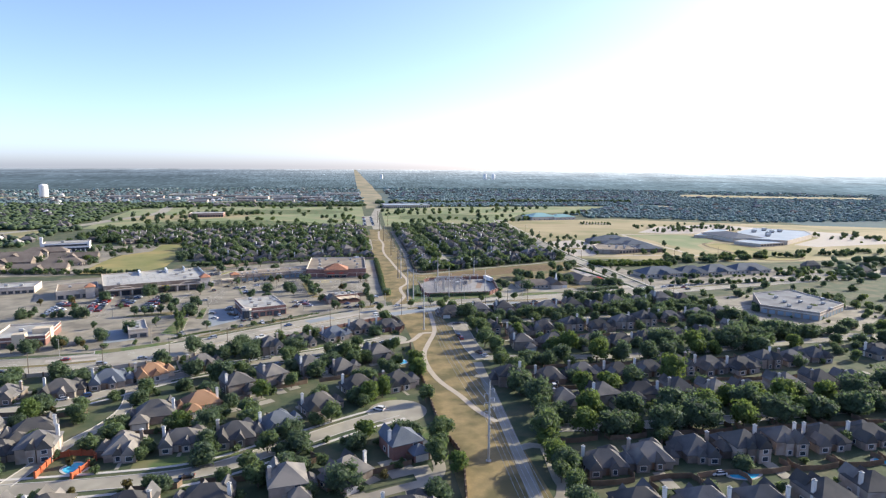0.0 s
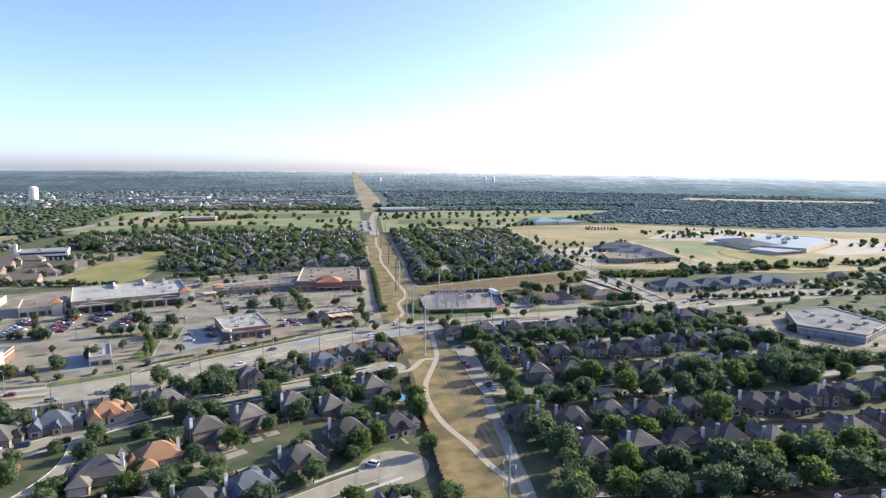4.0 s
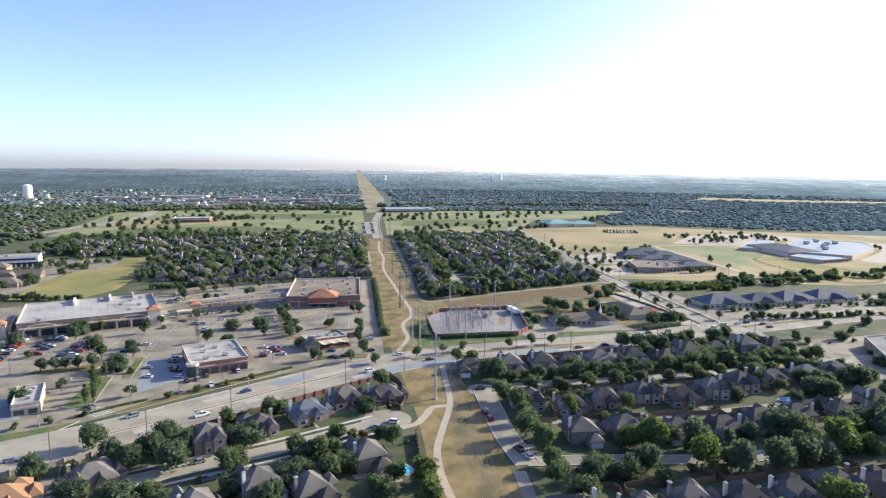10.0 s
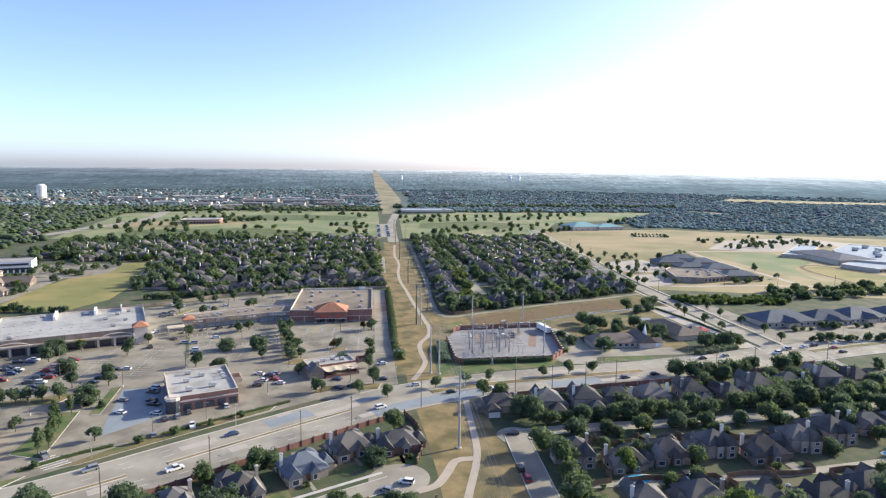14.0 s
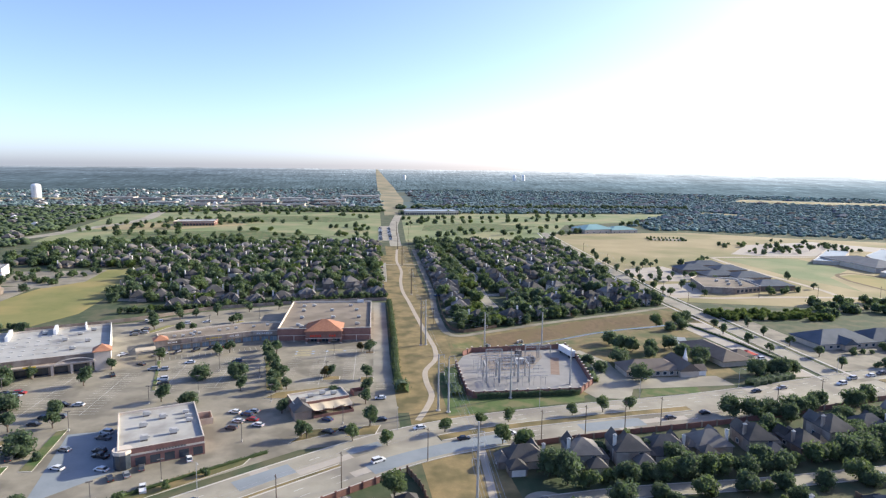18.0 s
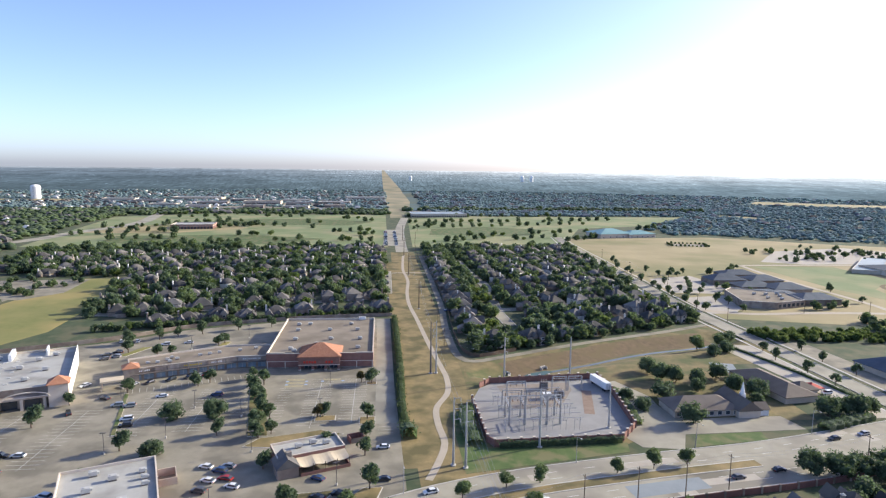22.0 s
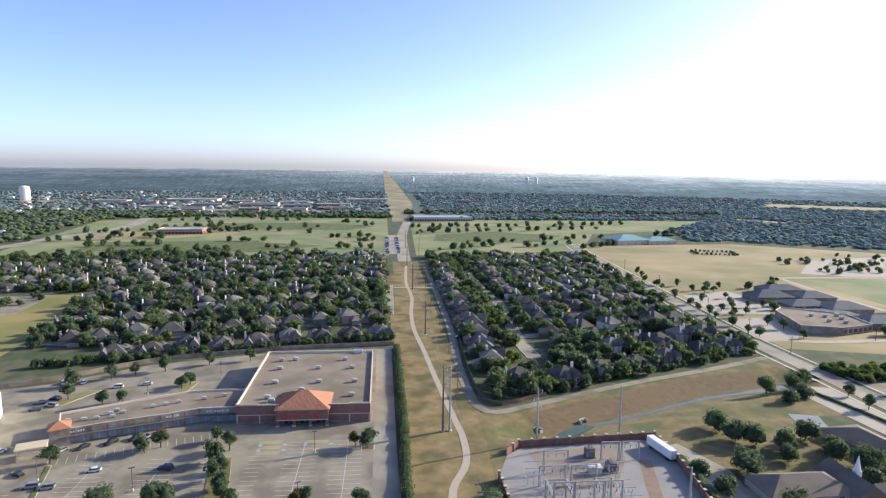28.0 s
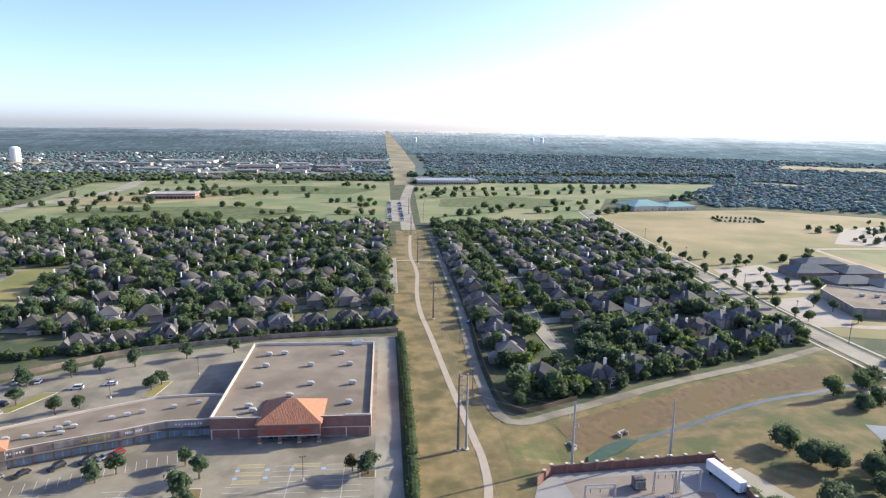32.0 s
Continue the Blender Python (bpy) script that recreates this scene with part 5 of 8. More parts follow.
for x, y in [(67 + (i % 3) * 2, 205 + i * 11.5) for i in range(13)] + [(63, 172), (62, 182), (64, 196), (61, 160), (60, 150), (66, 372), (70, 366)]:
    plant(T_ELM + T_OAK, x, y, rnd.uniform(0.95, 1.3), est_g)
for x, y in ((99, 280), (116, 277), (128, 275), (142, 276), (155, 280), (172, 283), (195, 288), (216, 293), (107, 292), (122, 291), (162, 294), (184, 296), (205, 300), (230, 304), (92, 236), (138, 244), (117, 241), (104, 236), (72, 231),
             (80, 200), (94, 198), (108, 197), (124, 198), (140, 198), (156, 199), (172, 200), (190, 202), (86, 212), (102, 211), (118, 211), (134, 211), (150, 212), (168, 213), (186, 214), (204, 216), (222, 205), (222, 219)):
    plant(T_LIGHT + T_OAK + T_OAK, x, y, rnd.uniform(1.15, 1.45), est_g)
for x, y in ((4, 401.5), (16, 397), (37, 406), (51, 411), (62, 413), (88, 417), (101, 419), (113, 421)):
    plant(T_ELM, x, y, rnd.uniform(0.6, 0.8), "young trees on the road median", z=0.1)
for x, y in ((150, 412), (158, 409), (166, 410), (176, 412), (184, 414), (192, 418), (205, 416), (216, 420), (170, 404)):
    plant(T_OAK, x, y, 0.9, est_g)
for x, y in ((139, 510), (141, 500), (147, 497), (155, 491), (150, 484), (132, 452.5), (132, 478), (167, 483), (173, 476), (189, 455), (196, 457), (203, 457), (209, 457), (202, 553), (207, 556), (168, 500)):
    plant(T_OAK, x, y, rnd.uniform(0.8, 1.1), "trees round the church")
for x, y in ((243, 812), (244, 794), (243, 778), (264, 769), (280, 764), (293, 780), (236, 741), (236, 718), (235, 703), (234, 679), (263, 709), (254, 690), (275, 709), (287, 709), (234, 659), (233, 641), (236, 634), (261, 630), (354, 800), (362, 806), (316, 634), (326, 632), (334, 638)):
    plant(T_LOT + T_LOT + T_ELM[:1], x, y, rnd.uniform(0.85, 1.15), "trees round the school")
for x, y in ((454, 865), (481, 883), (505, 911), (546, 949), (494, 870), (489, 853), (532, 895), (504, 859), (530, 873), (563, 901), (558, 915), (533, 847), (472, 915), (538, 958)):
    plant(T_LOT + T_ELM[:1], x, y, rnd.uniform(0.75, 1.05), "trees in the arena lot")
for x, y in ((214, 525), (217, 505), (218, 488), (217, 540), (236, 520), (238, 500), (240, 480), (239, 540), (238, 462)):
    plant(T_LOT, x, y, 1.1, "trees along the collector road")
for x, y in ((-113, 465), (-110, 486), (-146, 457), (-139, 475), (-118, 419), (-117, 406), (-123, 405), (-128, 404), (-132, 403), (-138, 402), (-104, 421), (-107, 430), (-117, 375), (-86, 365), (-74, 444), (-93, 499), (-45, 454),
             (-62, 509), (-44, 512), (-35, 478), (-30, 451), (-29, 468), (-32, 459), (-40, 497), (-36, 490), (-38, 484), (-26, 454), (8, 465), (8, 449), (8, 435), (10, 413), (-14, 406), (-5, 442), (-24, 428), (9, 504), (-9, 468), (-115, 556),
             (-71, 571), (-73, 566), (-98, 548), (-92, 552), (-88, 590), (-100, 586), (-108, 580), (-120, 572), (-70, 598), (-52, 604), (-38, 505), (-33, 474)):
    plant(T_LOT, x, y, rnd.uniform(1.0, 1.4), lot_g)
for x, y in ((-107, 383), (-103, 376), (-101, 368), (-99, 361), (-105, 390), (-100, 356)):
    plant(T_POPLAR, x, y, rnd.uniform(0.75, 0.9), lot_g)
for x, y in ((-66, 505), (4.5, 506), (-11, 468), (-68, 507), (-12, 405), (-150, 372), (-165, 400), (-180, 420), (-200, 410), (-160, 330), (-172, 328), (-150, 332), (-140, 332), (-210, 440), (-190, 440)):
    plant(T_BROWN + T_LOT, x, y, rnd.uniform(0.8, 1.1), lot_g)
for x, y in ((-129, 330), (-137, 329), (-116, 336), (-106, 340), (-96, 346), (-70, 361), (-60, 367), (-50, 374), (-40, 381)):
    plant(T_BUSH, x, y, 1.2, "shrubs along the shopping centre verge")

for x, y in ((-204, 402), (-199, 405), (-186, 403), (-176, 406), (-167, 401), (-171, 403), (-154, 425), (-111, 436), (-96, 396), (-163, 327), (-127, 362), (-119, 355), (-148, 468), (-192, 404), (-181, 404), (-153, 335), (-145, 340), (-137, 347), (-104, 400), (-172, 450), (-196, 452), (-130, 440), (-62, 440), (-50, 470), (-66, 470), (-78, 425)):
    mass(NEAR_TREES, T_LOT + T_OAK, x, y, rnd.uniform(0.75, 1.05), 1.5)
for x, y in ((183, 546), (199, 551)):
    mass(NEAR_TREES, T_OAK + T_ELM, x, y, rnd.uniform(0.95, 1.25), 1.5)
for i in range(40):
    x = 62 + i * 3.9
    mass(NEAR_TREES, T_ELM + T_BUSH + T_OAK, x, np.interp(x, [60, 77, 127, 178, 214], [543, 547, 568, 587, 602]) + rnd.uniform(-1, 5), rnd.uniform(0.45, 0.85), 0.6)

for x, y in ((171, 490), (167, 468), (196, 540), (186, 535), (118, 466), (116, 478)):
    mass(NEAR_TREES, T_OAK, x, y, rnd.uniform(0.7, 0.95), 1.5)

# scattered estate trees
def scatter(count, kits, poly, lo, hi, gap, batch, r=2.0):
    xs, ys = [p[0] for p in poly], [p[1] for p in poly]
    made = 0
    for _ in range(count * 10):
        x, y = rnd.uniform(min(xs), max(xs)), rnd.uniform(min(ys), max(ys))
        if inside(x, y, poly) and free(x, y, gap):
            mass(batch, kits, x, y, rnd.uniform(lo, hi), r)
            made += 1
            if made >= count:
                return


for i in range(26):
    x = 76 + i * 6.6
    mass(NEAR_TREES, T_OAK + T_ELM, x, 364.5 + 0.09 * (x - 76) + rnd.uniform(-1, 2), rnd.uniform(0.8, 1.15), 1.5)
    if i % 2:
        mass(NEAR_TREES, T_OAK + T_ELM, x, 355 + 0.06 * (x - 76) + rnd.uniform(-1, 1), rnd.uniform(0.7, 1.0), 1.5)
scatter(220, T_ELM + T_ELM + T_OAK + T_OAK + T_BROWN, [(-220, 130), (26, 130), (26, 300), (24, 368), (-10, 352), (-60, 320), (-110, 288), (-220, 280)], 0.65, 1.1, 0.2, NEAR_TREES)
scatter(110, T_BUSH, [(-150, 150), (24, 150), (24, 366), (-60, 322), (-110, 285), (-150, 285)], 0.7, 1.3, 0.0, NEAR_TREES, 0.6)
for i in range(22):
    mass(NEAR_TREES, T_OAK + T_LIGHT + T_OAK, 76 + i * 11.5 + rnd.uniform(-3, 3), rnd.choice((199, 212)) + i * 0.7 + rnd.uniform(-2, 2), rnd.uniform(0.9, 1.25), 1.5)
    mass(NEAR_TREES, T_OAK + T_LIGHT + T_OAK, 80 + i * 11.5 + rnd.uniform(-3, 3), rnd.choice((277, 294)) + i * 0.8 + rnd.uniform(-2, 2), rnd.uniform(0.85, 1.2), 1.5)
scatter(210, T_OAK + T_ELM + T_OAK + T_ELM, [(64, 110), (360, 110), (370, 420), (64, 398)], 0.5, 0.9, -0.3, NEAR_TREES, 1.6)
scatter(160, T_BUSH, [(64, 110), (360, 110), (370, 420), (64, 398)], 0.7, 1.3, 0.0, NEAR_TREES, 0.6)
scatter(36, T_OAK, [(140, 396), (236, 412), (236, 380), (240, 300), (200, 330)], 0.9, 1.2, -1.5, NEAR_TREES, 1.5)
scatter(720, T_FAR, [(-172, 618), (16, 655), (16, 968), (-360, 980), (-340, 785), (-200, 775)], 0.75, 1.3, -0.7, FAR_TREES, 1.8)
scatter(640, T_FAR, [(60, 552), (84, 552), (214, 606), (222, 760), (240, 968), (60, 968)], 0.7, 1.2, -0.6, FAR_TREES, 1.8)
for i in range(48):
    x = -150 + i * 3.6
    mass(FAR_TREES, T_FAR, x, 601 + 0.25 * (x + 130) + rnd.uniform(-2, 2) + 2, rnd.uniform(0.4, 0.75), 0.5)
for i in range(40):
    mass(FAR_TREES, T_FAR, -186 - i * 5, 560 + i * 0.6 + rnd.uniform(-3, 3), rnd.uniform(0.5, 0.8), 0.5)
for i in range(120):
    x = 231 + i * 0.62
    mass(FAR_TREES, T_LIGHT, x, np.interp(x, [229, 240, 300], [567, 564, 560]) + rnd.uniform(-9, 12), rnd.uniform(0.35, 0.62), 0.5)
for i in range(40, 230):
    mass(FAR_TREES, T_FAR, 246 + (i * 1.5 if i < 130 else 195 + (i - 130) * 4), 562 + 12 * math.sin(i * 0.4) + i * 0.3 + rnd.uniform(-7, 7), rnd.uniform(0.5, 0.9), 0.5)

# ---- commercial buildings ----
def rooftop_unit(parent, x, y, z, s=1.0, rz=0):
    """An air handler on a roof: casing on a curb, fan ring and duct hood."""
    u = base("rooftop_unit", x, y, z, rz)
    u.parent = parent
    part("curb", boxes((-1.0 * s, 1.0 * s, -0.65 * s, 0.65 * s, 0, 0.5 * s)), M["dark_steel"], u)
    b = boxes((-1.1 * s, 1.1 * s, -0.75 * s, 0.75 * s, 0.5 * s, 1.7 * s), (1.1 * s, 1.6 * s, -0.55 * s, 0.55 * s, 0.7 * s, 1.3 * s))
    part("casing", tube(b, (-0.45 * s, 0, 1.7 * s), (-0.45 * s, 0, 1.86 * s), 0.42 * s, n=10), M["unit"], u)
    return u


def flat_block(ob, pts, h, wall, roof, parapet=0.8, thick=0.35):
    """Walls with a parapet round a sunken flat roof; pts anticlockwise."""
    n = len(pts)
    c = np.array(pts, float)
    inner = []
    for i in range(n):
        p, a, b = c[i], c[i - 1], c[(i + 1) % n]
        d0, d1 = (p - a) / np.linalg.norm(p - a), (b - p) / np.linalg.norm(b - p)
        m = np.array((-d0[1], d0[0])) + np.array((-d1[1], d1[0]))
        inner.append(p + m / np.linalg.norm(m) * thick / max(0.5, np.linalg.norm(m) / 2))
    v = [(*p, 0) for p in c] + [(*p, h) for p in c]
    pmesh("wall", v, [(i, (i + 1) % n, n + (i + 1) % n, n + i) for i in range(n)], wall, ob)
    pmesh("roof", [(*p, h - parapet) for p in inner], [tuple(range(n))], roof, ob)
    v = [(*p, h - 0.12) for p in c] + [(*p, h + 0.16) for p in c] + [(*p, h + 0.16) for p in inner] + [(*p, h - parapet - 0.05) for p in inner]
    v = [(x + (0.05 * (x - c[:, 0].mean()) / 20 if k < 2 * n else 0), y, z) for k, (x, y, z) in enumerate(v)]
    f = []
    for i in range(n):
        j = (i + 1) % n
        f += [(k * n + i, k * n + j, k * n + n + j, k * n + n + i) for k in range(3)]
    pmesh("parapet", v, f, M["band"], ob)


def along(p, q, u):
    return (p[0] + (q[0] - p[0]) * u, p[1] + (q[1] - p[1]) * u)


def wall_panel(name, parent, p, q, u0, u1, z0, z1, material, out=0.08, inn=0.02):
    """A panel on the wall from p to q (outside to the right of the way), between the shares u0 and u1."""
    p, q = np.array(p, float), np.array(q, float)
    d = (q - p) / np.linalg.norm(q - p)
    nrm = np.array((d[1], -d[0]))
    a, b = p + (q - p) * u0, p + (q - p) * u1
    pts = [a + nrm * out, b + nrm * out, b - nrm * inn, a - nrm * inn]
    bm = prism(bmesh.new(), [tuple(x) for x in pts], z0, z1)
    bmesh.ops.recalc_face_normals(bm, faces=bm.faces)
    return part(name, bm, material, parent)


def tile_roof(parent, x0, x1, y0, y1, z, rise, mat, over=0.7):
    """A hipped roof with raised courses of tile."""
    b = bmesh.new()
    hip(b, x0, x1, y0, y1, z, rise, over)
    return part("tile_roof", b, mat, parent, "orange clay tile hipped roof")


def letters(parent, x0, x1, y, z0, z1, mat, n, seed):
    """An unreadable sign as plain bars of its size and colour."""
    g = random.Random(seed)
    w = (x1 - x0) / n
    for i in range(n):
        if g.random() < 0.88:
            part("sign_bar", boxes((x0 + i * w, x0 + i * w + w * 0.68, y - 0.12, y, z0, z1 if g.random() < 0.7 else z1 - 0.12)), mat, parent)


# large brick store with a tiled entrance tower
st = base("store", 0, 0)
tagged(st, "large brick store with brown gravel roof and orange tiled entrance tower", "store")
SP = [(-41, 527), (9.3, 526.3), (9.1, 595), (-41.2, 595.5)]
flat_block(st, SP, 7.2, M["red_brick"], M["gravel_roof"], 0.9)
for z0, z1 in ((3.3, 3.55),):
    wall_panel("stone_band", st, SP[0], SP[1], 0, 1, z0, z1, M["band"])
    wall_panel("stone_band", st, SP[1], SP[2], 0, 1, z0, z1, M["band"])
wall_panel("plinth", st, SP[0], SP[1], 0, 1, 0, 0.7, M["brick"], 0.06)
for u in (0.005, 0.17, 0.84, 0.988):
    wall_panel("pilaster", st, SP[0], SP[1], u, u + 0.008, 0, 3.3, M["band"], 0.14)
for u0, u1 in ((0, 0.17), (0.84, 1)):
    wall_panel("raised_parapet", st, SP[0], SP[1], u0, u1, 7.37, 7.75, M["band"], 0.10, 0.3)
tw = part("entrance_tower", boxes((-25.6, -6.4, 523.3, 540, 2.5, 6.4), *[(x - 0.5, x + 0.5, 523.3, 524.3, 0, 2.5) for x in (-25.1, -19.0, -13.0, -6.9)], (-25.5, -6.5, 526.6, 540, 0, 2.5)), M["red_brick"], st, "brick entrance tower on square piers")
part("cornice", boxes((-26.0, -6.0, 522.9, 540.3, 6.4, 6.7)), M["band"], tw)
part("lintel", boxes((-25.7, -6.3, 523.16, 523.3, 2.45, 2.75)), M["band"], tw)
for x in (-25.1, -19.0, -13.0, -6.9):
    part("pier_base", boxes((x - 0.6, x + 0.6, 523.2, 524.4, 0, 0.5)), M["band"], tw)
tile_roof(st, -25.6, -6.4, 523.3, 540, 6.71, 4.5, M["clay"])
# rows of half-round tiles down the front slope
rb = bmesh.new()
for i in range(44):
    x = -26.1 + i * 0.46
    k = min(1.0, max(0.0, min(x + 26.35, -5.65 - x)) / 9.05)
    tube(rb, (x, 522.65, 6.74), (x, 522.65 + k * 9.0, 6.74 + k * 4.45), 0.07, n=4)
for i in range(38):
    y = 522.8 + i * 0.46
    k = min(1.0, max(0.0, min(y - 522.55, 540.75 - y)) / 9.05)
    tube(rb, (-26.25, y, 6.74), (-26.25 + k * 9.0, y, 6.74 + k * 4.45), 0.07, n=4)
part("tile_rib", rb, M["clay"], tw)
for x in (-21.4, -15.4, -9.4):
    d = part("glass_door", boxes((x - 1.8, x + 1.8, 526.46, 526.57, 0.05, 2.4)), M["glass"], st, "dark glass entrance doors")
    part("door_frame", boxes((x - 1.9, x - 1.8, 526.42, 526.57, 0, 2.45), (x + 1.8, x + 1.9, 526.42, 526.57, 0, 2.45), (x - 0.06, x + 0.06, 526.42, 526.46, 0, 2.4)), M["unit"], d)
letters(st, -23.2, -17.0, 523.29, 3.5, 4.6, M["sign_red"], 5, 1)
letters(st, -15.6, -9.2, 523.29, 3.5, 4.6, M["sign_red"], 5, 2)
for x, y in ((-33, 583), (-27, 584), (-4, 583), (-32, 571), (-15, 571), (0, 571), (-31, 553), (-13, 553), (2, 553), (-19, 543.5), (-31, 536), (-29, 532.5), (1.5, 537)):
    rooftop_unit(st, x, y, 6.3, 0.9)
part("hatch_frame", boxes((0, 4, 594.2, 594.4, 6.3, 8.3), (0, 0.15, 593.2, 594.4, 6.3, 8.3), (3.85, 4, 593.2, 594.4, 6.3, 8.3)), M["white"], st)

# curved strip of small shops
sm = base("strip_mall", 0, 0)
tagged(sm, "curved row of small shops with flat tan roof", "shops")
FRONT = [(-97, 512.5), (-88, 516.6), (-79, 520), (-67, 524.2), (-60, 527.4), (-55, 529.4), (-41.4, 530.2)]
BACK = [(-41.4, 549), (-50, 549.4), (-64, 548), (-84, 538.5), (-104, 528)]
flat_block(sm, FRONT + BACK, 5.6, M["brick"], M["gravel_roof"], 0.6)
for a, b in zip(FRONT, FRONT[1:]):
    L = math.dist(a, b)
    n = max(1, round(L / 4.4))
    wall_panel("sign_band", sm, a, b, 0, 1, 3.3, 5.2, M["brick"], 0.10)
    for i in range(n):
        wall_panel("shop_window", sm, a, b, (i + 0.12) / n, (i + 0.88) / n, 0.25, 2.9, M["shopglass"], 0.05)
        wall_panel("pier", sm, a, b, i / n, (i + 0.1) / n, 0, 5.3, M["brick"], 0.3)
        wall_panel("mullion", sm, a, b, (i + 0.48) / n, (i + 0.52) / n, 0.25, 2.9, M["unit"], 0.09)
    wall_panel("awning", sm, a, b, 0, 1, 2.95, 3.2, M["dark_steel"], 1.4)
for (a, b), mat, n, z in (((FRONT[0], FRONT[1]), "white", 8, 4.0), ((FRONT[2], FRONT[3]), "sign_yellow", 9, 4.0), ((FRONT[3], FRONT[4]), "white", 10, 4.0), ((FRONT[5], FRONT[6]), "white", 9, 4.0)):
    for i in range(n):
        wall_panel("sign_bar", sm, a, b, 0.2 + 0.62 * i / n, 0.2 + 0.62 * (i + 0.62) / n, z, z + 0.65, M[mat], 0.2)
for x, y in ((-98, 521), (-93, 522), (-89, 523), (-86, 527), (-84, 524), (-82, 528), (-85, 530), (-73, 533), (-69, 535), (-65, 537), (-56, 540), (-49, 543)):
    rooftop_unit(sm, x, y, 5.0, 0.7, 20)
tc = part("corner_tower", boxes((-3, 3, -3, 3, 0, 6.4)), M["brick"], sm)
tc.matrix_basis = pose(-97.5, 514.5, 0, 0, 0, 24)
r = bmesh.new()
hip(r, -3, 3, -3, 3, 6.4, 2.0, 0.6)
part("tile_roof", r, M["clay"], tc, "orange clay tile pyramid roof")

# big white-roofed supermarket
bb = base("supermarket", -112, 490, 0, 21.5)
tagged(bb, "big brick supermarket with white roof, arched front and tiled corner tower", "supermarket")
bp = [(-72, 0), (0, 0), (0, 56), (-72, 56)]
flat_block(bb, bp, 8.0, M["brick"], M["white_roof"], 0.7)
for k in range(9):
    x = -68 + k * 7.6
    part("arcade_bay", boxes((x, x + 5.2, -0.12, 0.02, 0.1, 3.4)), M["glass"], bb)
    part("pier", boxes((x - 1.2, x - 0.2, -2.8, -1.8, 0, 4.4)), M["pale_brick"], bb)
part("canopy", boxes((-71, -4, -3.0, -0.02, 4.4, 5.2)), M["brick"], bb)
part("canopy_trim", boxes((-71.1, -4, -3.12, -3.0, 5.0, 5.35)), M["band"], bb)
ar = bmesh.new()
for i in range(16):
    a, b2 = math.pi * i / 16, math.pi * (i + 1) / 16
    for x in (-14, -60):
        tube(ar, (x + 8 * math.cos(a), -3.1, 4.6 + 2.6 * math.sin(a)), (x + 8 * math.cos(b2), -3.1, 4.6 + 2.6 * math.sin(b2)), 0.25, n=5)
part("arch_trim", ar, M["band"], bb)
t2 = part("corner_tower", boxes((-6.5, 0.4, -3.2, 3.6, 0, 9.2)), M["pale_brick"], bb, "pale square corner tower")
r = bmesh.new()
hip(r, -6.5, 0.4, -3.2, 3.6, 9.2, 2.6, 0.6)
part("tile_roof", r, M["clay"], t2, "orange clay tile pyramid roof")
part("sign_bar", boxes((-34, -29, -3.2, -3.12, 4.9, 5.6)), M["sign_yellow"], bb)
part("white_side_wall", boxes((0.0, 0.12, 3.7, 56, 0.1, 9.0)), M["white"], bb)
for q in ((-26, -24.6, 44, 56, 7.3, 10), (-46, -44.6, 40, 56, 7.3, 9.6), (-12, -11.4, 48, 56, 7.3, 10.2)):
    part("rear_parapet", boxes(q), M["white"], bb)
for k in range(11):
    for j in range(5):
        part("skylight", boxes((-69 + k * 4.6, -67.6 + k * 4.6, 10 + j * 8, 11.2 + j * 8, 7.3, 7.52)), M["unit"], bb)
for x, y in ((-16, 12), (-10, 24), (-20, 30), (-14, 40), (-30, 48), (-52, 50), (-8, 46), (-62, 6)):
    rooftop_unit(bb, x, y, 7.3, 1.0)

# shops farther along the same row
ws = base("shop_row", -182, 463, 0, 21.5)
tagged(ws, "tan shop row with tiled tower beside the supermarket", "shops")
flat_block(ws, [(-26, 4), (0, 4), (0, 34), (-26, 34)], 6.0, M["pale_brick"], M["gravel_roof"], 0.6)
part("corner_tower", boxes((-8, -2, 1, 7, 0, 8)), M["pale_brick"], ws)
r = bmesh.new()
hip(r, -8, -2, 1, 7, 8, 2.4, 0.5)
part("tile_roof", r, M["clay"], ws)
for k in range(5):
    part("shop_window", boxes((-25 + k * 5, -21.5 + k * 5, 3.9, 4.02, 0.3, 2.9)), M["glass"], ws)
for x, y in ((-8, 14), (-18, 20)):
    rooftop_unit(ws, x, y, 5.5, 0.8)


def pad(name, label, cat, x, y, rz, w, d, h, wall, roof, units, stripe="band"):
    ob = base(name, x, y, 0, rz)
    tagged(ob, label, cat)
    flat_block(ob, [(0, 0), (w, 0), (w, d), (0, d)], h, M[wall], M[roof], 0.7)
    n = max(2, round(w / 4.5))
    for i in range(n):
        part("shop_window", boxes((w * (i + 0.15) / n, w * (i + 0.85) / n, -0.08, 0.02, 0.4, h * 0.48)), M["glass"], ob)
    part("trim_band", boxes((-0.1, w + 0.1, -0.12, -0.01, h * 0.62, h * 0.72), (-0.12, -0.01, -0.1, d, h * 0.62, h * 0.72), (w + 0.01, w + 0.12, -0.1, d, h * 0.62, h * 0.72)), M[stripe], ob)
    m = max(2, round(d / 6))
    for i in range(m):
        part("side_window", boxes((-0.07, 0.02, d * (i + 0.3) / m, d * (i + 0.7) / m, 0.5, h * 0.45)), M["glass"], ob)
    for ux, uy, s in units:
        rooftop_unit(ob, ux * w, uy * d, h - 0.7, s)
    return ob


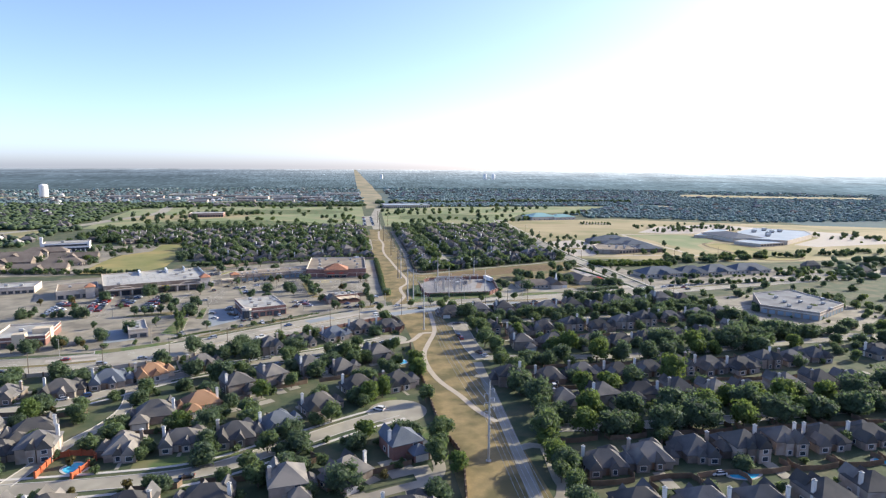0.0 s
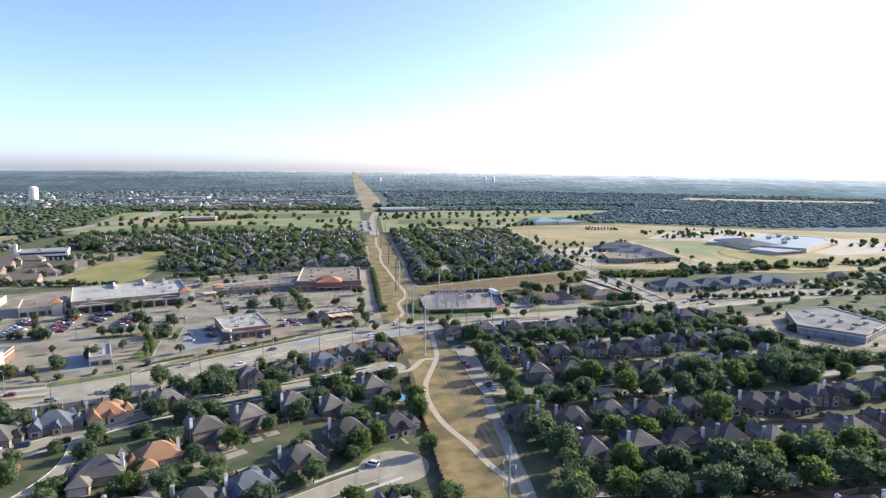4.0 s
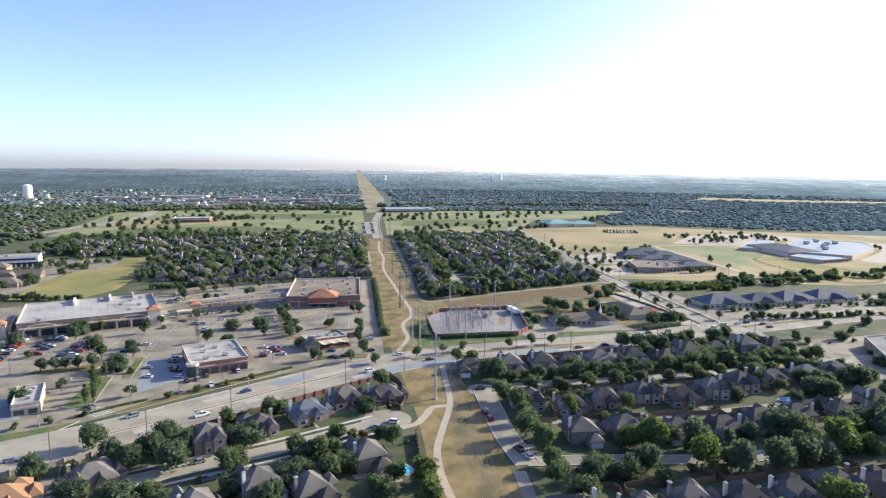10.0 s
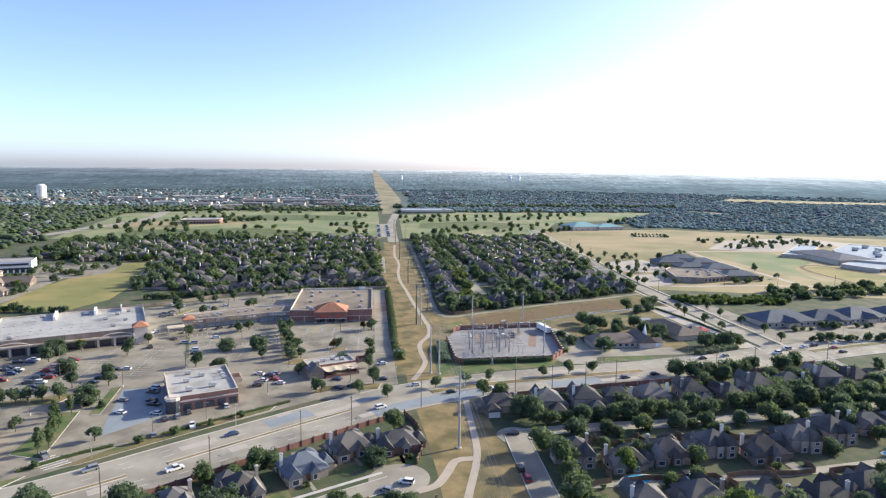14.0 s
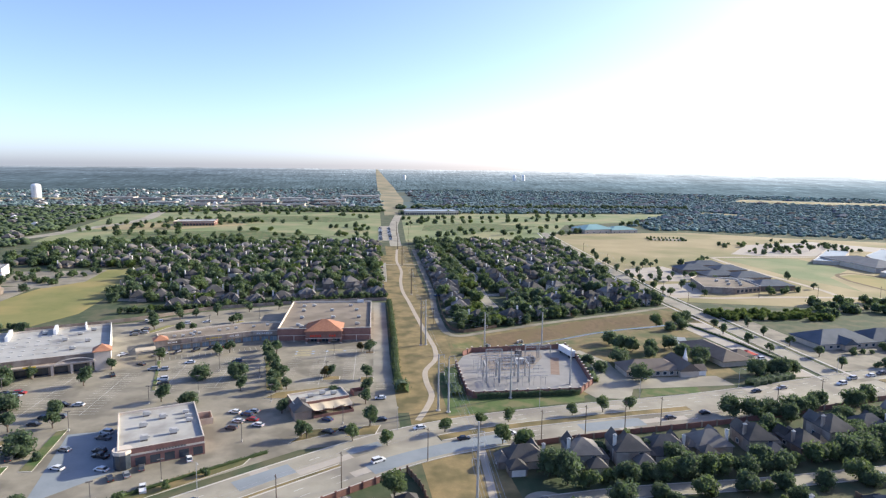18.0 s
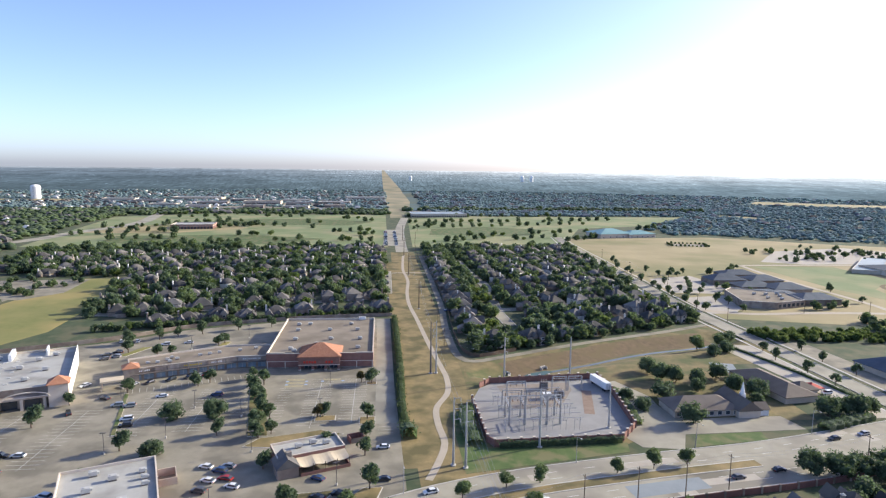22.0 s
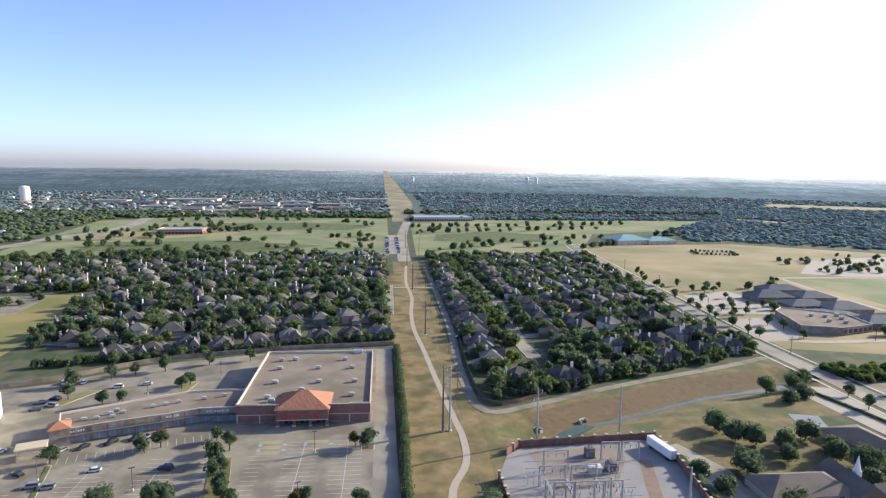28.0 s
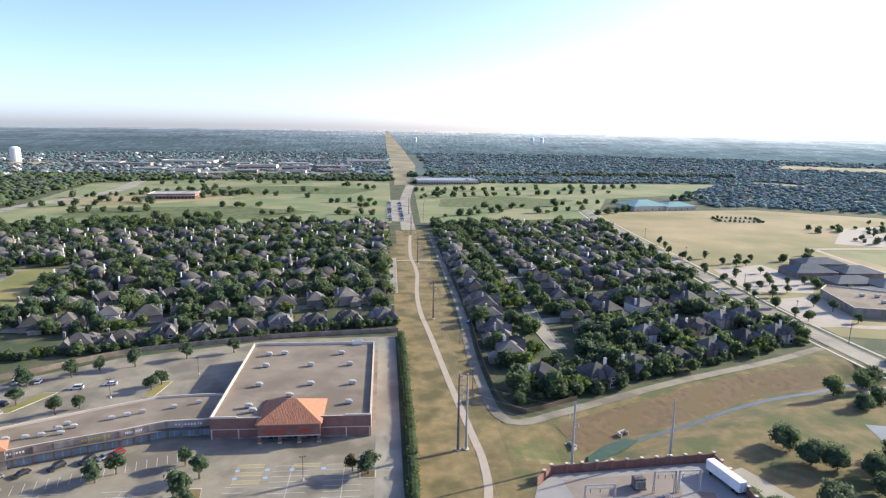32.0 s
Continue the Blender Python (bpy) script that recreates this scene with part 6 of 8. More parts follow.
shop = pad("pad_shop", "square brick pad shop with white flat roof and rounded glass corner", "shop", -68, 387, 21, 25.5, 33, 6.2, "red_brick", "white_roof",
           ((0.35, 0.85, 1.0), (0.3, 0.55, 1.0), (0.55, 0.7, 1.0), (0.85, 0.75, 0.8), (0.87, 0.62, 0.8), (0.87, 0.5, 0.8), (0.3, 0.2, 1.1), (0.65, 0.25, 1.1)))
cb = bmesh.new()
tube(cb, (1.4, 1.4, 0), (1.4, 1.4, 5.0), 2.7, n=10)
cg = part("corner_glazing", cb, M["glass"], shop, "faceted glass corner")
part("corner_cap", tube(bmesh.new(), (1.4, 1.4, 5.0), (1.4, 1.4, 6.1), 2.95, n=10), M["band"], cg)
for i in range(10):
    part("sign_bar", boxes((11 + i * 0.9, 11.6 + i * 0.9, -0.25, -0.12, 4.2, 4.8)), M["dark_steel"], shop)
part("dumpster_wall", boxes((25.8, 31, 24, 24.3, 0, 2.4), (30.7, 31, 24.3, 31, 0, 2.4), (25.8, 31, 31, 31.3, 0, 2.4)), M["pale_brick"], shop)
rest = base("restaurant", -14, 420.5, 0, 21)
tagged(rest, "brick restaurant with canvas-draped patio, white roof and small gable", "restaurant")
flat_block(rest, [(-3, 6), (19, 6), (19, 17), (-3, 17)], 4.8, M["red_brick"], M["white_roof"], 0.6)
gb = bmesh.new()
gable_wall(gb, -4, 2.5, 1, 7, 0, 3.6, 2.6, "y")
part("gabled_wing", gb, M["brick"], rest)
r = bmesh.new()
hip(r, -4, 2.5, 1, 8.5, 3.6, 2.9, 0.4, "y")
part("gable_roof", r, M["shingle"], rest)
part("patio_wall", boxes((3, 19, 0.4, 0.7, 0, 1.1), (18.7, 19, 0.7, 6, 0, 1.1)), M["red_brick"], rest)
v, f = [], []
for i in range(17):
    for j in range(5):
        v.append((2.8 + i, 0.4 + j * 1.4, 3.9 - 0.55 * abs(math.sin(i * math.pi / 5.3)) * (1 - j / 6) - 0.12 * (4 - j)))
for i in range(16):
    for j in range(4):
        f.append((i * 5 + j, i * 5 + 5 + j, i * 5 + 6 + j, i * 5 + 1 + j))
pmesh("patio_canopy", v, f, M["canvas"], rest, "scalloped cream canvas patio cover")
for i in range(5):
    part("post", boxes((3 + i * 3.9, 3.15 + i * 3.9, 0.45, 0.6, 0, 3.6)), M["pole_wood"], rest)
for k in range(3):
    part("window", boxes((3 + k * 5, 6 + k * 5, 5.9, 6.02, 0.9, 2.4)), M["glass"], rest)
part("cupola", boxes((-0.5, 1.1, 4, 5.6, 5.2, 7.0)), M["brick"], rest)
for x, y in ((5, 12), (10, 13), (14, 11)):
    rooftop_unit(rest, x, y, 4.2, 0.9)
pad("fast_food", "small pale fast-food shop with flat roof and parapet", "restaurant", -123, 348, 21, 9.5, 23, 4.8, "pale_brick", "white_roof", ((0.5, 0.3, 0.8), (0.5, 0.6, 0.9), (0.6, 0.8, 0.7)))
br = pad("corner_shop", "brick shop with white roof and tall pale entrance gables", "shop", -186, 336, 10, 25, 30, 5.5, "red_brick", "white_roof", ((0.4, 0.5, 1), (0.7, 0.6, 1)))
part("entrance_tower", boxes((17, 25.4, 8, 14, 0, 7.4), (10, 16, -0.6, 4, 0, 7.0)), M["canvas"], br)
pad("bank", "low pale office with flat roof", "office", -268, 478, 12, 34, 22, 5.0, "pale_brick", "white_roof", ((0.4, 0.5, 1), (0.7, 0.4, 1)))
pad("long_shop", "long low shop with white roof", "shop", -300, 440, 12, 46, 22, 5.0, "brick", "white_roof", ((0.3, 0.5, 1), (0.6, 0.5, 1), (0.8, 0.4, 1)))
off = pad("office_block", "white office block with band windows and lift tower", "office", -330, 705, 18, 44, 26, 10, "white", "white_roof", ((0.4, 0.5, 1.3),))
part("lift_tower", boxes((-2.5, 0, 4, 8, 0, 17)), M["white"], off)
part("band_window", boxes((2, 42, -0.13, -0.09, 6.8, 8.6), (2, 42, -0.13, -0.09, 3.0, 4.6)), M["glass"], off)


def gabled(name, label, cat, x, y, rz, w, d, h, rise, wall, roof, hipped=False, axis="x", nw=5):
    ob = base(name, x, y, 0, rz)
    tagged(ob, label, cat)
    b = bmesh.new()
    if hipped:
        box(b, 0, w, 0, d, 0, h)
    else:
        gable_wall(b, 0, w, 0, d, 0, h, rise, axis)
    part("wall", b, M[wall], ob)
    r = bmesh.new()
    hip(r, 0, w, 0, d, h, rise, 0.6, None if hipped else axis)
    part("roof", r, M[roof], ob)
    for i in range(nw):
        window(ob, w * (i + 0.5) / nw, 0, 0.8, min(1.8, w / nw * 0.5), 1.5, "f")
    return ob


# church with a small white spire
ch = gabled("church", "low brick church with grey-brown hipped roofs and a small white spire", "church", 127, 457.5, 1, 27, 13.5, 2.9, 3.6, "pale_brick", "brown_shingle", True, nw=8)
b = bmesh.new()
gable_wall(b, 25, 34, -2.5, 15, 0, 3.2, 3.4, "y")
part("nave_wall", b, M["pale_brick"], ch)
r = bmesh.new()
hip(r, 25, 34, -2.5, 15, 3.2, 3.6, 0.6, "y")
part("nave_roof", r, M["brown_shingle"], ch)
s = boxes((30.9, 32.7, 5.6, 7.4, 4, 6.8))
sp = part("spire", tube(s, (31.8, 6.5, 6.8), (31.8, 6.5, 11.5), 1.0, 0.05, 8), M["white"], ch, "slim white church spire")
gb = bmesh.new()
gable_wall(gb, 34, 38.5, -1, 5, 0, 2.7, 2.0, "x")
part("porch", gb, M["white"], ch)
r = bmesh.new()
hip(r, 34, 38.5, -1, 5, 2.7, 2.1, 0.4, "x")
part("porch_roof", r, M["brown_shingle"], ch)

dc = gabled("daycare", "long low brick building with brown-grey hipped roof", "building", 196, 470, 97, 35, 16, 2.9, 3.2, "pale_brick", "brown_shingle", True, nw=9)
r = bmesh.new()
hip(r, 6, 15, -6, 4, 2.9, 2.4, 0.5)
part("wing_roof", r, M["brown_shingle"], dc)
part("wing_wall", boxes((6.2, 14.8, -5.8, 0.4, 0, 2.9)), M["pale_brick"], dc)
pv = base("pavilion", 198, 477, 0, 7)
tagged(pv, "small open pavilion with red hipped roof", "pavilion")
r = bmesh.new()
hip(r, 0, 6, 0, 6.5, 3.0, 1.5, 0.5)
part("roof", r, M["sign_red"], pv)
for x in (0.2, 5.6):
    for y in (0.2, 6.1):
        part("post", boxes((x, x + 0.25, y, y + 0.25, 0, 2.8)), M["white"], pv)
setting(slab("play_court", [(173, 508), (183, 506), (188, 520), (177, 523)], 0.12, M["blue_paving"], 0.06), "pale blue-grey play court behind the daycare", "ground")
ap_g = "low offices with slate roofs"
for x, y, rz, w, d in ((249, 491, 5, 36, 22), (283, 495, -2, 26, 18), (310, 497, 8, 30, 20), (340, 501, 4, 36, 19)):
    ob = gabled("low_office", "low office with big slate-blue hipped roof", "office", x, y, rz, w, d, 3.2, 5.2, "pale_brick", "slate", True, nw=8)
    ob["group"] = ap_g
    r = bmesh.new()
    hip(r, w * 0.35, w * 0.35 + 8, -3, 7, 3.2, 3.0, 0.4, "y")
    part("porch_roof", r, M["slate"], ob)
    gb = bmesh.new()
    gable_wall(gb, w * 0.35 + 0.5, w * 0.35 + 7.5, -2.6, 2, 0, 3.2, 2.6, "y")
    part("porch", gb, M["pale_brick"], ob)
sc = base("school", 0, 0)
tagged(sc, "brown brick school of joined blocks, flat and dark-hipped roofs", "school")
flat_block(sc, [(267, 641), (289, 634), (314, 641), (318, 668), (287, 690), (277, 681)], 5.0, M["brick"], M["gravel_roof"], 0.6)
for x0, x1, y0, y1, h, up in ((315, 346, 645, 664, 4.2, 3.6), (321, 352, 684, 706, 4.0, 3.8), (300, 332, 696, 716, 3.8, 3.2), (326, 354, 722, 742, 4.0, 3.6), (292, 322, 724, 744, 4.2, 4.2), (318, 350, 752, 770, 3.8, 3.4), (300, 330, 668, 690, 3.4, 0.8)):
    part("wing_wall", boxes((x0, x1, y0, y1, 0, h)), M["brick"], sc)
    r = bmesh.new()
    hip(r, x0, x1, y0, y1, h, up, 0.6)
    part("wing_roof", r, M["slate"], sc)
for x, y in ((292, 650), (300, 646), (305, 656), (290, 664), (298, 662), (308, 664)):
    rooftop_unit(sc, x, y, 4.5, 1.0)
for i in range(6):
    wall_panel("window_band", sc, (289, 634), (314, 641), (i + 0.2) / 6, (i + 0.8) / 6, 1.2, 3.4, M["glass"])
ar = base("arena", 0, 0)
tagged(ar, "large low arena with pale blue metal roofs", "arena")
for pts, h in (([(500, 724), (536, 690), (622, 754), (648, 800), (600, 848), (540, 800)], 5.5), ([(474, 706), (488, 674), (526, 684), (520, 714), (496, 720)], 3.8), ([(462, 778), (484, 768), (556, 842), (540, 858)], 3.8)):
    flat_block(ar, pts, h, M["pale_brick"], M["metal_roof"], 0.3)
part("hall_wall", boxes((484, 530, 722, 796, 0, 5.0)), M["pale_brick"], ar)
r = bmesh.new()
hip(r, 484, 530, 722, 796, 5.0, 4.5, 0.8)
part("hall_roof", r, M["blue_shingle"], ar)
for x, y in ((560, 760), (580, 780), (600, 790), (560, 790), (590, 810), (545, 740)):
    rooftop_unit(ar, x, y, 5.2, 2.4)
for i in range(8):
    wall_panel("window_band", ar, (488, 674), (526, 684), (i + 0.1) / 8, (i + 0.9) / 8, 1, 3, M["glass"])
for k, (x, y, rz, w) in enumerate(((-345, 570, 8, 40), (-296, 576, 8, 42), (-340, 604, 8, 44), (-290, 610, 8, 36), (-346, 640, 8, 40), (-298, 648, 8, 42), (-336, 676, 8, 40))):
    ob = gabled("lodge", "long lodge with brown shingle gabled roof", "lodge", x, y, rz, w, 13, 3.2 if k % 2 else 5.4, 4.2, "brick", "brown_shingle", k % 3 == 0, nw=7)
    ob["group"] = "lodges west of the pasture"
    gb = bmesh.new()
    gable_wall(gb, w * 0.4, w * 0.4 + 8, -4, 6, 0, 3.2 if k % 2 else 5.4, 3.2, "y")
    part("porch", gb, M["pale_brick"], ob)
    r = bmesh.new()
    hip(r, w * 0.4, w * 0.4 + 8, -4, 7, 3.2 if k % 2 else 5.4, 3.4, 0.4, "y")
    part("porch_roof", r, M["brown_shingle"], ob)
ca = tagged(base("pickup_canopy", -104.5, 503, 0.06, 21.5), "tan drive-through canopy on square posts", "canopy")
part("roof", boxes((-1, 8, -3, 3, 3.6, 4.3)), M["canvas"], ca)
for x in (-0.6, 7.3):
    for y in (-2.6, 2.3):
        part("post", boxes((x, x + 0.4, y, y + 0.4, 0, 3.6)), M["pale_brick"], ca)
for x, y, rz in ((4.5, 446.5, 21), (-2.5, 352, 21)):
    if y > 400:
        du = tagged(base("dumpster_enclosure", x, y, 0.06, rz), "red brick enclosure round a bin", "enclosure")
        for k, q in enumerate(((-2.6, 2.6, 1.8, 2.1, 0, 2), (-2.6, -2.3, -2, 1.8, 0, 2), (2.3, 2.6, -2, 1.8, 0, 2))):
            part("wall", boxes(q), M["red_brick"], du)
        part("gate", boxes((-2.2, 2.2, -2.05, -1.95, 0.1, 1.8)), M["dark_steel"], du)
te = gabled("teal_hall", "wide hall with teal metal hipped roofs", "hall", 318, 1066, 12, 52, 40, 6, 6, "pale_brick", "teal_roof", True)
te2 = gabled("teal_hall", "wide hall with teal metal hipped roofs", "hall", 362, 1072, 12, 44, 30, 5, 4.5, "pale_brick", "teal_roof", True)
pad("warehouse", "long low warehouse with pale flat roof", "warehouse", 70, 1418, 3, 108, 60, 7, "pale_brick", "metal_roof", ())
pad("club_house", "low club house with white roof", "building", -300, 1180, 6, 60, 40, 7, "red_brick", "white_roof", ())
pz = tagged(base("shop_plaza", 0, 0), "broad brick shop block with pale flat roof behind the estate", "shop")
PZ = [(264, 362), (286, 336), (322, 358), (320, 404), (284, 398)]
flat_block(pz, PZ, 5.5, M["brick"], M["plaza_roof"], 0.6)
for p, q, n in ((PZ[0], PZ[1], 7), (PZ[1], PZ[2], 8)):
    for i in range(n):
        wall_panel("shop_window", pz, p, q, (i + 0.15) / n, (i + 0.85) / n, 0.4, 3.0, M["shopglass"], 0.05)
    wall_panel("trim_band", pz, p, q, 0, 1, 3.6, 4.2, M["band"])
for x, y in ((280, 356), (290, 350), (300, 344), (296, 366), (308, 360), (306, 380), (290, 382), (318, 372), (286, 368)):
    rooftop_unit(pz, x, y, 4.9, 1.0)
for x, y, w, d, m in ((-560, 1985, 130, 50, "canvas"), (-430, 1760, 70, 36, "brick"), (-330, 1800, 90, 40, "pale_brick"), (-220, 1760, 60, 34, "brick"), (-150, 1830, 80, 40, "brick"), (-420, 1640, 50, 26, "pale_brick"), (-300, 1660, 44, 24, "brick"),
                      (-210, 1650, 56, 26, "pale_brick"), (-120, 1690, 48, 30, "brick"), (-520, 1700, 60, 30, "pale_brick"), (-600, 1820, 70, 36, "brick"), (-250, 1900, 70, 40, "pale_brick"), (-380, 1900, 60, 36, "brick"), (-90, 2050, 110, 46, "pale_brick"), (-700, 1880, 80, 36, "pale_brick")):
    ob = pad("far_store", "distant retail block with pale flat roof", "store", x, y, 5 + rnd.uniform(-6, 6), w, d, rnd.uniform(6, 9), m, rnd.choice(("white_roof", "plaza_roof", "gravel_roof")), ())
    ob["group"] = "distant retail blocks"


def water_tower(x, y, h, r):
    ob = base("water_tower", x, y, swell(x, y))
    tagged(ob, "white standpipe water tower with domed top", "water tower")
    b = bmesh.new()
    tube(b, (0, 0, 0), (0, 0, h * 0.25), r, n=24)
    tube(b, (0, 0, h * 0.25), (0, 0, h * 0.85), r, n=24)
    for i in range(4):
        a, c = i * math.pi / 8, (i + 1) * math.pi / 8
        tube(b, (0, 0, h * 0.85 + h * 0.15 * math.sin(a)), (0, 0, h * 0.85 + h * 0.15 * math.sin(c)), r * math.cos(a), max(0.2, r * math.cos(c)), 24)
    part("tank", b, M["white"], ob)
    part("ladder", boxes((-0.3, 0.3, -r - 0.3, -r, 0, h * 0.85)), M["steel"], ob)


water_tower(-915, 1990, 38, 12)
water_tower(690, 3180, 30, 9)
water_tower(735, 3180, 30, 9)
water_tower(150, 3250, 24, 7)

# ---- substation ----
wall_g = "brick wall of the substation"
SUBW = [(50.5, 479), (50.5, 442), (52.5, 438.2), (99, 439.6), (107.8, 450), (112.4, 486), (112.4, 504), (61.5, 500.6), (56, 495)]
sw = tagged(base("substation_wall", 0, 0), "red brick screen wall with capped piers round the substation", "wall")
b = bmesh.new()
for p, q in zip(SUBW, SUBW[1:]):
    d = np.subtract(q, p) / math.dist(p, q)
    n = np.array((-d[1], d[0])) * 0.15
    prism(b, [tuple(np.array(p) - n), tuple(np.array(q) - n), tuple(np.array(q) + n), tuple(np.array(p) + n)], 0, 2.6)
bmesh.ops.recalc_face_normals(b, faces=b.faces)
part("wall_panel", b, M["red_brick"], sw)
for p, q in zip(SUBW, SUBW[1:]):
    n = max(1, round(math.dist(p, q) / 4.6))
    for i in range(n):
        x, y = along(p, q, i / n)
        k = part("pier", boxes((x - .35, x + .35, y - .35, y + .35, 0, 2.95)), M["red_brick"], sw)
        part("pier_cap", boxes((x - .45, x + .45, y - .45, y + .45, 2.95, 3.2)), M["band"], k)


def lattice_gantry(x, y, w, h, rz):
    """A steel bus gantry: two posts, a beam with cross bracing and hanging insulators."""
    ob = tagged(base("bus_gantry", x, y, 0.13, rz), "galvanised steel bus gantry with insulators", "gantry", "steel gantries of the substation")
    for s in (-w / 2, w / 2):
        part("post", tube(tube(bmesh.new(), (s - .3, 0, 0), (s - .1, 0, h), 0.15, n=5), (s + .3, 0, 0), (s + .1, 0, h), 0.15, n=5), M["steel"], ob)
    b = tube(bmesh.new(), (-w / 2, 0, h), (w / 2, 0, h), 0.2, n=5)
    tube(b, (-w / 2, 0, h - 1), (w / 2, 0, h - 1), 0.1, n=5)
    k = int(w / 1.2)
    for i in range(k):
        tube(b, (-w / 2 + w * i / k, 0, h - (i % 2)), (-w / 2 + w * (i + 1) / k, 0, h - ((i + 1) % 2)), 0.05, n=4)
    part("beam", b, M["steel"], ob)
    for i in range(3):
        xx = -w / 2 + w * (i + 0.5) / 3
        b = bmesh.new()
        for j in range(4):
            tube(b, (xx, 0, h - 1.3 - j * 0.22), (xx, 0, h - 1.38 - j * 0.22), 0.16, n=7)
        part("insulator", tube(b, (xx, 0, h - 2.2), (xx, 0, h - 1.0), 0.04, n=5), M["door"], ob)


for x, y, w, h, rz in ((64, 455, 6, 11.5, 0), (64, 463, 6, 8, 0), (78, 455, 5, 11.5, 0), (78, 463, 5, 8, 0), (71, 455, 8.5, 11.5, 0), (61, 459, 8, 8, 90), (67, 459, 8, 8, 90), (75.5, 459, 8, 8, 90), (80.5, 459, 8, 8, 90), (66, 474, 8, 6.5, 0), (76, 474, 8, 6.5, 0), (90, 489, 6, 6.5, 0), (97, 489, 6, 6.5, 0), (70, 484, 8, 6.5, 0)):
    lattice_gantry(x, y, w, h, rz)


def transformer(x, y, rz):
    ob = tagged(base("transformer", x, y, 0.13, rz), "grey power transformer with cooling fins and bushings", "transformer")
    part("tank", boxes((-1.6, 1.6, -1.1, 1.1, 0.3, 3.2), (-1.9, 1.9, -1.4, 1.4, 0, 0.3)), M["dark_steel"], ob)
    for s in (-1, 1):
        for i in range(6):
            part("cooling_fin", boxes((-1.4 + i * 0.5, -1.2 + i * 0.5, s * 1.1 if s > 0 else -1.9, 1.9 if s > 0 else -1.1, 0.6, 2.8)), M["steel"], ob)
    for i in range(3):
        part("bushing", tube(bmesh.new(), (-1 + i, 0, 3.2), (-1 + i, 0, 4.6), 0.14, 0.07, 7), M["band"], ob)


setting(slab("gravel_bed", [(66, 470), (86, 472), (96, 490), (97, 499), (64, 497)], 0.155, M["bed"], 0.02), "brown gravel bed under the switchgear", "ground")
transformer(84, 492, 0)
for x, y, rz, lab in ((74, 520, -60, "upper"), (93, 527.5, 30, "side"), (80, 508.5, 25, "lower")):
    cv = tagged(base("culvert_headwall", x, y, -2.6, rz), "weathered concrete culvert headwall with pipe mouth in the ditch", "culvert", "culverts of the ditch")
    cv.scale = (0.5, 0.5, 0.55)
    part("wall", boxes((-3.4, 3.4, -0.25, 0.25, -0.8, 2.0)), M["kerb"], cv)
    for s in (-1, 1):
        part("wing", boxes((s * 3.4 - 0.2, s * 3.4 + 0.2, -3.2, 0.2, -0.8, 1.3)), M["kerb"], cv)
    part("pipe_mouth", tube(bmesh.new(), (0, -0.34, 0.5), (0, -0.2, 0.5), 0.75, n=16), M["dark_steel"], cv)
transformer(88, 482, 90)
sh = tagged(base("control_shed", 82, 481, 0.13), "small pale switchgear cabinet on gravel", "cabinet")
part("body", boxes((-2, 2, -1.2, 1.2, 0, 2.3)), M["unit"], sh)
part("lid", boxes((-2.15, 2.15, -1.35, 1.35, 2.3, 2.45)), M["white"], sh)
# rows of buswork on low posts
for i in range(6):
    for j in range(3):
        ob = tagged(base("switch_stand", 59.5 + i * 5.2, 450 + j * 12.5, 0.13), "steel switch stand with three insulators", "switch", "switch stands of the substation")
        part("frame", tube(tube(tube(bmesh.new(), (-1, 0, 0), (-1, 0, 3.6), 0.08, n=5), (1, 0, 0), (1, 0, 3.6), 0.08, n=5), (-1.4, 0, 3.6), (1.4, 0, 3.6), 0.09, n=5), M["steel"], ob)
        for k in (-1.2, 0, 1.2):
            part("insulator", tube(bmesh.new(), (k, 0, 3.6), (k, 0, 4.6), 0.13, 0.08, 6), M["unit"], ob)
bus = bmesh.new()
for j in range(8):
    tube(bus, (58, 450 + j * 4.4, 4.75), (88, 450 + j * 4.4, 4.75), 0.1, n=4)
ob = tagged(part("busbar", bus, M["wire"]), "aluminium busbars resting on the switch stands", "busbar", kind="stuff")

tr = tagged(base("trailer", 109.6, 492.5, 0.13, 12), "long white box trailer parked inside the wall", "trailer")
part("box", boxes((-1.3, 1.3, -6.5, 6.5, 1.1, 4.0)), M["white"], tr)
part("chassis", boxes((-1.0, 1.0, -6.3, 6.2, 0.8, 1.1)), M["dark_steel"], tr)
for x in (-1.05, 1.05):
    for y in (-5.4, -4.2, 4.6):
        part("wheel", tube(bmesh.new(), (x - .2, y, 0.5), (x + .2, y, 0.5), 0.5, n=12), M["tyre"], tr)
part("door_bar", boxes((-0.6, -0.5, -6.58, -6.5, 1.3, 3.8), (0.5, 0.6, -6.58, -6.5, 1.3, 3.8)), M["steel"], tr)

# ---- poles and wires ----
ANCHORS = {}


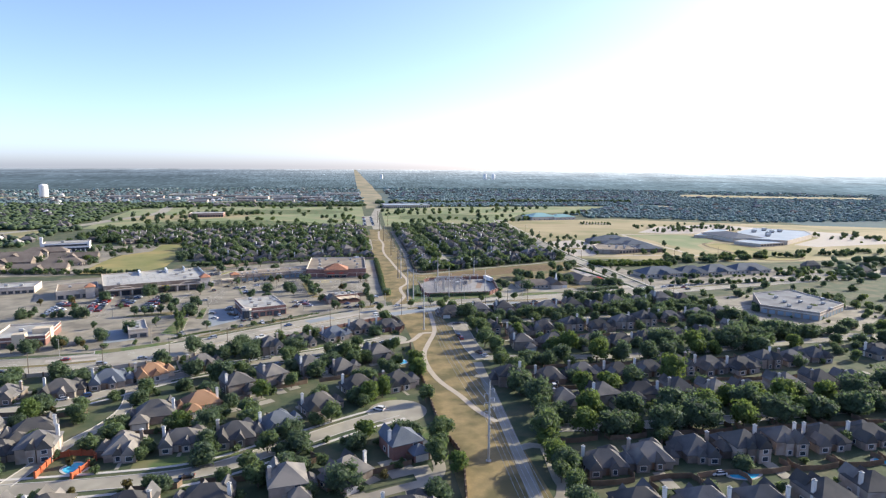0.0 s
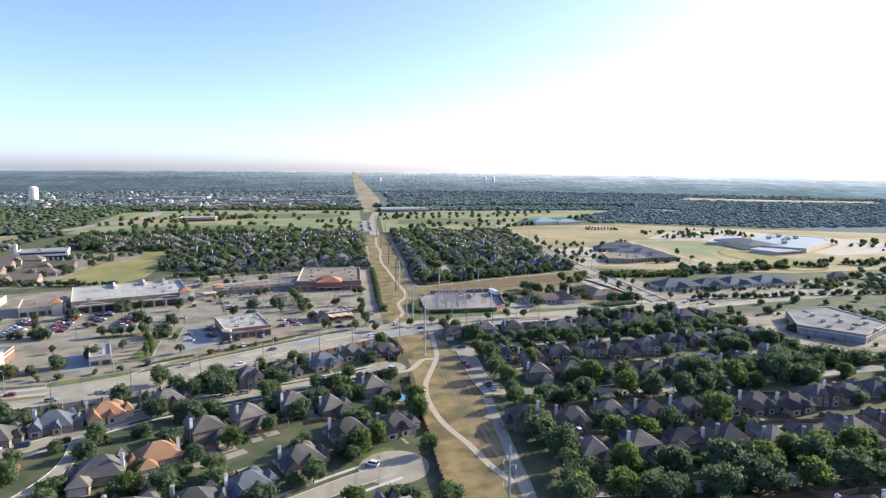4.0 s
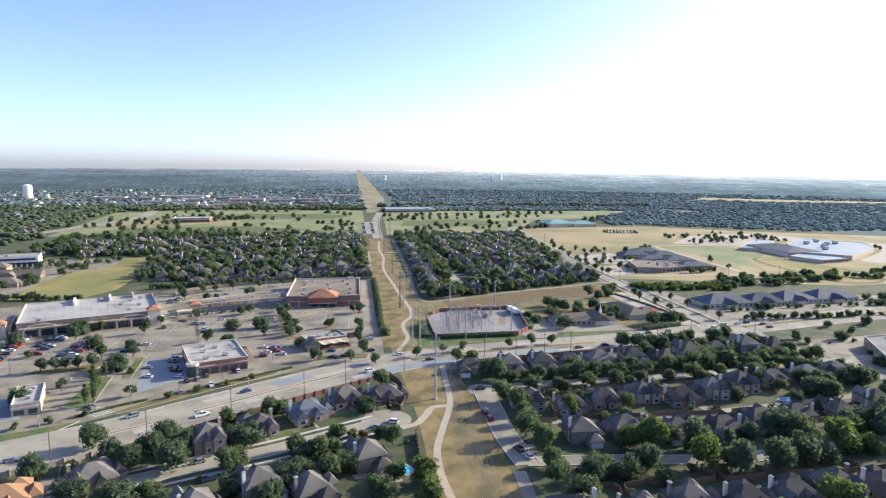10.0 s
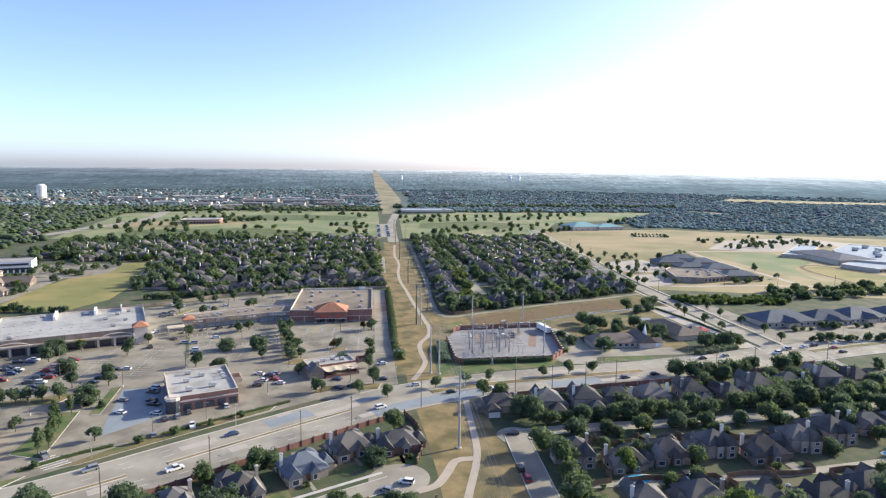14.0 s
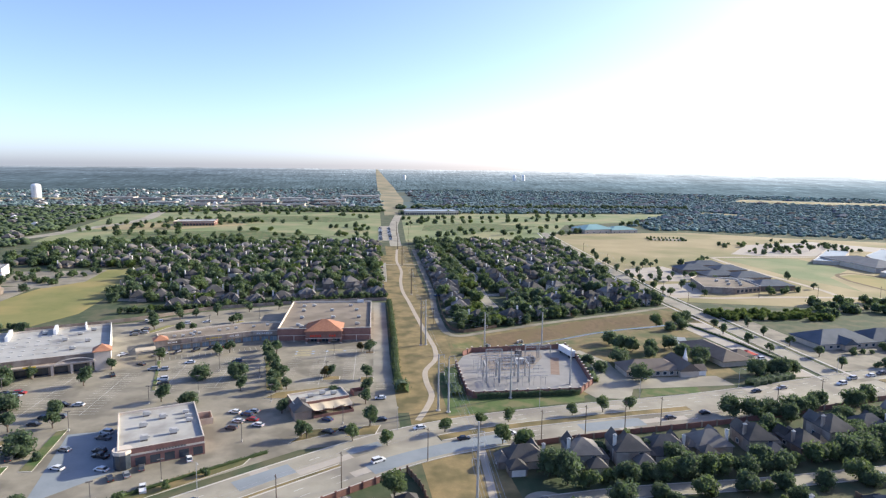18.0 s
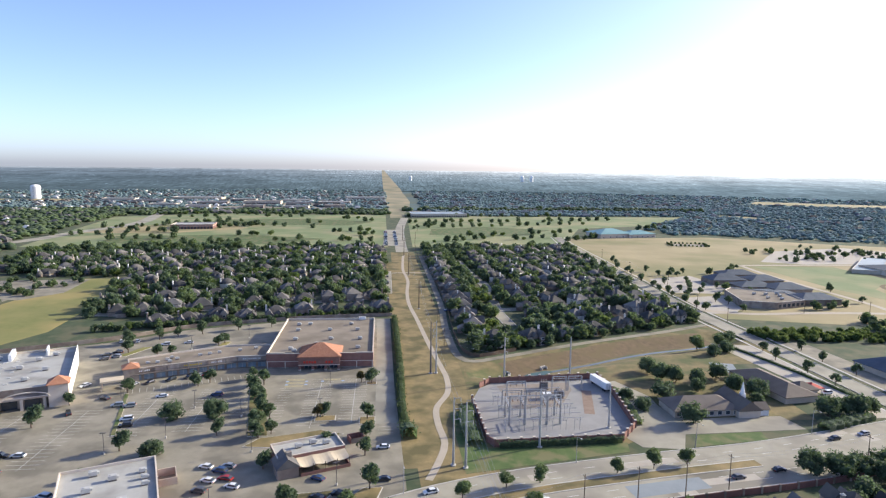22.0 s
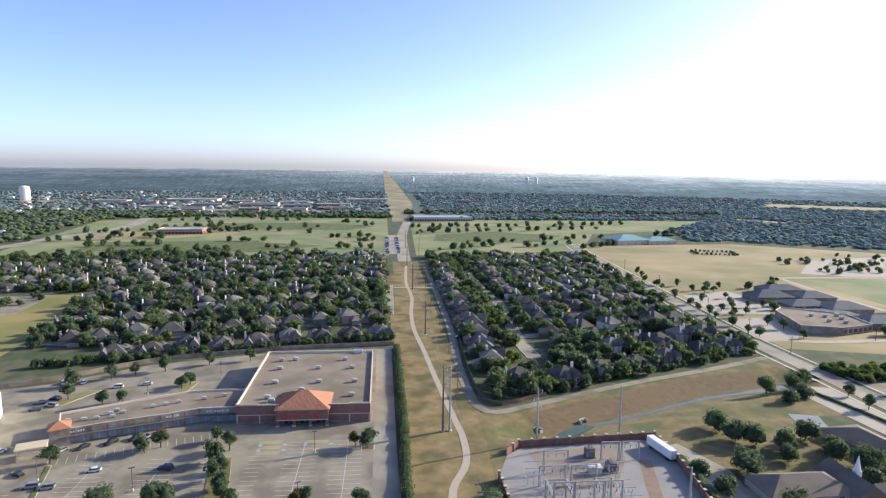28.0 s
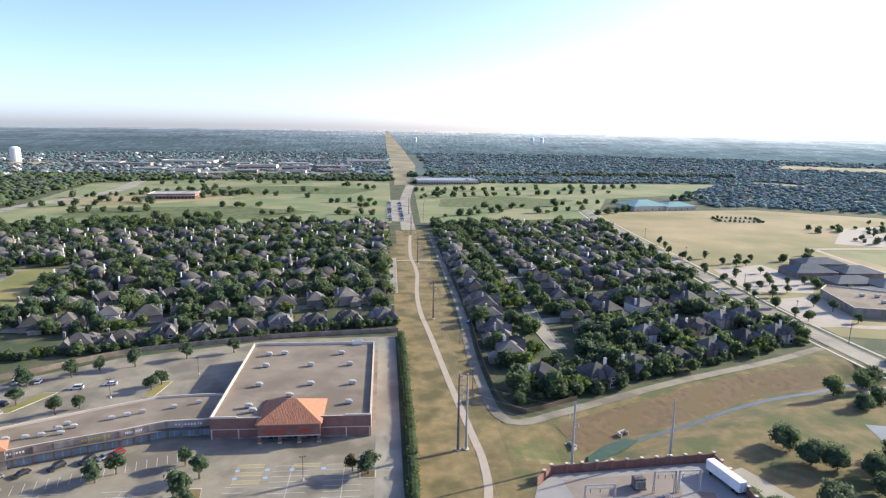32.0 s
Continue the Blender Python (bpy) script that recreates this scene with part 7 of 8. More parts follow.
def monopole(key, x, y, h, arms, rz=0, mat="steel", lab="galvanised"):
    ob = tagged(base("transmission_pole", x, y, 0.02, rz), "tall tapered {} steel transmission pole with davit arms".format(lab), "pole", "transmission poles of the corridor")
    part("shaft", tube(bmesh.new(), (0, 0, 0), (0, 0, h), 0.45, 0.22, 12), M[mat], ob)
    part("footing", tube(bmesh.new(), (0, 0, 0), (0, 0, 0.35), 0.9, n=12), M["kerb"], ob)
    m = pose(x, y, 0, 0, 0, rz)
    pts = []
    for i, (z, s) in enumerate(arms):
        a = part("arm", tube(bmesh.new(), (0, 0, z), (s, 0, z + 0.35), 0.13, 0.07, 6), M[mat], ob)
        b = bmesh.new()
        for j in range(5):
            tube(b, (s, 0, z + 0.1 - j * 0.24), (s, 0, z + 0.02 - j * 0.24), 0.15, n=7)
        part("insulator", tube(b, (s, 0, z - 1.1), (s, 0, z + 0.3), 0.04, n=4), M["unit"], a)
        pts.append(m @ Vector((s, 0, z - 1.1)))
    ANCHORS[key] = pts
    return ob


A3 = [(h, 2.2) for h in (22.5, 19, 15.5)]
A3L = [(h, -2.2) for h in (22.5, 19, 15.5)]
monopole("p0", 41.3, 184.5, 26.5, [(24, 1.6), (21, 1.6), (18, 1.6), (22.5, -1.6), (19.5, -1.6), (16.5, -1.6)])
monopole("pm", 40, 60, 26.5, [(24, 1.6), (21, 1.6), (18, 1.6), (22.5, -1.6), (19.5, -1.6), (16.5, -1.6)])
monopole("p1", 39.2, 348, 29, [(26, 1.6), (23, 1.6), (20, 1.6), (24.5, -1.6), (21.5, -1.6), (18.5, -1.6)])
monopole("p2", 36.6, 426, 23, A3)
monopole("p3", 40.4, 424, 22, A3)
monopole("p4", 67.9, 436.8, 21, [(20, -1.6), (17, 1.6), (14, -1.6)])
monopole("p5", 69, 505, 20, [(19, 1.4), (16, -1.4), (13, 1.4)])
monopole("p6", 36.2, 515.6, 25, [(24, 1.2), (21, 1.2), (18, 1.2)], mat="dark_steel", lab="weathered dark")
monopole("p7", 38.8, 515.9, 25, [(24, -1.2), (21, -1.2), (18, -1.2)])
monopole("p8", 100.5, 507.5, 19, [])
monopole("p9", 97.8, 450.5, 17, [])
monopole("q1", 38.5, 648, 20, [(19, 1.2), (16.5, 1.2), (14, 1.2)], mat="pole_wood", lab="dark")
monopole("q2", 37, 780, 20, [(19, 1.2), (16.5, 1.2), (14, 1.2)], mat="pole_wood", lab="dark")
monopole("q3", 37, 900, 20, [(19, 1.2), (16.5, 1.2), (14, 1.2)], mat="pole_wood", lab="dark")
monopole("q4", 40, 1040, 20, [(19, 1.2), (16.5, 1.2), (14, 1.2)], mat="pole_wood", lab="dark")


def wires(keys, label, thick=0.022):
    v, f = [], []
    bm = bmesh.new()
    for a, b in zip(keys, keys[1:]):
        for p, q in zip(ANCHORS[a], ANCHORS[b]):
            L = (q - p).length
            last = p
            for i in range(1, 11):
                u = i / 10
                c = p.lerp(q, u) - Vector((0, 0, L * 0.028 * 4 * u * (1 - u)))
                tube(bm, last, c, thick, n=3)
                last = c
    tagged(part("power_line", bm, M["wire"]), label, "wires", kind="stuff")


wires(["pm", "p0", "p1"], "sagging bare power lines above the corridor", 0.04)
wires(["p1", "p3"], "sagging bare power lines over the divided road")
wires(["p1", "p2"], "sagging bare power lines over the divided road")
wires(["p2", "p4"], "sagging bare power lines to the substation")
wires(["p2", "p6", "q1", "q2", "q3", "q4"], "sagging bare power lines along the corridor")
wires(["p5", "p7"], "sagging bare power lines from the substation")


def lamp_post(kind):
    """A parking lot light: base, shaft, crossbar and two flat heads; kind 1: one long arm over a road."""
    ob = base("street_lamp" if kind else "lot_lamp", 0, 0)
    if kind:
        tagged(ob, "tall grey street lamp with a curved arm", "street lamp", "street lamps of the divided road")
        part("shaft", tube(bmesh.new(), (0, 0, 0), (0, 0, 9), 0.11, 0.07, 7), M["steel"], ob)
        part("arm", tube(tube(bmesh.new(), (0, 0, 8.8), (0, -1.2, 9.5), 0.06, n=5), (0, -1.2, 9.5), (0, -2.6, 9.6), 0.05, n=5), M["steel"], ob)
        part("head", boxes((-0.17, 0.17, -3.2, -2.5, 9.5, 9.68)), M["unit"], ob)
    else:
        tagged(ob, "dark square parking lot lamp with two flat heads", "lamp post", "lamps of the parking lots")
        part("footing", tube(bmesh.new(), (0, 0, 0), (0, 0, 0.8), 0.32, n=10), M["kerb"], ob)
        part("shaft", boxes((-0.08, 0.08, -0.08, 0.08, 0.8, 7.4)), M["dark_steel"], ob)
        for s in (-1, 1):
            part("head", boxes((min(0.1 * s, 0.95 * s), max(0.1 * s, 0.95 * s), -0.24, 0.24, 7.3, 7.5)), M["dark_steel"], ob)
    return ob


L0, L1 = lamp_post(0), lamp_post(1)
for x, y in ((-97, 418), (-78, 442), (-67, 366), (-52, 378), (-34, 404), (-62, 453), (-10, 468), (-9, 502), (-91, 488), (0, 416), (-128, 430), (-150, 430), (-140, 455), (-60, 480), (-40, 470), (-85, 560), (-60, 580), (-120, 390), (-150, 400), (-30, 440)):
    copy_thing(L0, pose(x, y, 0.06, 0, 0, rnd.uniform(0, 30)))
for x, y, rz in ((20, 409.5, 0), (77, 424.5, 10), (122, 432, 10), (171, 440, 12), (-81, 351, 25), (-108, 337, 25), (-40, 372, 25), (-145, 318, 10), (230, 455, 12), (280, 467, 12)):
    copy_thing(L1, pose(x, y, 0.05, 0, 0, rz))
retire([L0, L1])


def wood_pole(x, y, rz, h=11.5):
    ob = tagged(base("utility_pole", x, y, 0.02, rz), "dark wooden utility pole with crossarm", "utility pole", "wooden poles along the divided road")
    part("shaft", tube(bmesh.new(), (0, 0, 0), (0, 0, h), 0.17, 0.12, 7), M["pole_wood"], ob)
    part("crossarm", boxes((-0.06, 0.06, -1.1, 1.1, h - 0.9, h - 0.75)), M["pole_wood"], ob)
    for k in (-1, 0.0, 1):
        part("insulator", tube(bmesh.new(), (0, k, h - 0.75), (0, k, h - 0.5), 0.06, n=6), M["unit"], ob)
    ANCHORS[(x, y)] = [pose(x, y, 0.02, 0, 0, rz) @ Vector((0, k, h - 0.5)) for k in (-1, 1)]
    return (x, y)


row = [wood_pole(x, y, rz) for x, y, rz in ((-230, 287, 5), (-190, 287, 5), (-145, 289, 8), (-116, 294.5, 15), (-90, 306, 28), (-66, 322, 32), (-41, 340, 33), (-15, 358, 30), (2, 370, 28), (29, 384.5, 20), (70, 396, 10), (87, 399, 10), (103, 402, 10), (118, 404.5, 10), (171, 414, 12), (193, 418, 12), (240, 429, 12))]
wires(row, "thin sagging cables between the wooden poles")
sch = [wood_pole(x, y, 95, 10) for x, y in ((232, 600), (233, 640), (240, 700), (246, 790), (252, 880))]
wires(sch, "thin sagging cables beside the collector road")
for x, y in ((300, 622), (345, 618), (395, 616)):
    wood_pole(x, y, 0, 9)
# short telephone poles down the corridor
crow = [wood_pole(x, y, 90, 10) for x, y in ((47, 560), (48, 610), (49, 670), (48, 730), (48, 790), (49, 850), (50, 910), (53, 980), (58, 1060), (66, 1160))]

# ---- hedge beside the corridor ----
def leaf_mass(name, pts, width, height, dens, size, material, label, cat, seed, kind=""):
    """A long clipped mass of leaf sprays along a line over a dark core."""
    g = np.random.RandomState(seed)
    line = spline(pts, 1.5)
    nrm = normals(line)
    V, F = [], []
    for i, (p, n) in enumerate(zip(line, nrm)):
        hh, ww = height * (0.8 + 0.3 * g.rand()), width * (0.42 + 0.16 * g.rand())
        for o, z in ((-ww, 0), (-ww, hh * 0.8), (-ww * 0.4, hh), (ww * 0.4, hh), (ww, hh * 0.8), (ww, 0)):
            V.append((*(p + n * o), z))
        if i:
            for j in range(5):
                a = (i - 1) * 6 + j
                F.append((a, a + 1, a + 7, a + 6))
    for i in range(int(len(line) * dens)):
        k = g.randint(len(line))
        o, z = (g.rand() - 0.5) * width * 1.1, height * (0.25 + 0.85 * g.rand() ** 0.6)
        p = np.array((*(line[k] + nrm[k] * o + g.randn(2) * 0.5), z))
        s, t = g.randn(3), g.randn(3)
        s, t = s / np.linalg.norm(s) * size, t / np.linalg.norm(t) * size * 0.7
        k = len(V)
        V += [tuple(p - s), tuple(p + t), tuple(p + s), tuple(p - t)]
        F.append((k, k + 1, k + 2, k + 3))
    ob = pmesh(name, V, F, material)
    return tagged(ob, label, cat, kind=kind)


leaf_mass("hedge", [(23, 452), (21.5, 470), (21.8, 500), (22, 530), (21.8, 560), (21.5, 600), (21, 622)], 3.0, 2.6, 26, 0.32, M["hedge"], "long dense green hedge beside the corridor", "hedge", 3)
leaf_mass("hedge", [(23.5, 446), (22.5, 452)], 5.0, 4.2, 60, 0.4, M["leaf_dark"], "tall dark shrub at the end of the hedge", "hedge", 4)
leaf_mass("hedge", [(-64, 368), (-45, 381), (-24, 395)], 1.2, 0.9, 12, 0.25, M["hedge"], "low clipped hedge along the parking lot", "hedge", 5)
leaf_mass("hedge", [(-100, 344), (-88, 354), (-78, 360)], 1.2, 0.9, 12, 0.25, M["hedge"], "low clipped hedge along the parking lot", "hedge", 6)
leaf_mass("hedge", [(178, 443), (190, 447), (204, 452)], 4.5, 2.6, 30, 0.4, M["leaf_dark"], "dense dark shrubbery at the road corner", "hedge", 7)
leaf_mass("hedge", [(204, 545), (212, 505), (217, 462)], 1.6, 1.0, 12, 0.28, M["hedge"], "clipped hedge along the parking strip", "hedge", 8)
leaf_mass("hedge", [(46, 440), (45, 455), (47, 470)], 5.0, 2.6, 26, 0.4, M["leaf_mid"], "overgrown green thicket beside the substation wall", "thicket", 9)
leaf_mass("hedge", [(114, 488), (113, 470), (110, 452)], 3.0, 1.9, 20, 0.35, M["leaf_mid"], "green shrubs outside the substation wall", "hedge", 10)
leaf_mass("vines", [(54, 436.9), (75, 437.6), (98, 438.3)], 1.2, 2.4, 26, 0.3, M["leaf_dark"], "dark climbing vines on the substation wall", "vines", 11)

# ---- walls and fences of the estates ----
def screen(name, pts, h, material, label, cat, piers=None, step=6.0, thick=0.2):
    ob = tagged(base(name, 0, 0), label, cat)
    line = spline(pts, step)
    v, f = [], []
    nrm, k = normals(line), len(line)
    for p, n in zip(line, nrm * thick / 2):
        v += [(*(p - n), 0), (*(p - n), h), (*(p + n), h), (*(p + n), 0)]
    for i in range(k - 1):
        a = 4 * i
        f += [(a, a + 4, a + 5, a + 1), (a + 1, a + 5, a + 6, a + 2), (a + 2, a + 6, a + 7, a + 3)]
    f += [(0, 1, 2, 3), (4 * k - 1, 4 * k - 2, 4 * k - 3, 4 * k - 4)]
    pmesh("panel", v, f, M[material], ob)
    if piers:
        for p in line:
            part("pier", boxes((p[0] - .3, p[0] + .3, p[1] - .3, p[1] + .3, 0, h + 0.3)), M[piers], ob)
    return ob


nart = ART - nrm_art * 16.5
screen("screen_wall", [tuple(p) for p in stretch(nart, -250, -66)[::3]], 1.9, "pale_brick", "low brown brick screen wall beside the divided road", "wall", "brick")
screen("screen_wall", [tuple(p) for p in stretch(nart, -60, 22)[::3]], 2.0, "red_brick", "red brick screen wall with piers beside the divided road", "wall", "red_brick", 4)
screen("screen_wall", [tuple(p) for p in stretch(nart, 56, 236)[::3]], 2.0, "red_brick", "dark brick screen wall beside the divided road", "wall", "brick")
screen("rear_wall", [(-185, 556), (-134, 579), (-99, 604), (-60, 616), (-30, 623), (20, 628)], 2.2, "brick", "brown brick wall behind the shopping centre", "wall")
screen("yard_fence", [(59, 900), (58.5, 760), (58, 660), (55.5, 600), (55, 560), (57, 545), (63, 538.5), (77, 545), (84, 548)], 1.9, "fence", "cedar fence along the house backs by the ditch road", "fence", None, 12, 0.08)
screen("yard_fence", [(29.5, 210), (29, 225), (29, 245)], 1.9, "fence", "cedar fence along the corridor", "fence", "fence", 3, 0.08)
screen("yard_fence", [(29, 252), (28, 275), (27.5, 300), (28, 315)], 1.9, "fence", "cedar fence along the corridor", "fence", "fence", 3, 0.08)
screen("yard_fence", [(24, 338), (27, 350), (26, 366), (22, 378)], 1.9, "fence", "cedar fence along the corridor", "fence", "fence", 3, 0.08)
screen("yard_fence", [(30, 206), (33, 188), (31, 170), (28, 150)], 1.9, "fence", "cedar fence along the corridor", "fence", "fence", 3, 0.08)
screen("yard_fence", [(-86, 190), (-84, 204), (-96, 205), (-97, 192)], 1.9, "red_fence", "bright red-stained wooden fence", "fence", "red_fence", 3, 0.1)
for y, x0, x1 in ((165, 68, 230), (243, 68, 232), (320, 68, 236), (194, 68, 230), (270.5, 68, 230), (346, 70, 236)):
    for i in range(int((x1 - x0) / 17)):
        xa = x0 + i * 17 + rnd.uniform(0, 2)
        k = rnd.choice((-6, 6))
        screen("yard_fence", [(xa, y + k), (xa + 0.1, y), (xa + 14, y + 0.4), (xa + 14.2, y + k)], 1.8, "fence", "dark cedar fence round a back yard", "fence", None, 6, 0.08)
for x, y, rz in ((-75, 220, 5), (-58, 222, 5), (-40, 224, 15), (-50, 247, 25), (-28, 262, 25), (-10, 268, 20), (6, 268, 15), (-60, 180, 0), (-40, 182, 0), (-20, 188, 25), (10, 183, 20), (-110, 240, 10), (-130, 243, 0)):
    c, s = math.cos(radians(rz)), math.sin(radians(rz))
    screen("yard_fence", [(x - 7 * c, y - 7 * s), (x + 7 * c, y + 7 * s), (x + 7 * c - 5 * s, y + 7 * s + 5 * c)], 1.8, "fence", "cedar fence between back yards", "fence", None, 5, 0.08)

# ---- swimming pools ----
def pool(x, y, rx, ry, rz):
    ob = tagged(base("swimming_pool", x, y, 0.06, rz), "bright blue garden swimming pool with pale stone rim", "pool")
    ring = [(rx * math.cos(a) * (1 + 0.18 * math.cos(2 * a + 1)), ry * math.sin(a)) for a in [i * math.pi / 10 for i in range(20)]]
    part("rim", prism(bmesh.new(), [(1.25 * a, 1.25 * b) for a, b in ring], 0, 0.06), M["kerb"], ob)
    part("water", prism(bmesh.new(), ring, 0.06, 0.09), M["pool"], ob)


for q in ((21.2, 289.5, 2.6, 3.6, 0), (-88, 197, 3, 3.8, 20), (108, 243.5, 4.6, 2.8, 20), (82, 246, 4.5, 2.6, 0), (92, 322, 4.4, 2.4, 10), (128, 308, 3.8, 2.6, 0), (118, 165, 4.4, 2.6, 10), (96, 141, 3.6, 2.4, 0), (27, 158, 3.5, 2.5, 0), (170, 167, 4, 2.4, 0), (70, 640, 3, 4, 0), (187, 330, 3.6, 2.2, 0)):
    pool(*q)

# front lawns along the streets
LAWNS = []
for x, y, w, d, rz in ((-20, 319, 14, 7, 27), (-36, 308, 14, 7, 27), (4, 338, 12, 6, 24), (20, 341, 10, 7, 20), (-50, 199, 22, 6, 8), (-25, 211, 14, 6, 30), (-62, 197, 18, 6, 4), (24, 205, 5, 16, 0), (-70, 297, 16, 6, 35), (-118, 262, 18, 6, 12), (-8, 214, 14, 5, 33), (8, 240, 16, 5, 10)):
    ob = pmesh("front_lawn", [(-w / 2, -d / 2, 0.05), (w / 2, -d / 2, 0.05), (w / 2, d / 2, 0.05), (-w / 2, d / 2, 0.05)], [(0, 1, 2, 3)], M["lawn"])
    ob.matrix_basis = pose(x, y, 0.004 * (len(LAWNS) % 7), 0, 0, rz)
    LAWNS.append(ob)
    setting(ob, "watered green front lawn", "lawn")
# driveways
for x, y, w, d, rz in ((-47, 250, 4, 10, 25), (-33, 258, 4, 10, 25), (12, 184, 9, 12, 20), (20, 176, 6, 16, 10), (-85, 284, 5, 26, 10), (-36, 316, 4, 10, 27), (-5, 342, 4, 10, 25), (12, 340, 4, 9, 0), (-82, 300, 6, 24, 20), (-104, 214, 4, 14, 0), (-66, 225, 5, 8, 0), (58, 262, 4, 12, 60), (64, 300, 8, 4, 0),
                      (72, 322, 4, 8, 0), (110, 322, 4, 8, 0), (146, 324, 4, 8, 0), (84, 243, 4, 9, 0), (120, 244, 4, 9, 0), (160, 245, 4, 10, 0), (92, 165, 4, 10, 0), (130, 166, 4, 10, 0)):
    ob = pmesh("driveway", [(-w / 2, -d / 2, 0.055), (w / 2, -d / 2, 0.055), (w / 2, d / 2, 0.055), (-w / 2, d / 2, 0.055)], [(0, 1, 2, 3)], M["concrete"])
    ob.matrix_basis = pose(x, y, 0.09 + 0.003 * (len(LAWNS) % 9), 0, 0, rz)
    LAWNS.append(ob)
    setting(ob, "pale concrete house driveway", "driveway")

# ---- parking stalls ----
v, f = [], []


def stripe(x, y, dx, dy, w=0.12, z=0.075):
    n = np.array((-dy, dx)) / math.hypot(dx, dy) * w / 2
    k = len(v)
    v.extend([(x - n[0], y - n[1], z), (x + dx - n[0], y + dy - n[1], z), (x + dx + n[0], y + dy + n[1], z), (x + n[0], y + n[1], z)])
    f.append((k, k + 1, k + 2, k + 3))


ROWS = [(-30, 500, -30, 456, 1), (-13, 510, -13, 458, 2), (2, 510, 2, 462, 2), (17.5, 452, 17.5, 520, 0), (-57, 500, -57, 458, 2), (-78, 500, -78, 455, 2), (-100, 480, -100, 432, 2), (-122, 476, -122, 432, 2), (-142, 470, -142, 420, 2), (-40, 505, -40, 462, 0),
        (-95, 506, -46, 524, 3), (-160, 452, -160, 400, 2), (-180, 446, -180, 396, 2)]
for x0, y0, x1, y1, k in ROWS:
    L = math.hypot(x1 - x0, y1 - y0)
    d = ((x1 - x0) / L, (y1 - y0) / L)
    for i in range(int(L / 2.75) + 1):
        px, py = x0 + d[0] * i * 2.75, y0 + d[1] * i * 2.75
        if k != 3:
            stripe(px, py, -5.2 if k != 1 else 5.2, 0)
            if k == 2:
                stripe(px, py, 5.2, 0)
        else:
            stripe(px, py - 4, 1.6, -5)
    if k == 2:
        stripe(x0, y0, x1 - x0, y1 - y0)
for i in range(6):
    stripe(-100 + i * 1.5, 350 - i * 1.1, 6, 5, 0.5)
tagged(pmesh("stall_marking", v, f, M["paint"]), "faded white parking stall lines", "marking", kind="stuff")

v, f = [], []
for x0, y0 in ((-29, 510.5), (-28.9, 506.3), (-28.8, 502.2), (-13, 510)):
    for y in (y0 - 0.9, y0 + 0.9):
        stripe(x0, y, 8.0, 0, 0.22)
    for i in range(9):
        stripe(x0 + 0.2 + i * 0.85, y0 - 0.9, 0.8, 1.8, 0.22)
tagged(pmesh("hatch_marking", v, f, M["yellow"]), "faded yellow hatching of the accessible bays", "marking", kind="stuff")
v, f = [], []
for x0, y0 in ((-29, 508.3), (-28.9, 504.2), (-20.6, 508.3), (-20.5, 504.2), (-13.6, 508), (-4.6, 508)):
    stripe(x0, y0, 1.3, 0, 1.2)
tagged(pmesh("bay_symbol", v, f, M["bay_blue"]), "faded blue squares of the accessible bays", "marking", kind="stuff")

# raised planted islands
for pts, mat in (([(-34, 452), (-27, 452), (-36, 500), (-43, 500)], "meadow"), ([(-116, 400), (-112, 412), (-142, 404), (-144, 398)], "meadow"), ([(-109, 356), (-97, 352), (-103, 392), (-109, 392)], "lawn"), ([(-98, 388), (-94, 388), (-98, 420), (-101, 418)], "lawn"),
                 ([(-18, 401), (-2, 409), (0, 413), (-12, 412)], "dry"), ([(1, 405), (12, 406), (14, 414), (8, 414)], "dry"), ([(-34, 444), (-20, 442), (0, 452), (-8, 456), (-30, 450)], "dry"), ([(-119, 548), (-114, 550), (-106, 566), (-111, 566)], "pasture"), ([(-74, 560), (-70, 560), (-68, 574), (-72, 574)], "pasture"),
                 ([(-82, 456), (-80.5, 456), (-92, 498), (-93.5, 498)], "lawn"), ([(-130, 320), (-120, 323), (-100, 333), (-96, 341), (-112, 334), (-132, 326)], "lawn"), ([(-90, 345), (-84, 347), (-30, 387), (-28, 393), (-44, 384), (-70, 366)], "meadow"),
                 ([(-12, 464), (-4, 464), (-4, 469), (-12, 469)], "dry"), ([(6.6, 502), (11.2, 502), (11.2, 506), (6.6, 506)], "bank"), ([(5, 460), (11, 460), (11, 467), (5, 467)], "dry")):
    c = np.mean(pts, 0)
    ob = tagged(base("lot_island", 0, 0), "raised planted parking lot island with concrete kerb", "island", "raised islands of the parking lots")
    bm = prism(bmesh.new(), pts, 0.05, 0.20)
    bmesh.ops.recalc_face_normals(bm, faces=bm.faces)
    part("kerb", bm, M["kerb"], ob)
    bm = prism(bmesh.new(), [tuple(c + (np.array(p) - c) * (1 - 0.35 / max(1.2, np.linalg.norm(np.array(p) - c)))) for p in pts], 0.15, 0.23)
    bmesh.ops.recalc_face_normals(bm, faces=bm.faces)
    part("soil", bm, M[mat], ob)

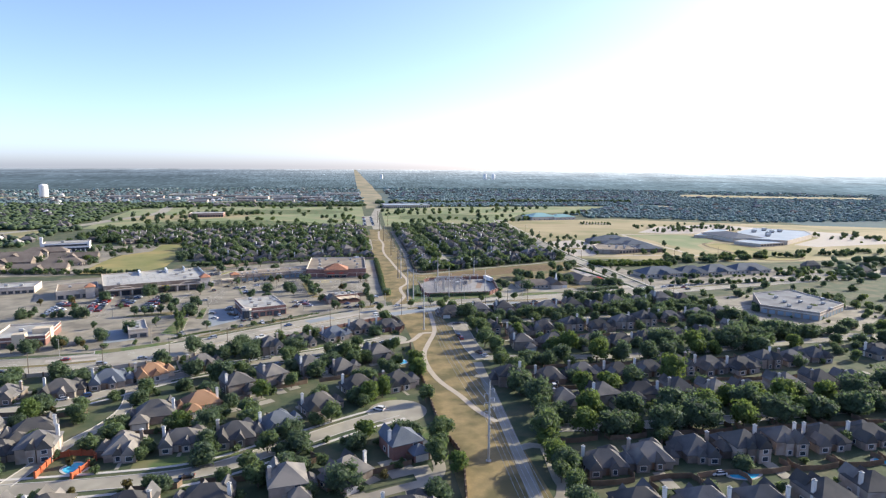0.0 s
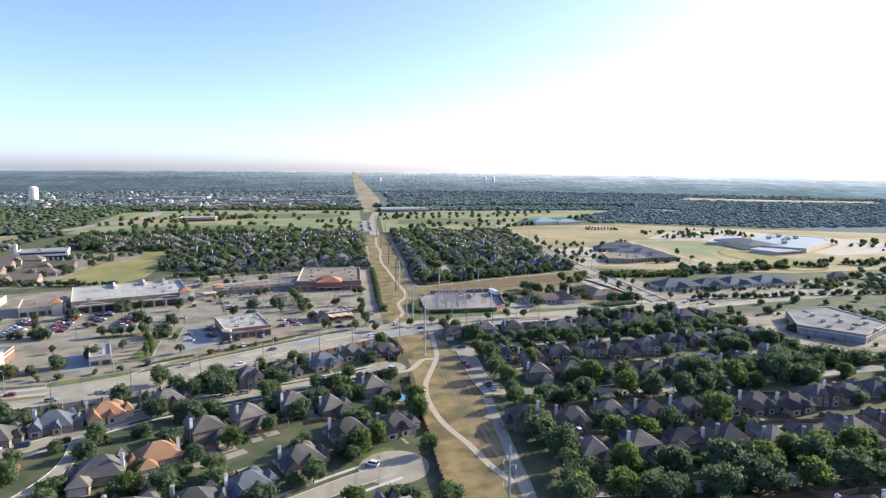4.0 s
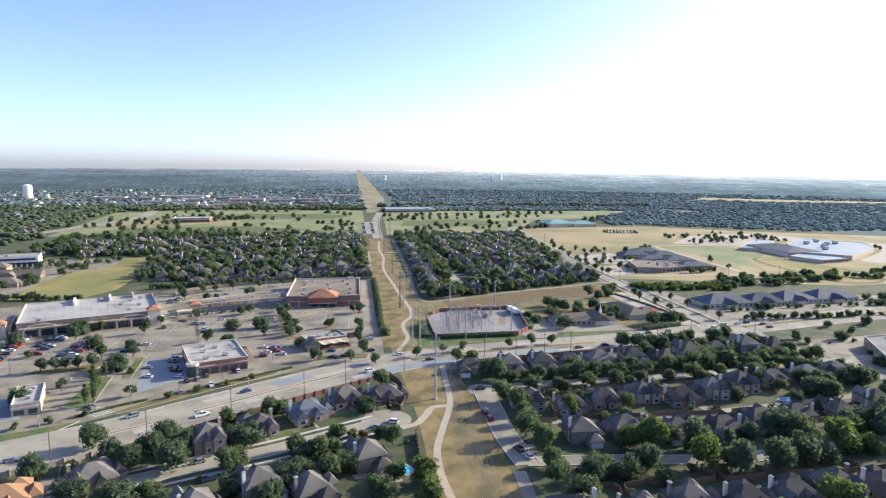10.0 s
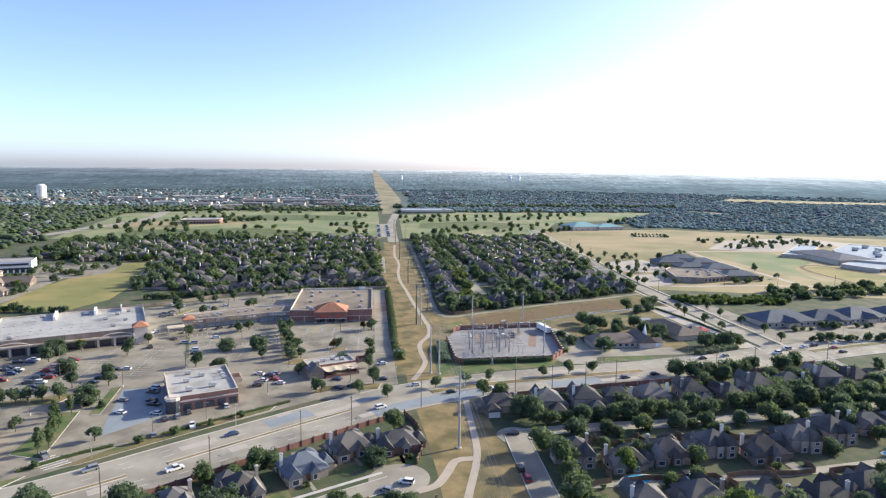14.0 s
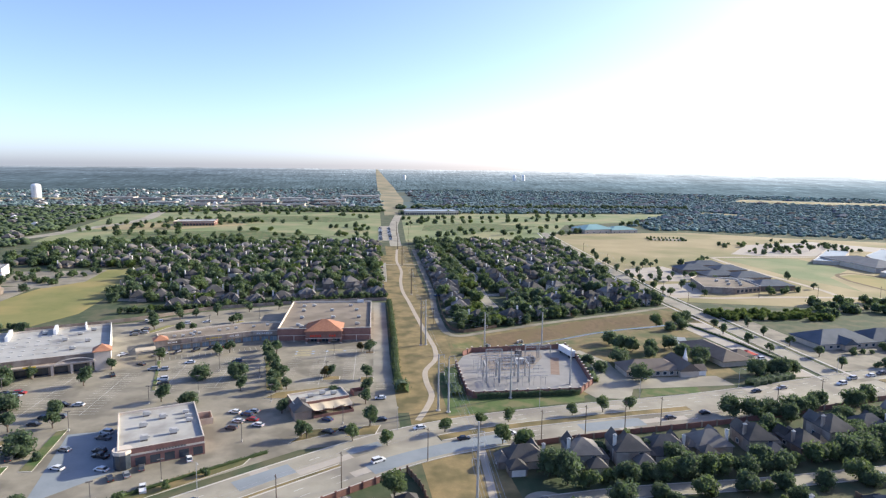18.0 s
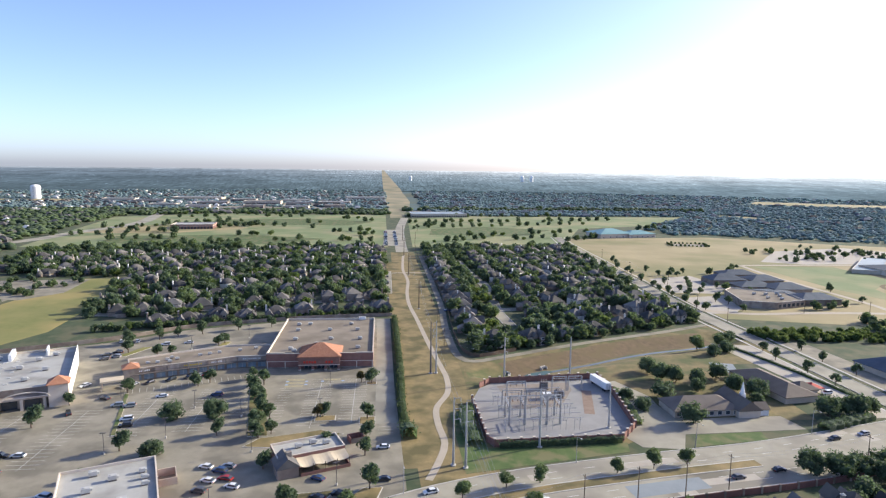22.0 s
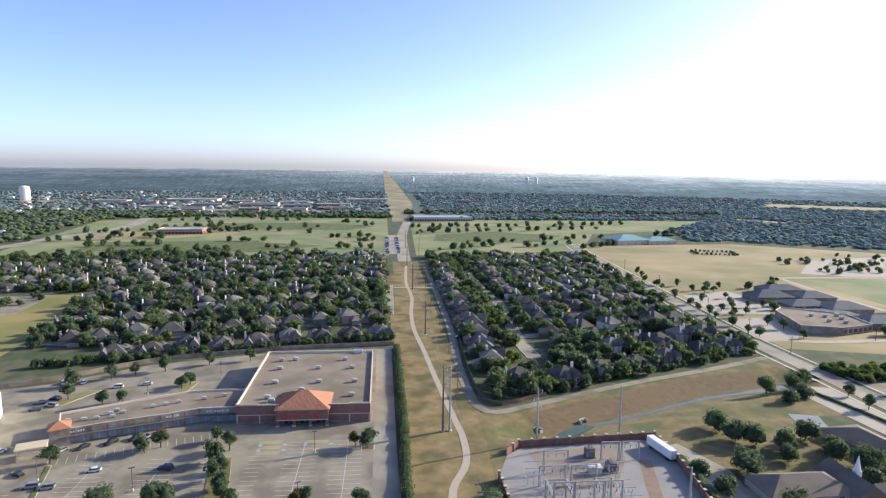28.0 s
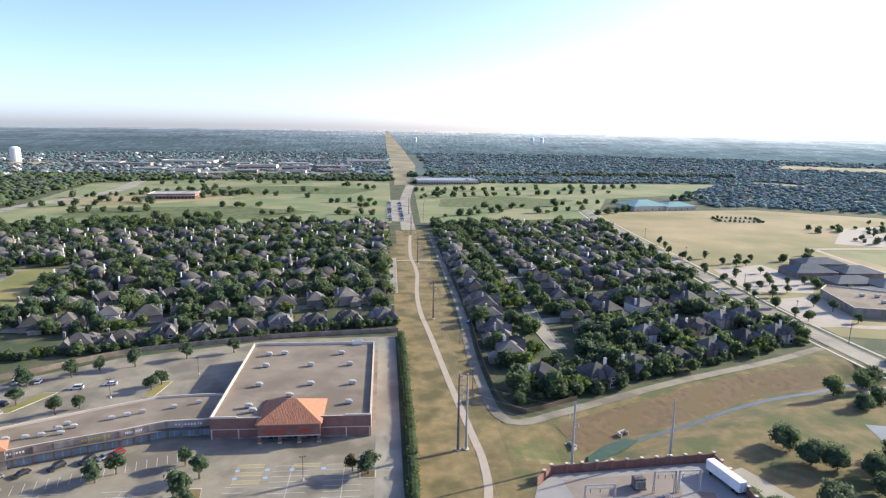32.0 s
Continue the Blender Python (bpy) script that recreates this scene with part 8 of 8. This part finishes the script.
# ---- cars ----
for x, y, rz, p, s in ((-91, 484, 100, "silver", "suv"), (-86, 483, 100, "silver", "suv"), (-82, 470, 100, "white", "suv"), (-80, 464, 100, "black", "suv"), (-99, 492, 60, "black", "sedan"), (-114, 508, 150, "white", "sedan"), (-106, 477, 30, "black", "suv"), (-77, 493, 100, "white", "sedan"), (-55, 493, 80, "blue", "suv"),
                       (-88, 510, 150, "black", "sedan"), (-80, 513, 150, "black", "suv"), (-73, 516, 150, "black", "suv"), (-66, 519, 150, "red", "suv"), (-69, 518, 150, "silver", "sedan"), (-94, 508, 150, "silver", "sedan"), (-97, 506, 150, "grey", "sedan"),
                       (-42, 430, 70, "white", "sedan"), (-39, 421, 70, "white", "sedan"), (-35, 430, 70, "silver", "sedan"), (-34, 422, 70, "red", "sedan"), (-31, 417, 70, "white", "sedan"), (-37, 427, 70, "blue", "suv"), (-40, 415, 70, "grey", "suv"),
                       (-83, 415, 70, "white", "suv"), (-82, 410, 70, "grey", "pickup"), (-79, 400, 70, "black", "suv"), (-77, 396, 70, "black", "pickup"), (-87, 389, 70, "white", "sedan"), (-91, 402, 70, "silver", "sedan"), (-73, 387, 70, "white", "sedan"), (-68, 381, 30, "black", "sedan"), (-64, 383, 30, "silver", "sedan"),
                       (-61, 387, 20, "grey", "sedan"), (-56, 374, 20, "white", "pickup"), (-67, 367, 20, "silver", "sedan"), (-48, 392, 20, "white", "sedan"), (-97, 354, 40, "silver", "pickup"), (-105, 397, 10, "grey", "suv"), (-6, 420, 60, "blue", "sedan"), (-5, 409, 60, "black", "sedan"), (1, 410, 60, "black", "suv"), (14, 440, 90, "white", "sedan"), (14, 418, 90, "black", "sedan"),
                       (-101, 569, 100, "white", "suv"), (-90, 572, 100, "white", "sedan"), (-124, 552, 100, "black", "sedan"), (-122, 545, 100, "grey", "suv"), (-126, 576, 10, "white", "suv"), (-122, 575, 10, "white", "suv"), (-118, 576, 10, "white", "sedan"), (-120, 556, 80, "black", "suv"), (-118, 549, 80, "silver", "suv")):
    park(x, y, rz, p, s)
for x0, y0, x1, y1, full in ((-167, 411, -178, 470, 0.72), (-190, 408, -196, 450, 0.6), (-137, 414, -137, 460, 0.66), (-109, 424, -107, 448, 0.5), (-155, 430, -157, 462, 0.4)):
    n = int(math.hypot(x1 - x0, y1 - y0) / 2.9)
    for i in range(n):
        for side in (-2.7, 2.7):
            if rnd.random() < full:
                park(x0 + (x1 - x0) * i / n + side, y0 + (y1 - y0) * i / n, 90 + rnd.choice((0, 180)) + rnd.uniform(-3, 3))
for x, y, rz, p, s in ((13, 385.5, -60, "white", "suv"), (43, 399.5, -75, "black", "sedan"), (60, 402, -78, "white", "suv"), (-52, 341, -55, "white", "pickup"), (28, 409.5, 105, "white", "sedan"), (141, 414.5, -80, "black", "sedan"), (125, 411, -80, "grey", "sedan"), (190, 438, 102, "silver", "sedan"), (176, 435, 102, "black", "sedan"),
                       (231, 447, 100, "silver", "suv"), (243, 450, 100, "white", "sedan"), (250, 452, 100, "black", "suv"), (258, 447, 100, "red", "sedan"), (266, 456, 100, "white", "sedan"), (278, 457, 100, "silver", "sedan"), (258, 440, -80, "black", "sedan"), (221, 441, 100, "white", "suv"), (-104, 310, -68, "silver", "sedan"), (-120, 303, -75, "silver", "suv"), (-160, 296, -88, "black", "sedan"),
                       (-140, 312, 100, "red", "sedan"), (-78, 343, 125, "silver", "suv"), (-40, 365, 120, "blue", "sedan")):
    park(x, y, rz, p, s, "cars on the divided road", 0.085)
for x, y, rz, p, s in ((8, 231, 60, "white", "suv"), (56.5, 331, 5, "black", "suv"), (57.2, 325, 5, "red", "suv"), (60, 357, 80, "black", "sedan"), (63.5, 293, 20, "white", "sedan"), (61.5, 298, 20, "black", "suv"), (20, 326, 70, "white", "suv"), (14, 322, 60, "silver", "sedan"), (-52, 186, 95, "black", "sedan"), (-31, 297, 115, "white", "sedan"), (-38, 290, 115, "blue", "suv"),
                       (-90, 269, 130, "blue", "sedan"), (-98, 262, 130, "grey", "sedan"), (-118, 258, 100, "white", "sedan"), (-110, 260, 110, "blue", "suv"), (-2, 318, 115, "black", "suv"), (-50, 300, 115, "white", "suv"), (-44, 302, 115, "silver", "sedan"), (84, 247, 0, "white", "suv"), (120, 249, 0, "silver", "sedan"), (18, 770, 0, "grey", "suv"), (18, 740, 0, "black", "suv"),
                       (57, 640, 90, "blue", "suv"), (110, 166, 90, "white", "sedan"), (108, 320, 90, "white", "suv"), (187, 361, 80, "white", "sedan"), (170, 362, 80, "silver", "sedan"), (203, 482, 100, "white", "suv"), (206, 478, 100, "white", "suv"), (129, 470, 20, "black", "sedan")):
    park(x, y, rz, p, s, "cars along the estate streets", 0.08)
for i in range(36):
    x, y = (18 if i % 2 else 31) + rnd.uniform(-0.4, 0.4), 990 + (i // 2) * 9.5 + rnd.uniform(-2, 2)
    park(x, y, 90, z=0.13, group="cars at the club lot")
retire(CARS.values())

# ---- golf course and field trees, ring of trees, far woods ----
for x, y, n, dx, dy in ((-252, 1240, 5, 16, 2), (-190, 1236, 4, 15, -1), (-90, 1207, 1, 0, 0), (-126, 1040, 3, 16, 2), (-39, 1040, 4, 13, 0), (-17, 1330, 2, 12, 0), (-60, 1380, 3, 13, 3), (-300, 1300, 5, 18, 4), (-330, 1050, 6, 15, 2), (-230, 1010, 5, 16, 0), (-200, 1420, 4, 20, 0), (-110, 1290, 2, 14, 4), (-350, 1400, 4, 18, 3),
                        (80, 1020, 6, 14, 8), (120, 1080, 5, 16, 4), (190, 1050, 5, 16, 6), (230, 1120, 6, 18, 6), (90, 1220, 8, 17, 3), (240, 1250, 7, 20, 4), (420, 1180, 4, 16, 4), (60, 1300, 6, 15, 2), (60, 1200, 5, 10, 16), (260, 1040, 5, 14, 8), (-400, 1200, 8, 12, 6), (-350, 1160, 6, 14, -4), (-230, 1200, 6, 9, 12), (-420, 1100, 6, 16, 3), (-330, 1260, 7, 14, 6), (-180, 1100, 4, 12, 3), (-60, 1150, 5, 13, 2), (-20, 1100, 3, 10, 6), (150, 1300, 7, 18, 4), (300, 1320, 8, 20, 6), (60, 1430, 14, 24, 2), (-440, 1460, 24, 19, 1)):
    for i in range(n):
        mass(FAR_TREES, T_FAR, x + i * dx + rnd.uniform(-4, 4), y + i * dy + rnd.uniform(-6, 6), rnd.uniform(0.8, 1.2))
setting(slab("garden_court", [(384, 984), (424, 974), (430, 996), (390, 1008)], 0.12, M["lot"], 0.05), "pale gravel court ringed by low trees", "ground")
for p, q in (((382, 982), (426, 972)), ((426, 972), (432, 998)), ((432, 998), (388, 1010)), ((388, 1010), (382, 982))):
    for i in range(9):
        mass(FAR_TREES, T_FAR, p[0] + (q[0] - p[0]) * i / 9, p[1] + (q[1] - p[1]) * i / 9, rnd.uniform(0.3, 0.42), 0.5)
for x, y in ((250, 700), (252, 730), (258, 660), (262, 690), (246, 680), (270, 760), (262, 790), (280, 775), (236, 690), (238, 720), (240, 750), (244, 790), (252, 850), (248, 830), (330, 640), (345, 655), (372, 690), (366, 650), (262, 650), (268, 720), (276, 740)):
    if not (300 < x < 360 and y < 775):
        plant(T_LOT, x, y, rnd.uniform(1.0, 1.3), "trees round the school")
for x, y in ((330, 634), (345, 640), (316, 632), (306, 694), (290, 700), (296, 712), (340, 780), (318, 778)):
    mass(FAR_TREES, T_FAR, x, y, rnd.uniform(0.6, 0.9))
for i in range(30):
    x = 256 + i * 5.6
    if i % 4:
        mass(FAR_TREES, T_FAR, x, 484 + 0.07 * (x - 256) + rnd.uniform(-2, 2), rnd.uniform(0.35, 0.6))
    mass(FAR_TREES, T_FAR, x + rnd.uniform(-2, 2), 460 + 0.02 * (x - 256) + rnd.uniform(-2, 2), rnd.uniform(0.4, 0.7))
for i in range(36):
    x, y = rnd.uniform(250, 430), rnd.uniform(330, 452)
    if not inside(x, y, [(252, 350), (290, 316), (336, 350), (326, 412), (276, 402)]) and free(x, y, -1):
        mass(FAR_TREES, T_FAR, x, y, rnd.uniform(0.45, 0.8))
for i in range(26):
    mass(FAR_TREES, T_FAR, rnd.uniform(380, 428), rnd.uniform(474, 520), rnd.uniform(0.4, 0.7))
for i in range(40):
    mass(FAR_TREES, T_FAR, rnd.uniform(440, 600), rnd.uniform(845, 940), rnd.uniform(0.5, 0.9))
for i in range(22):
    mass(FAR_TREES, T_FAR, rnd.uniform(640, 715), rnd.uniform(690, 800), rnd.uniform(0.5, 0.9))
for i in range(34):
    mass(FAR_TREES, T_FAR, rnd.uniform(-300, -226), rnd.uniform(690, 770), rnd.uniform(0.45, 0.8))
for i in range(40):
    mass(FAR_TREES, T_FAR, rnd.uniform(-350, -246), rnd.uniform(566, 690), rnd.uniform(0.6, 1.0))
FAR_HOUSES.build("estate_houses", "dark-roofed estate houses packed among trees", "houses")
FAR_TREES.build("estate_trees", "leafy crowns of estate trees between the houses", "trees")
NEAR_TREES.build("garden_trees", "leafy garden trees and shrubs between the houses", "trees")
retire(KITS.values())
retire(FAR_KITS)
retire(T_OAK + T_ELM + T_LIGHT + T_LOT + T_BROWN + T_POPLAR + T_BUSH + T_FAR)


def far_woods(name, count, region, size, seed, material, label, clear=(), flat=0.72):
    """Far tree crowns joined in one mesh: lumpy low-poly crowns with loose sprays."""
    g = np.random.RandomState(seed)
    bm = bmesh.new()
    bmesh.ops.create_icosphere(bm, subdivisions=1, radius=1)
    bv = np.array([q.co for q in bm.verts])
    bf = np.array([[q.index for q in c.verts] for c in bm.faces])
    bm.free()
    V, F, n = [], [], 0
    made = 0
    while made < count:
        x, y = region(g)
        if math.hypot(x, y - 170) > 2520 or any(inside(x, y, c) for c in clear):
            continue
        made += 1
        s = size * (0.6 + 0.7 * g.rand())
        for k in range(3):
            q = bv * s * (0.55 + 0.35 * g.rand()) * np.array((1, 1, flat)) + g.randn(len(bv), 3) * s * 0.1
            q += np.array((x, y, swell(x, y) + s * 0.83 * flat)) + g.randn(3) * s * np.array((0.6, 0.6, 0.22 * flat))
            V.append(q)
            F.append(bf + n)
            n += len(bv)
    V, F = np.concatenate(V), np.concatenate(F)
    ob = pmesh(name, V.tolist(), F.tolist(), material)
    ob.data.polygons.foreach_set("use_smooth", [True] * len(F))
    return tagged(ob, label, "woods", kind="stuff")


def wedge(y0, y1, a0, a1, power=1.0):
    def pick(g):
        d = y0 + (y1 - y0) * g.rand() ** power
        a = math.tan(radians(a0 + (a1 - a0) * g.rand()))
        return a * d, 170 + d
    return pick


OPEN = [[(-430, 970), (20, 970), (20, 1480), (-330, 1500), (-480, 1420)], [(20, 940), (100, 940), (160, 4800), (20, 4800)], [(50, 970), (330, 1000), (480, 1260), (650, 1450), (60, 1450)], [(230, 560), (1110, 560), (1110, 770), (480, 1110), (240, 1080)],
        [(1060, 1920), (1350, 1760), (1630, 1680), (1700, 1830), (1420, 1960), (1190, 2110)], [(700, 1490), (795, 1360), (840, 1375), (765, 1500)], [(-910, 850), (-425, 850), (-430, 970), (-910, 970)], [(-370, 550), (20, 550), (20, 970), (-400, 970)], [(50, 540), (236, 600), (250, 970), (50, 970)],
        [(-1500, 1870), (-750, 1890), (-800, 1990), (-1500, 1980)], [(-440, 1625), (-100, 1615), (-100, 1700), (-440, 1720)], [(-400, 1770), (-130, 1760), (-100, 1850), (-400, 1840)], [(-600, 1970), (-420, 1960), (-420, 2010), (-590, 2020)], [(290, 1050), (440, 1060), (450, 1170), (300, 1160)]]
WEST = lambda g: (-300 - 620 * g.rand(), 300 + 680 * g.rand())
EAST = lambda g: (430 + 800 * g.rand(), 200 + 360 * g.rand())
far_woods("estate_woods", 1700, WEST, 5.0, 1, M["leaf_dark"], "crowns of estate trees in the distance", OPEN + [[(-430, 300), (-300, 300), (-300, 560), (-430, 560)], [(-352, 550), (-236, 550), (-236, 700), (-352, 700)]])
far_woods("estate_woods", 500, EAST, 5.0, 2, M["leaf_mid"], "crowns of estate trees in the distance", OPEN + [LOT])
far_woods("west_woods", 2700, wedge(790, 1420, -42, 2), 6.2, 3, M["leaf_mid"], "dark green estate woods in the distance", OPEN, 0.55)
# the farther crowns take the leaf colour with haze painted in
far_woods("far_woods", 6200, wedge(820, 1600, 2, 52), 4.3, 3, M["leaf_hazed"], "estate woods in the distance, haze painted into the leaves", OPEN, 0.55)
far_woods("far_woods", 9500, wedge(1400, 2500, -42, 54), 5.4, 4, M["leaf_hazed"], "estate woods in the far distance, haze painted into the leaves", OPEN, 0.4)
far_woods("roadside_woods", 260, lambda g: (60 + 700 * g.rand(), 1580 + 60 * g.rand()), 6.0, 6, M["leaf_mid"], "line of trees beyond the golf course")


def far_roofs(count, region, seed, mats, clear, size=9.0):
    """Distant houses: hipped roofs on walls, joined by roof colour."""
    g = np.random.RandomState(seed)
    for m in mats:
        bm = bmesh.new()
        made = 0
        while made < count:
            x, y = region(g)
            if any(inside(x, y, c) for c in clear):
                continue
            made += 1
            w, d = size * (0.7 + 0.5 * g.rand()), size * (0.6 + 0.4 * g.rand())
            box(bm, x - w / 2, x + w / 2, y - d / 2, y + d / 2, 0, 3.4)
            hip(bm, x - w / 2, x + w / 2, y - d / 2, y + d / 2, 3.4, 3.4 + g.rand(), 0.4)
        tagged(part("far_houses", bm, M[m]), "distant estate houses among trees", "houses", kind="stuff")


far_roofs(70, WEST, 16, ("white_roof",), OPEN + [[(-430, 300), (-300, 300), (-300, 560), (-430, 560)], [(-352, 550), (-210, 550), (-210, 780), (-352, 780)]], 11)
far_roofs(230, WEST, 11, ("shingle",), OPEN + [[(-430, 300), (-300, 300), (-300, 560), (-430, 560)], [(-352, 550), (-236, 550), (-236, 700), (-352, 700)]], 13)
far_roofs(100, EAST, 12, ("shingle",), OPEN + [LOT], 13)
far_roofs(420, wedge(820, 2400, -42, 4), 13, ("shingle",), OPEN, 15)
far_roofs(75, wedge(820, 2400, -42, 4), 17, ("white_roof", "siding"), OPEN, 11)
far_roofs(130, wedge(1000, 2400, 4, 50), 14, ("shingle", "blue_shingle"), OPEN, 15)
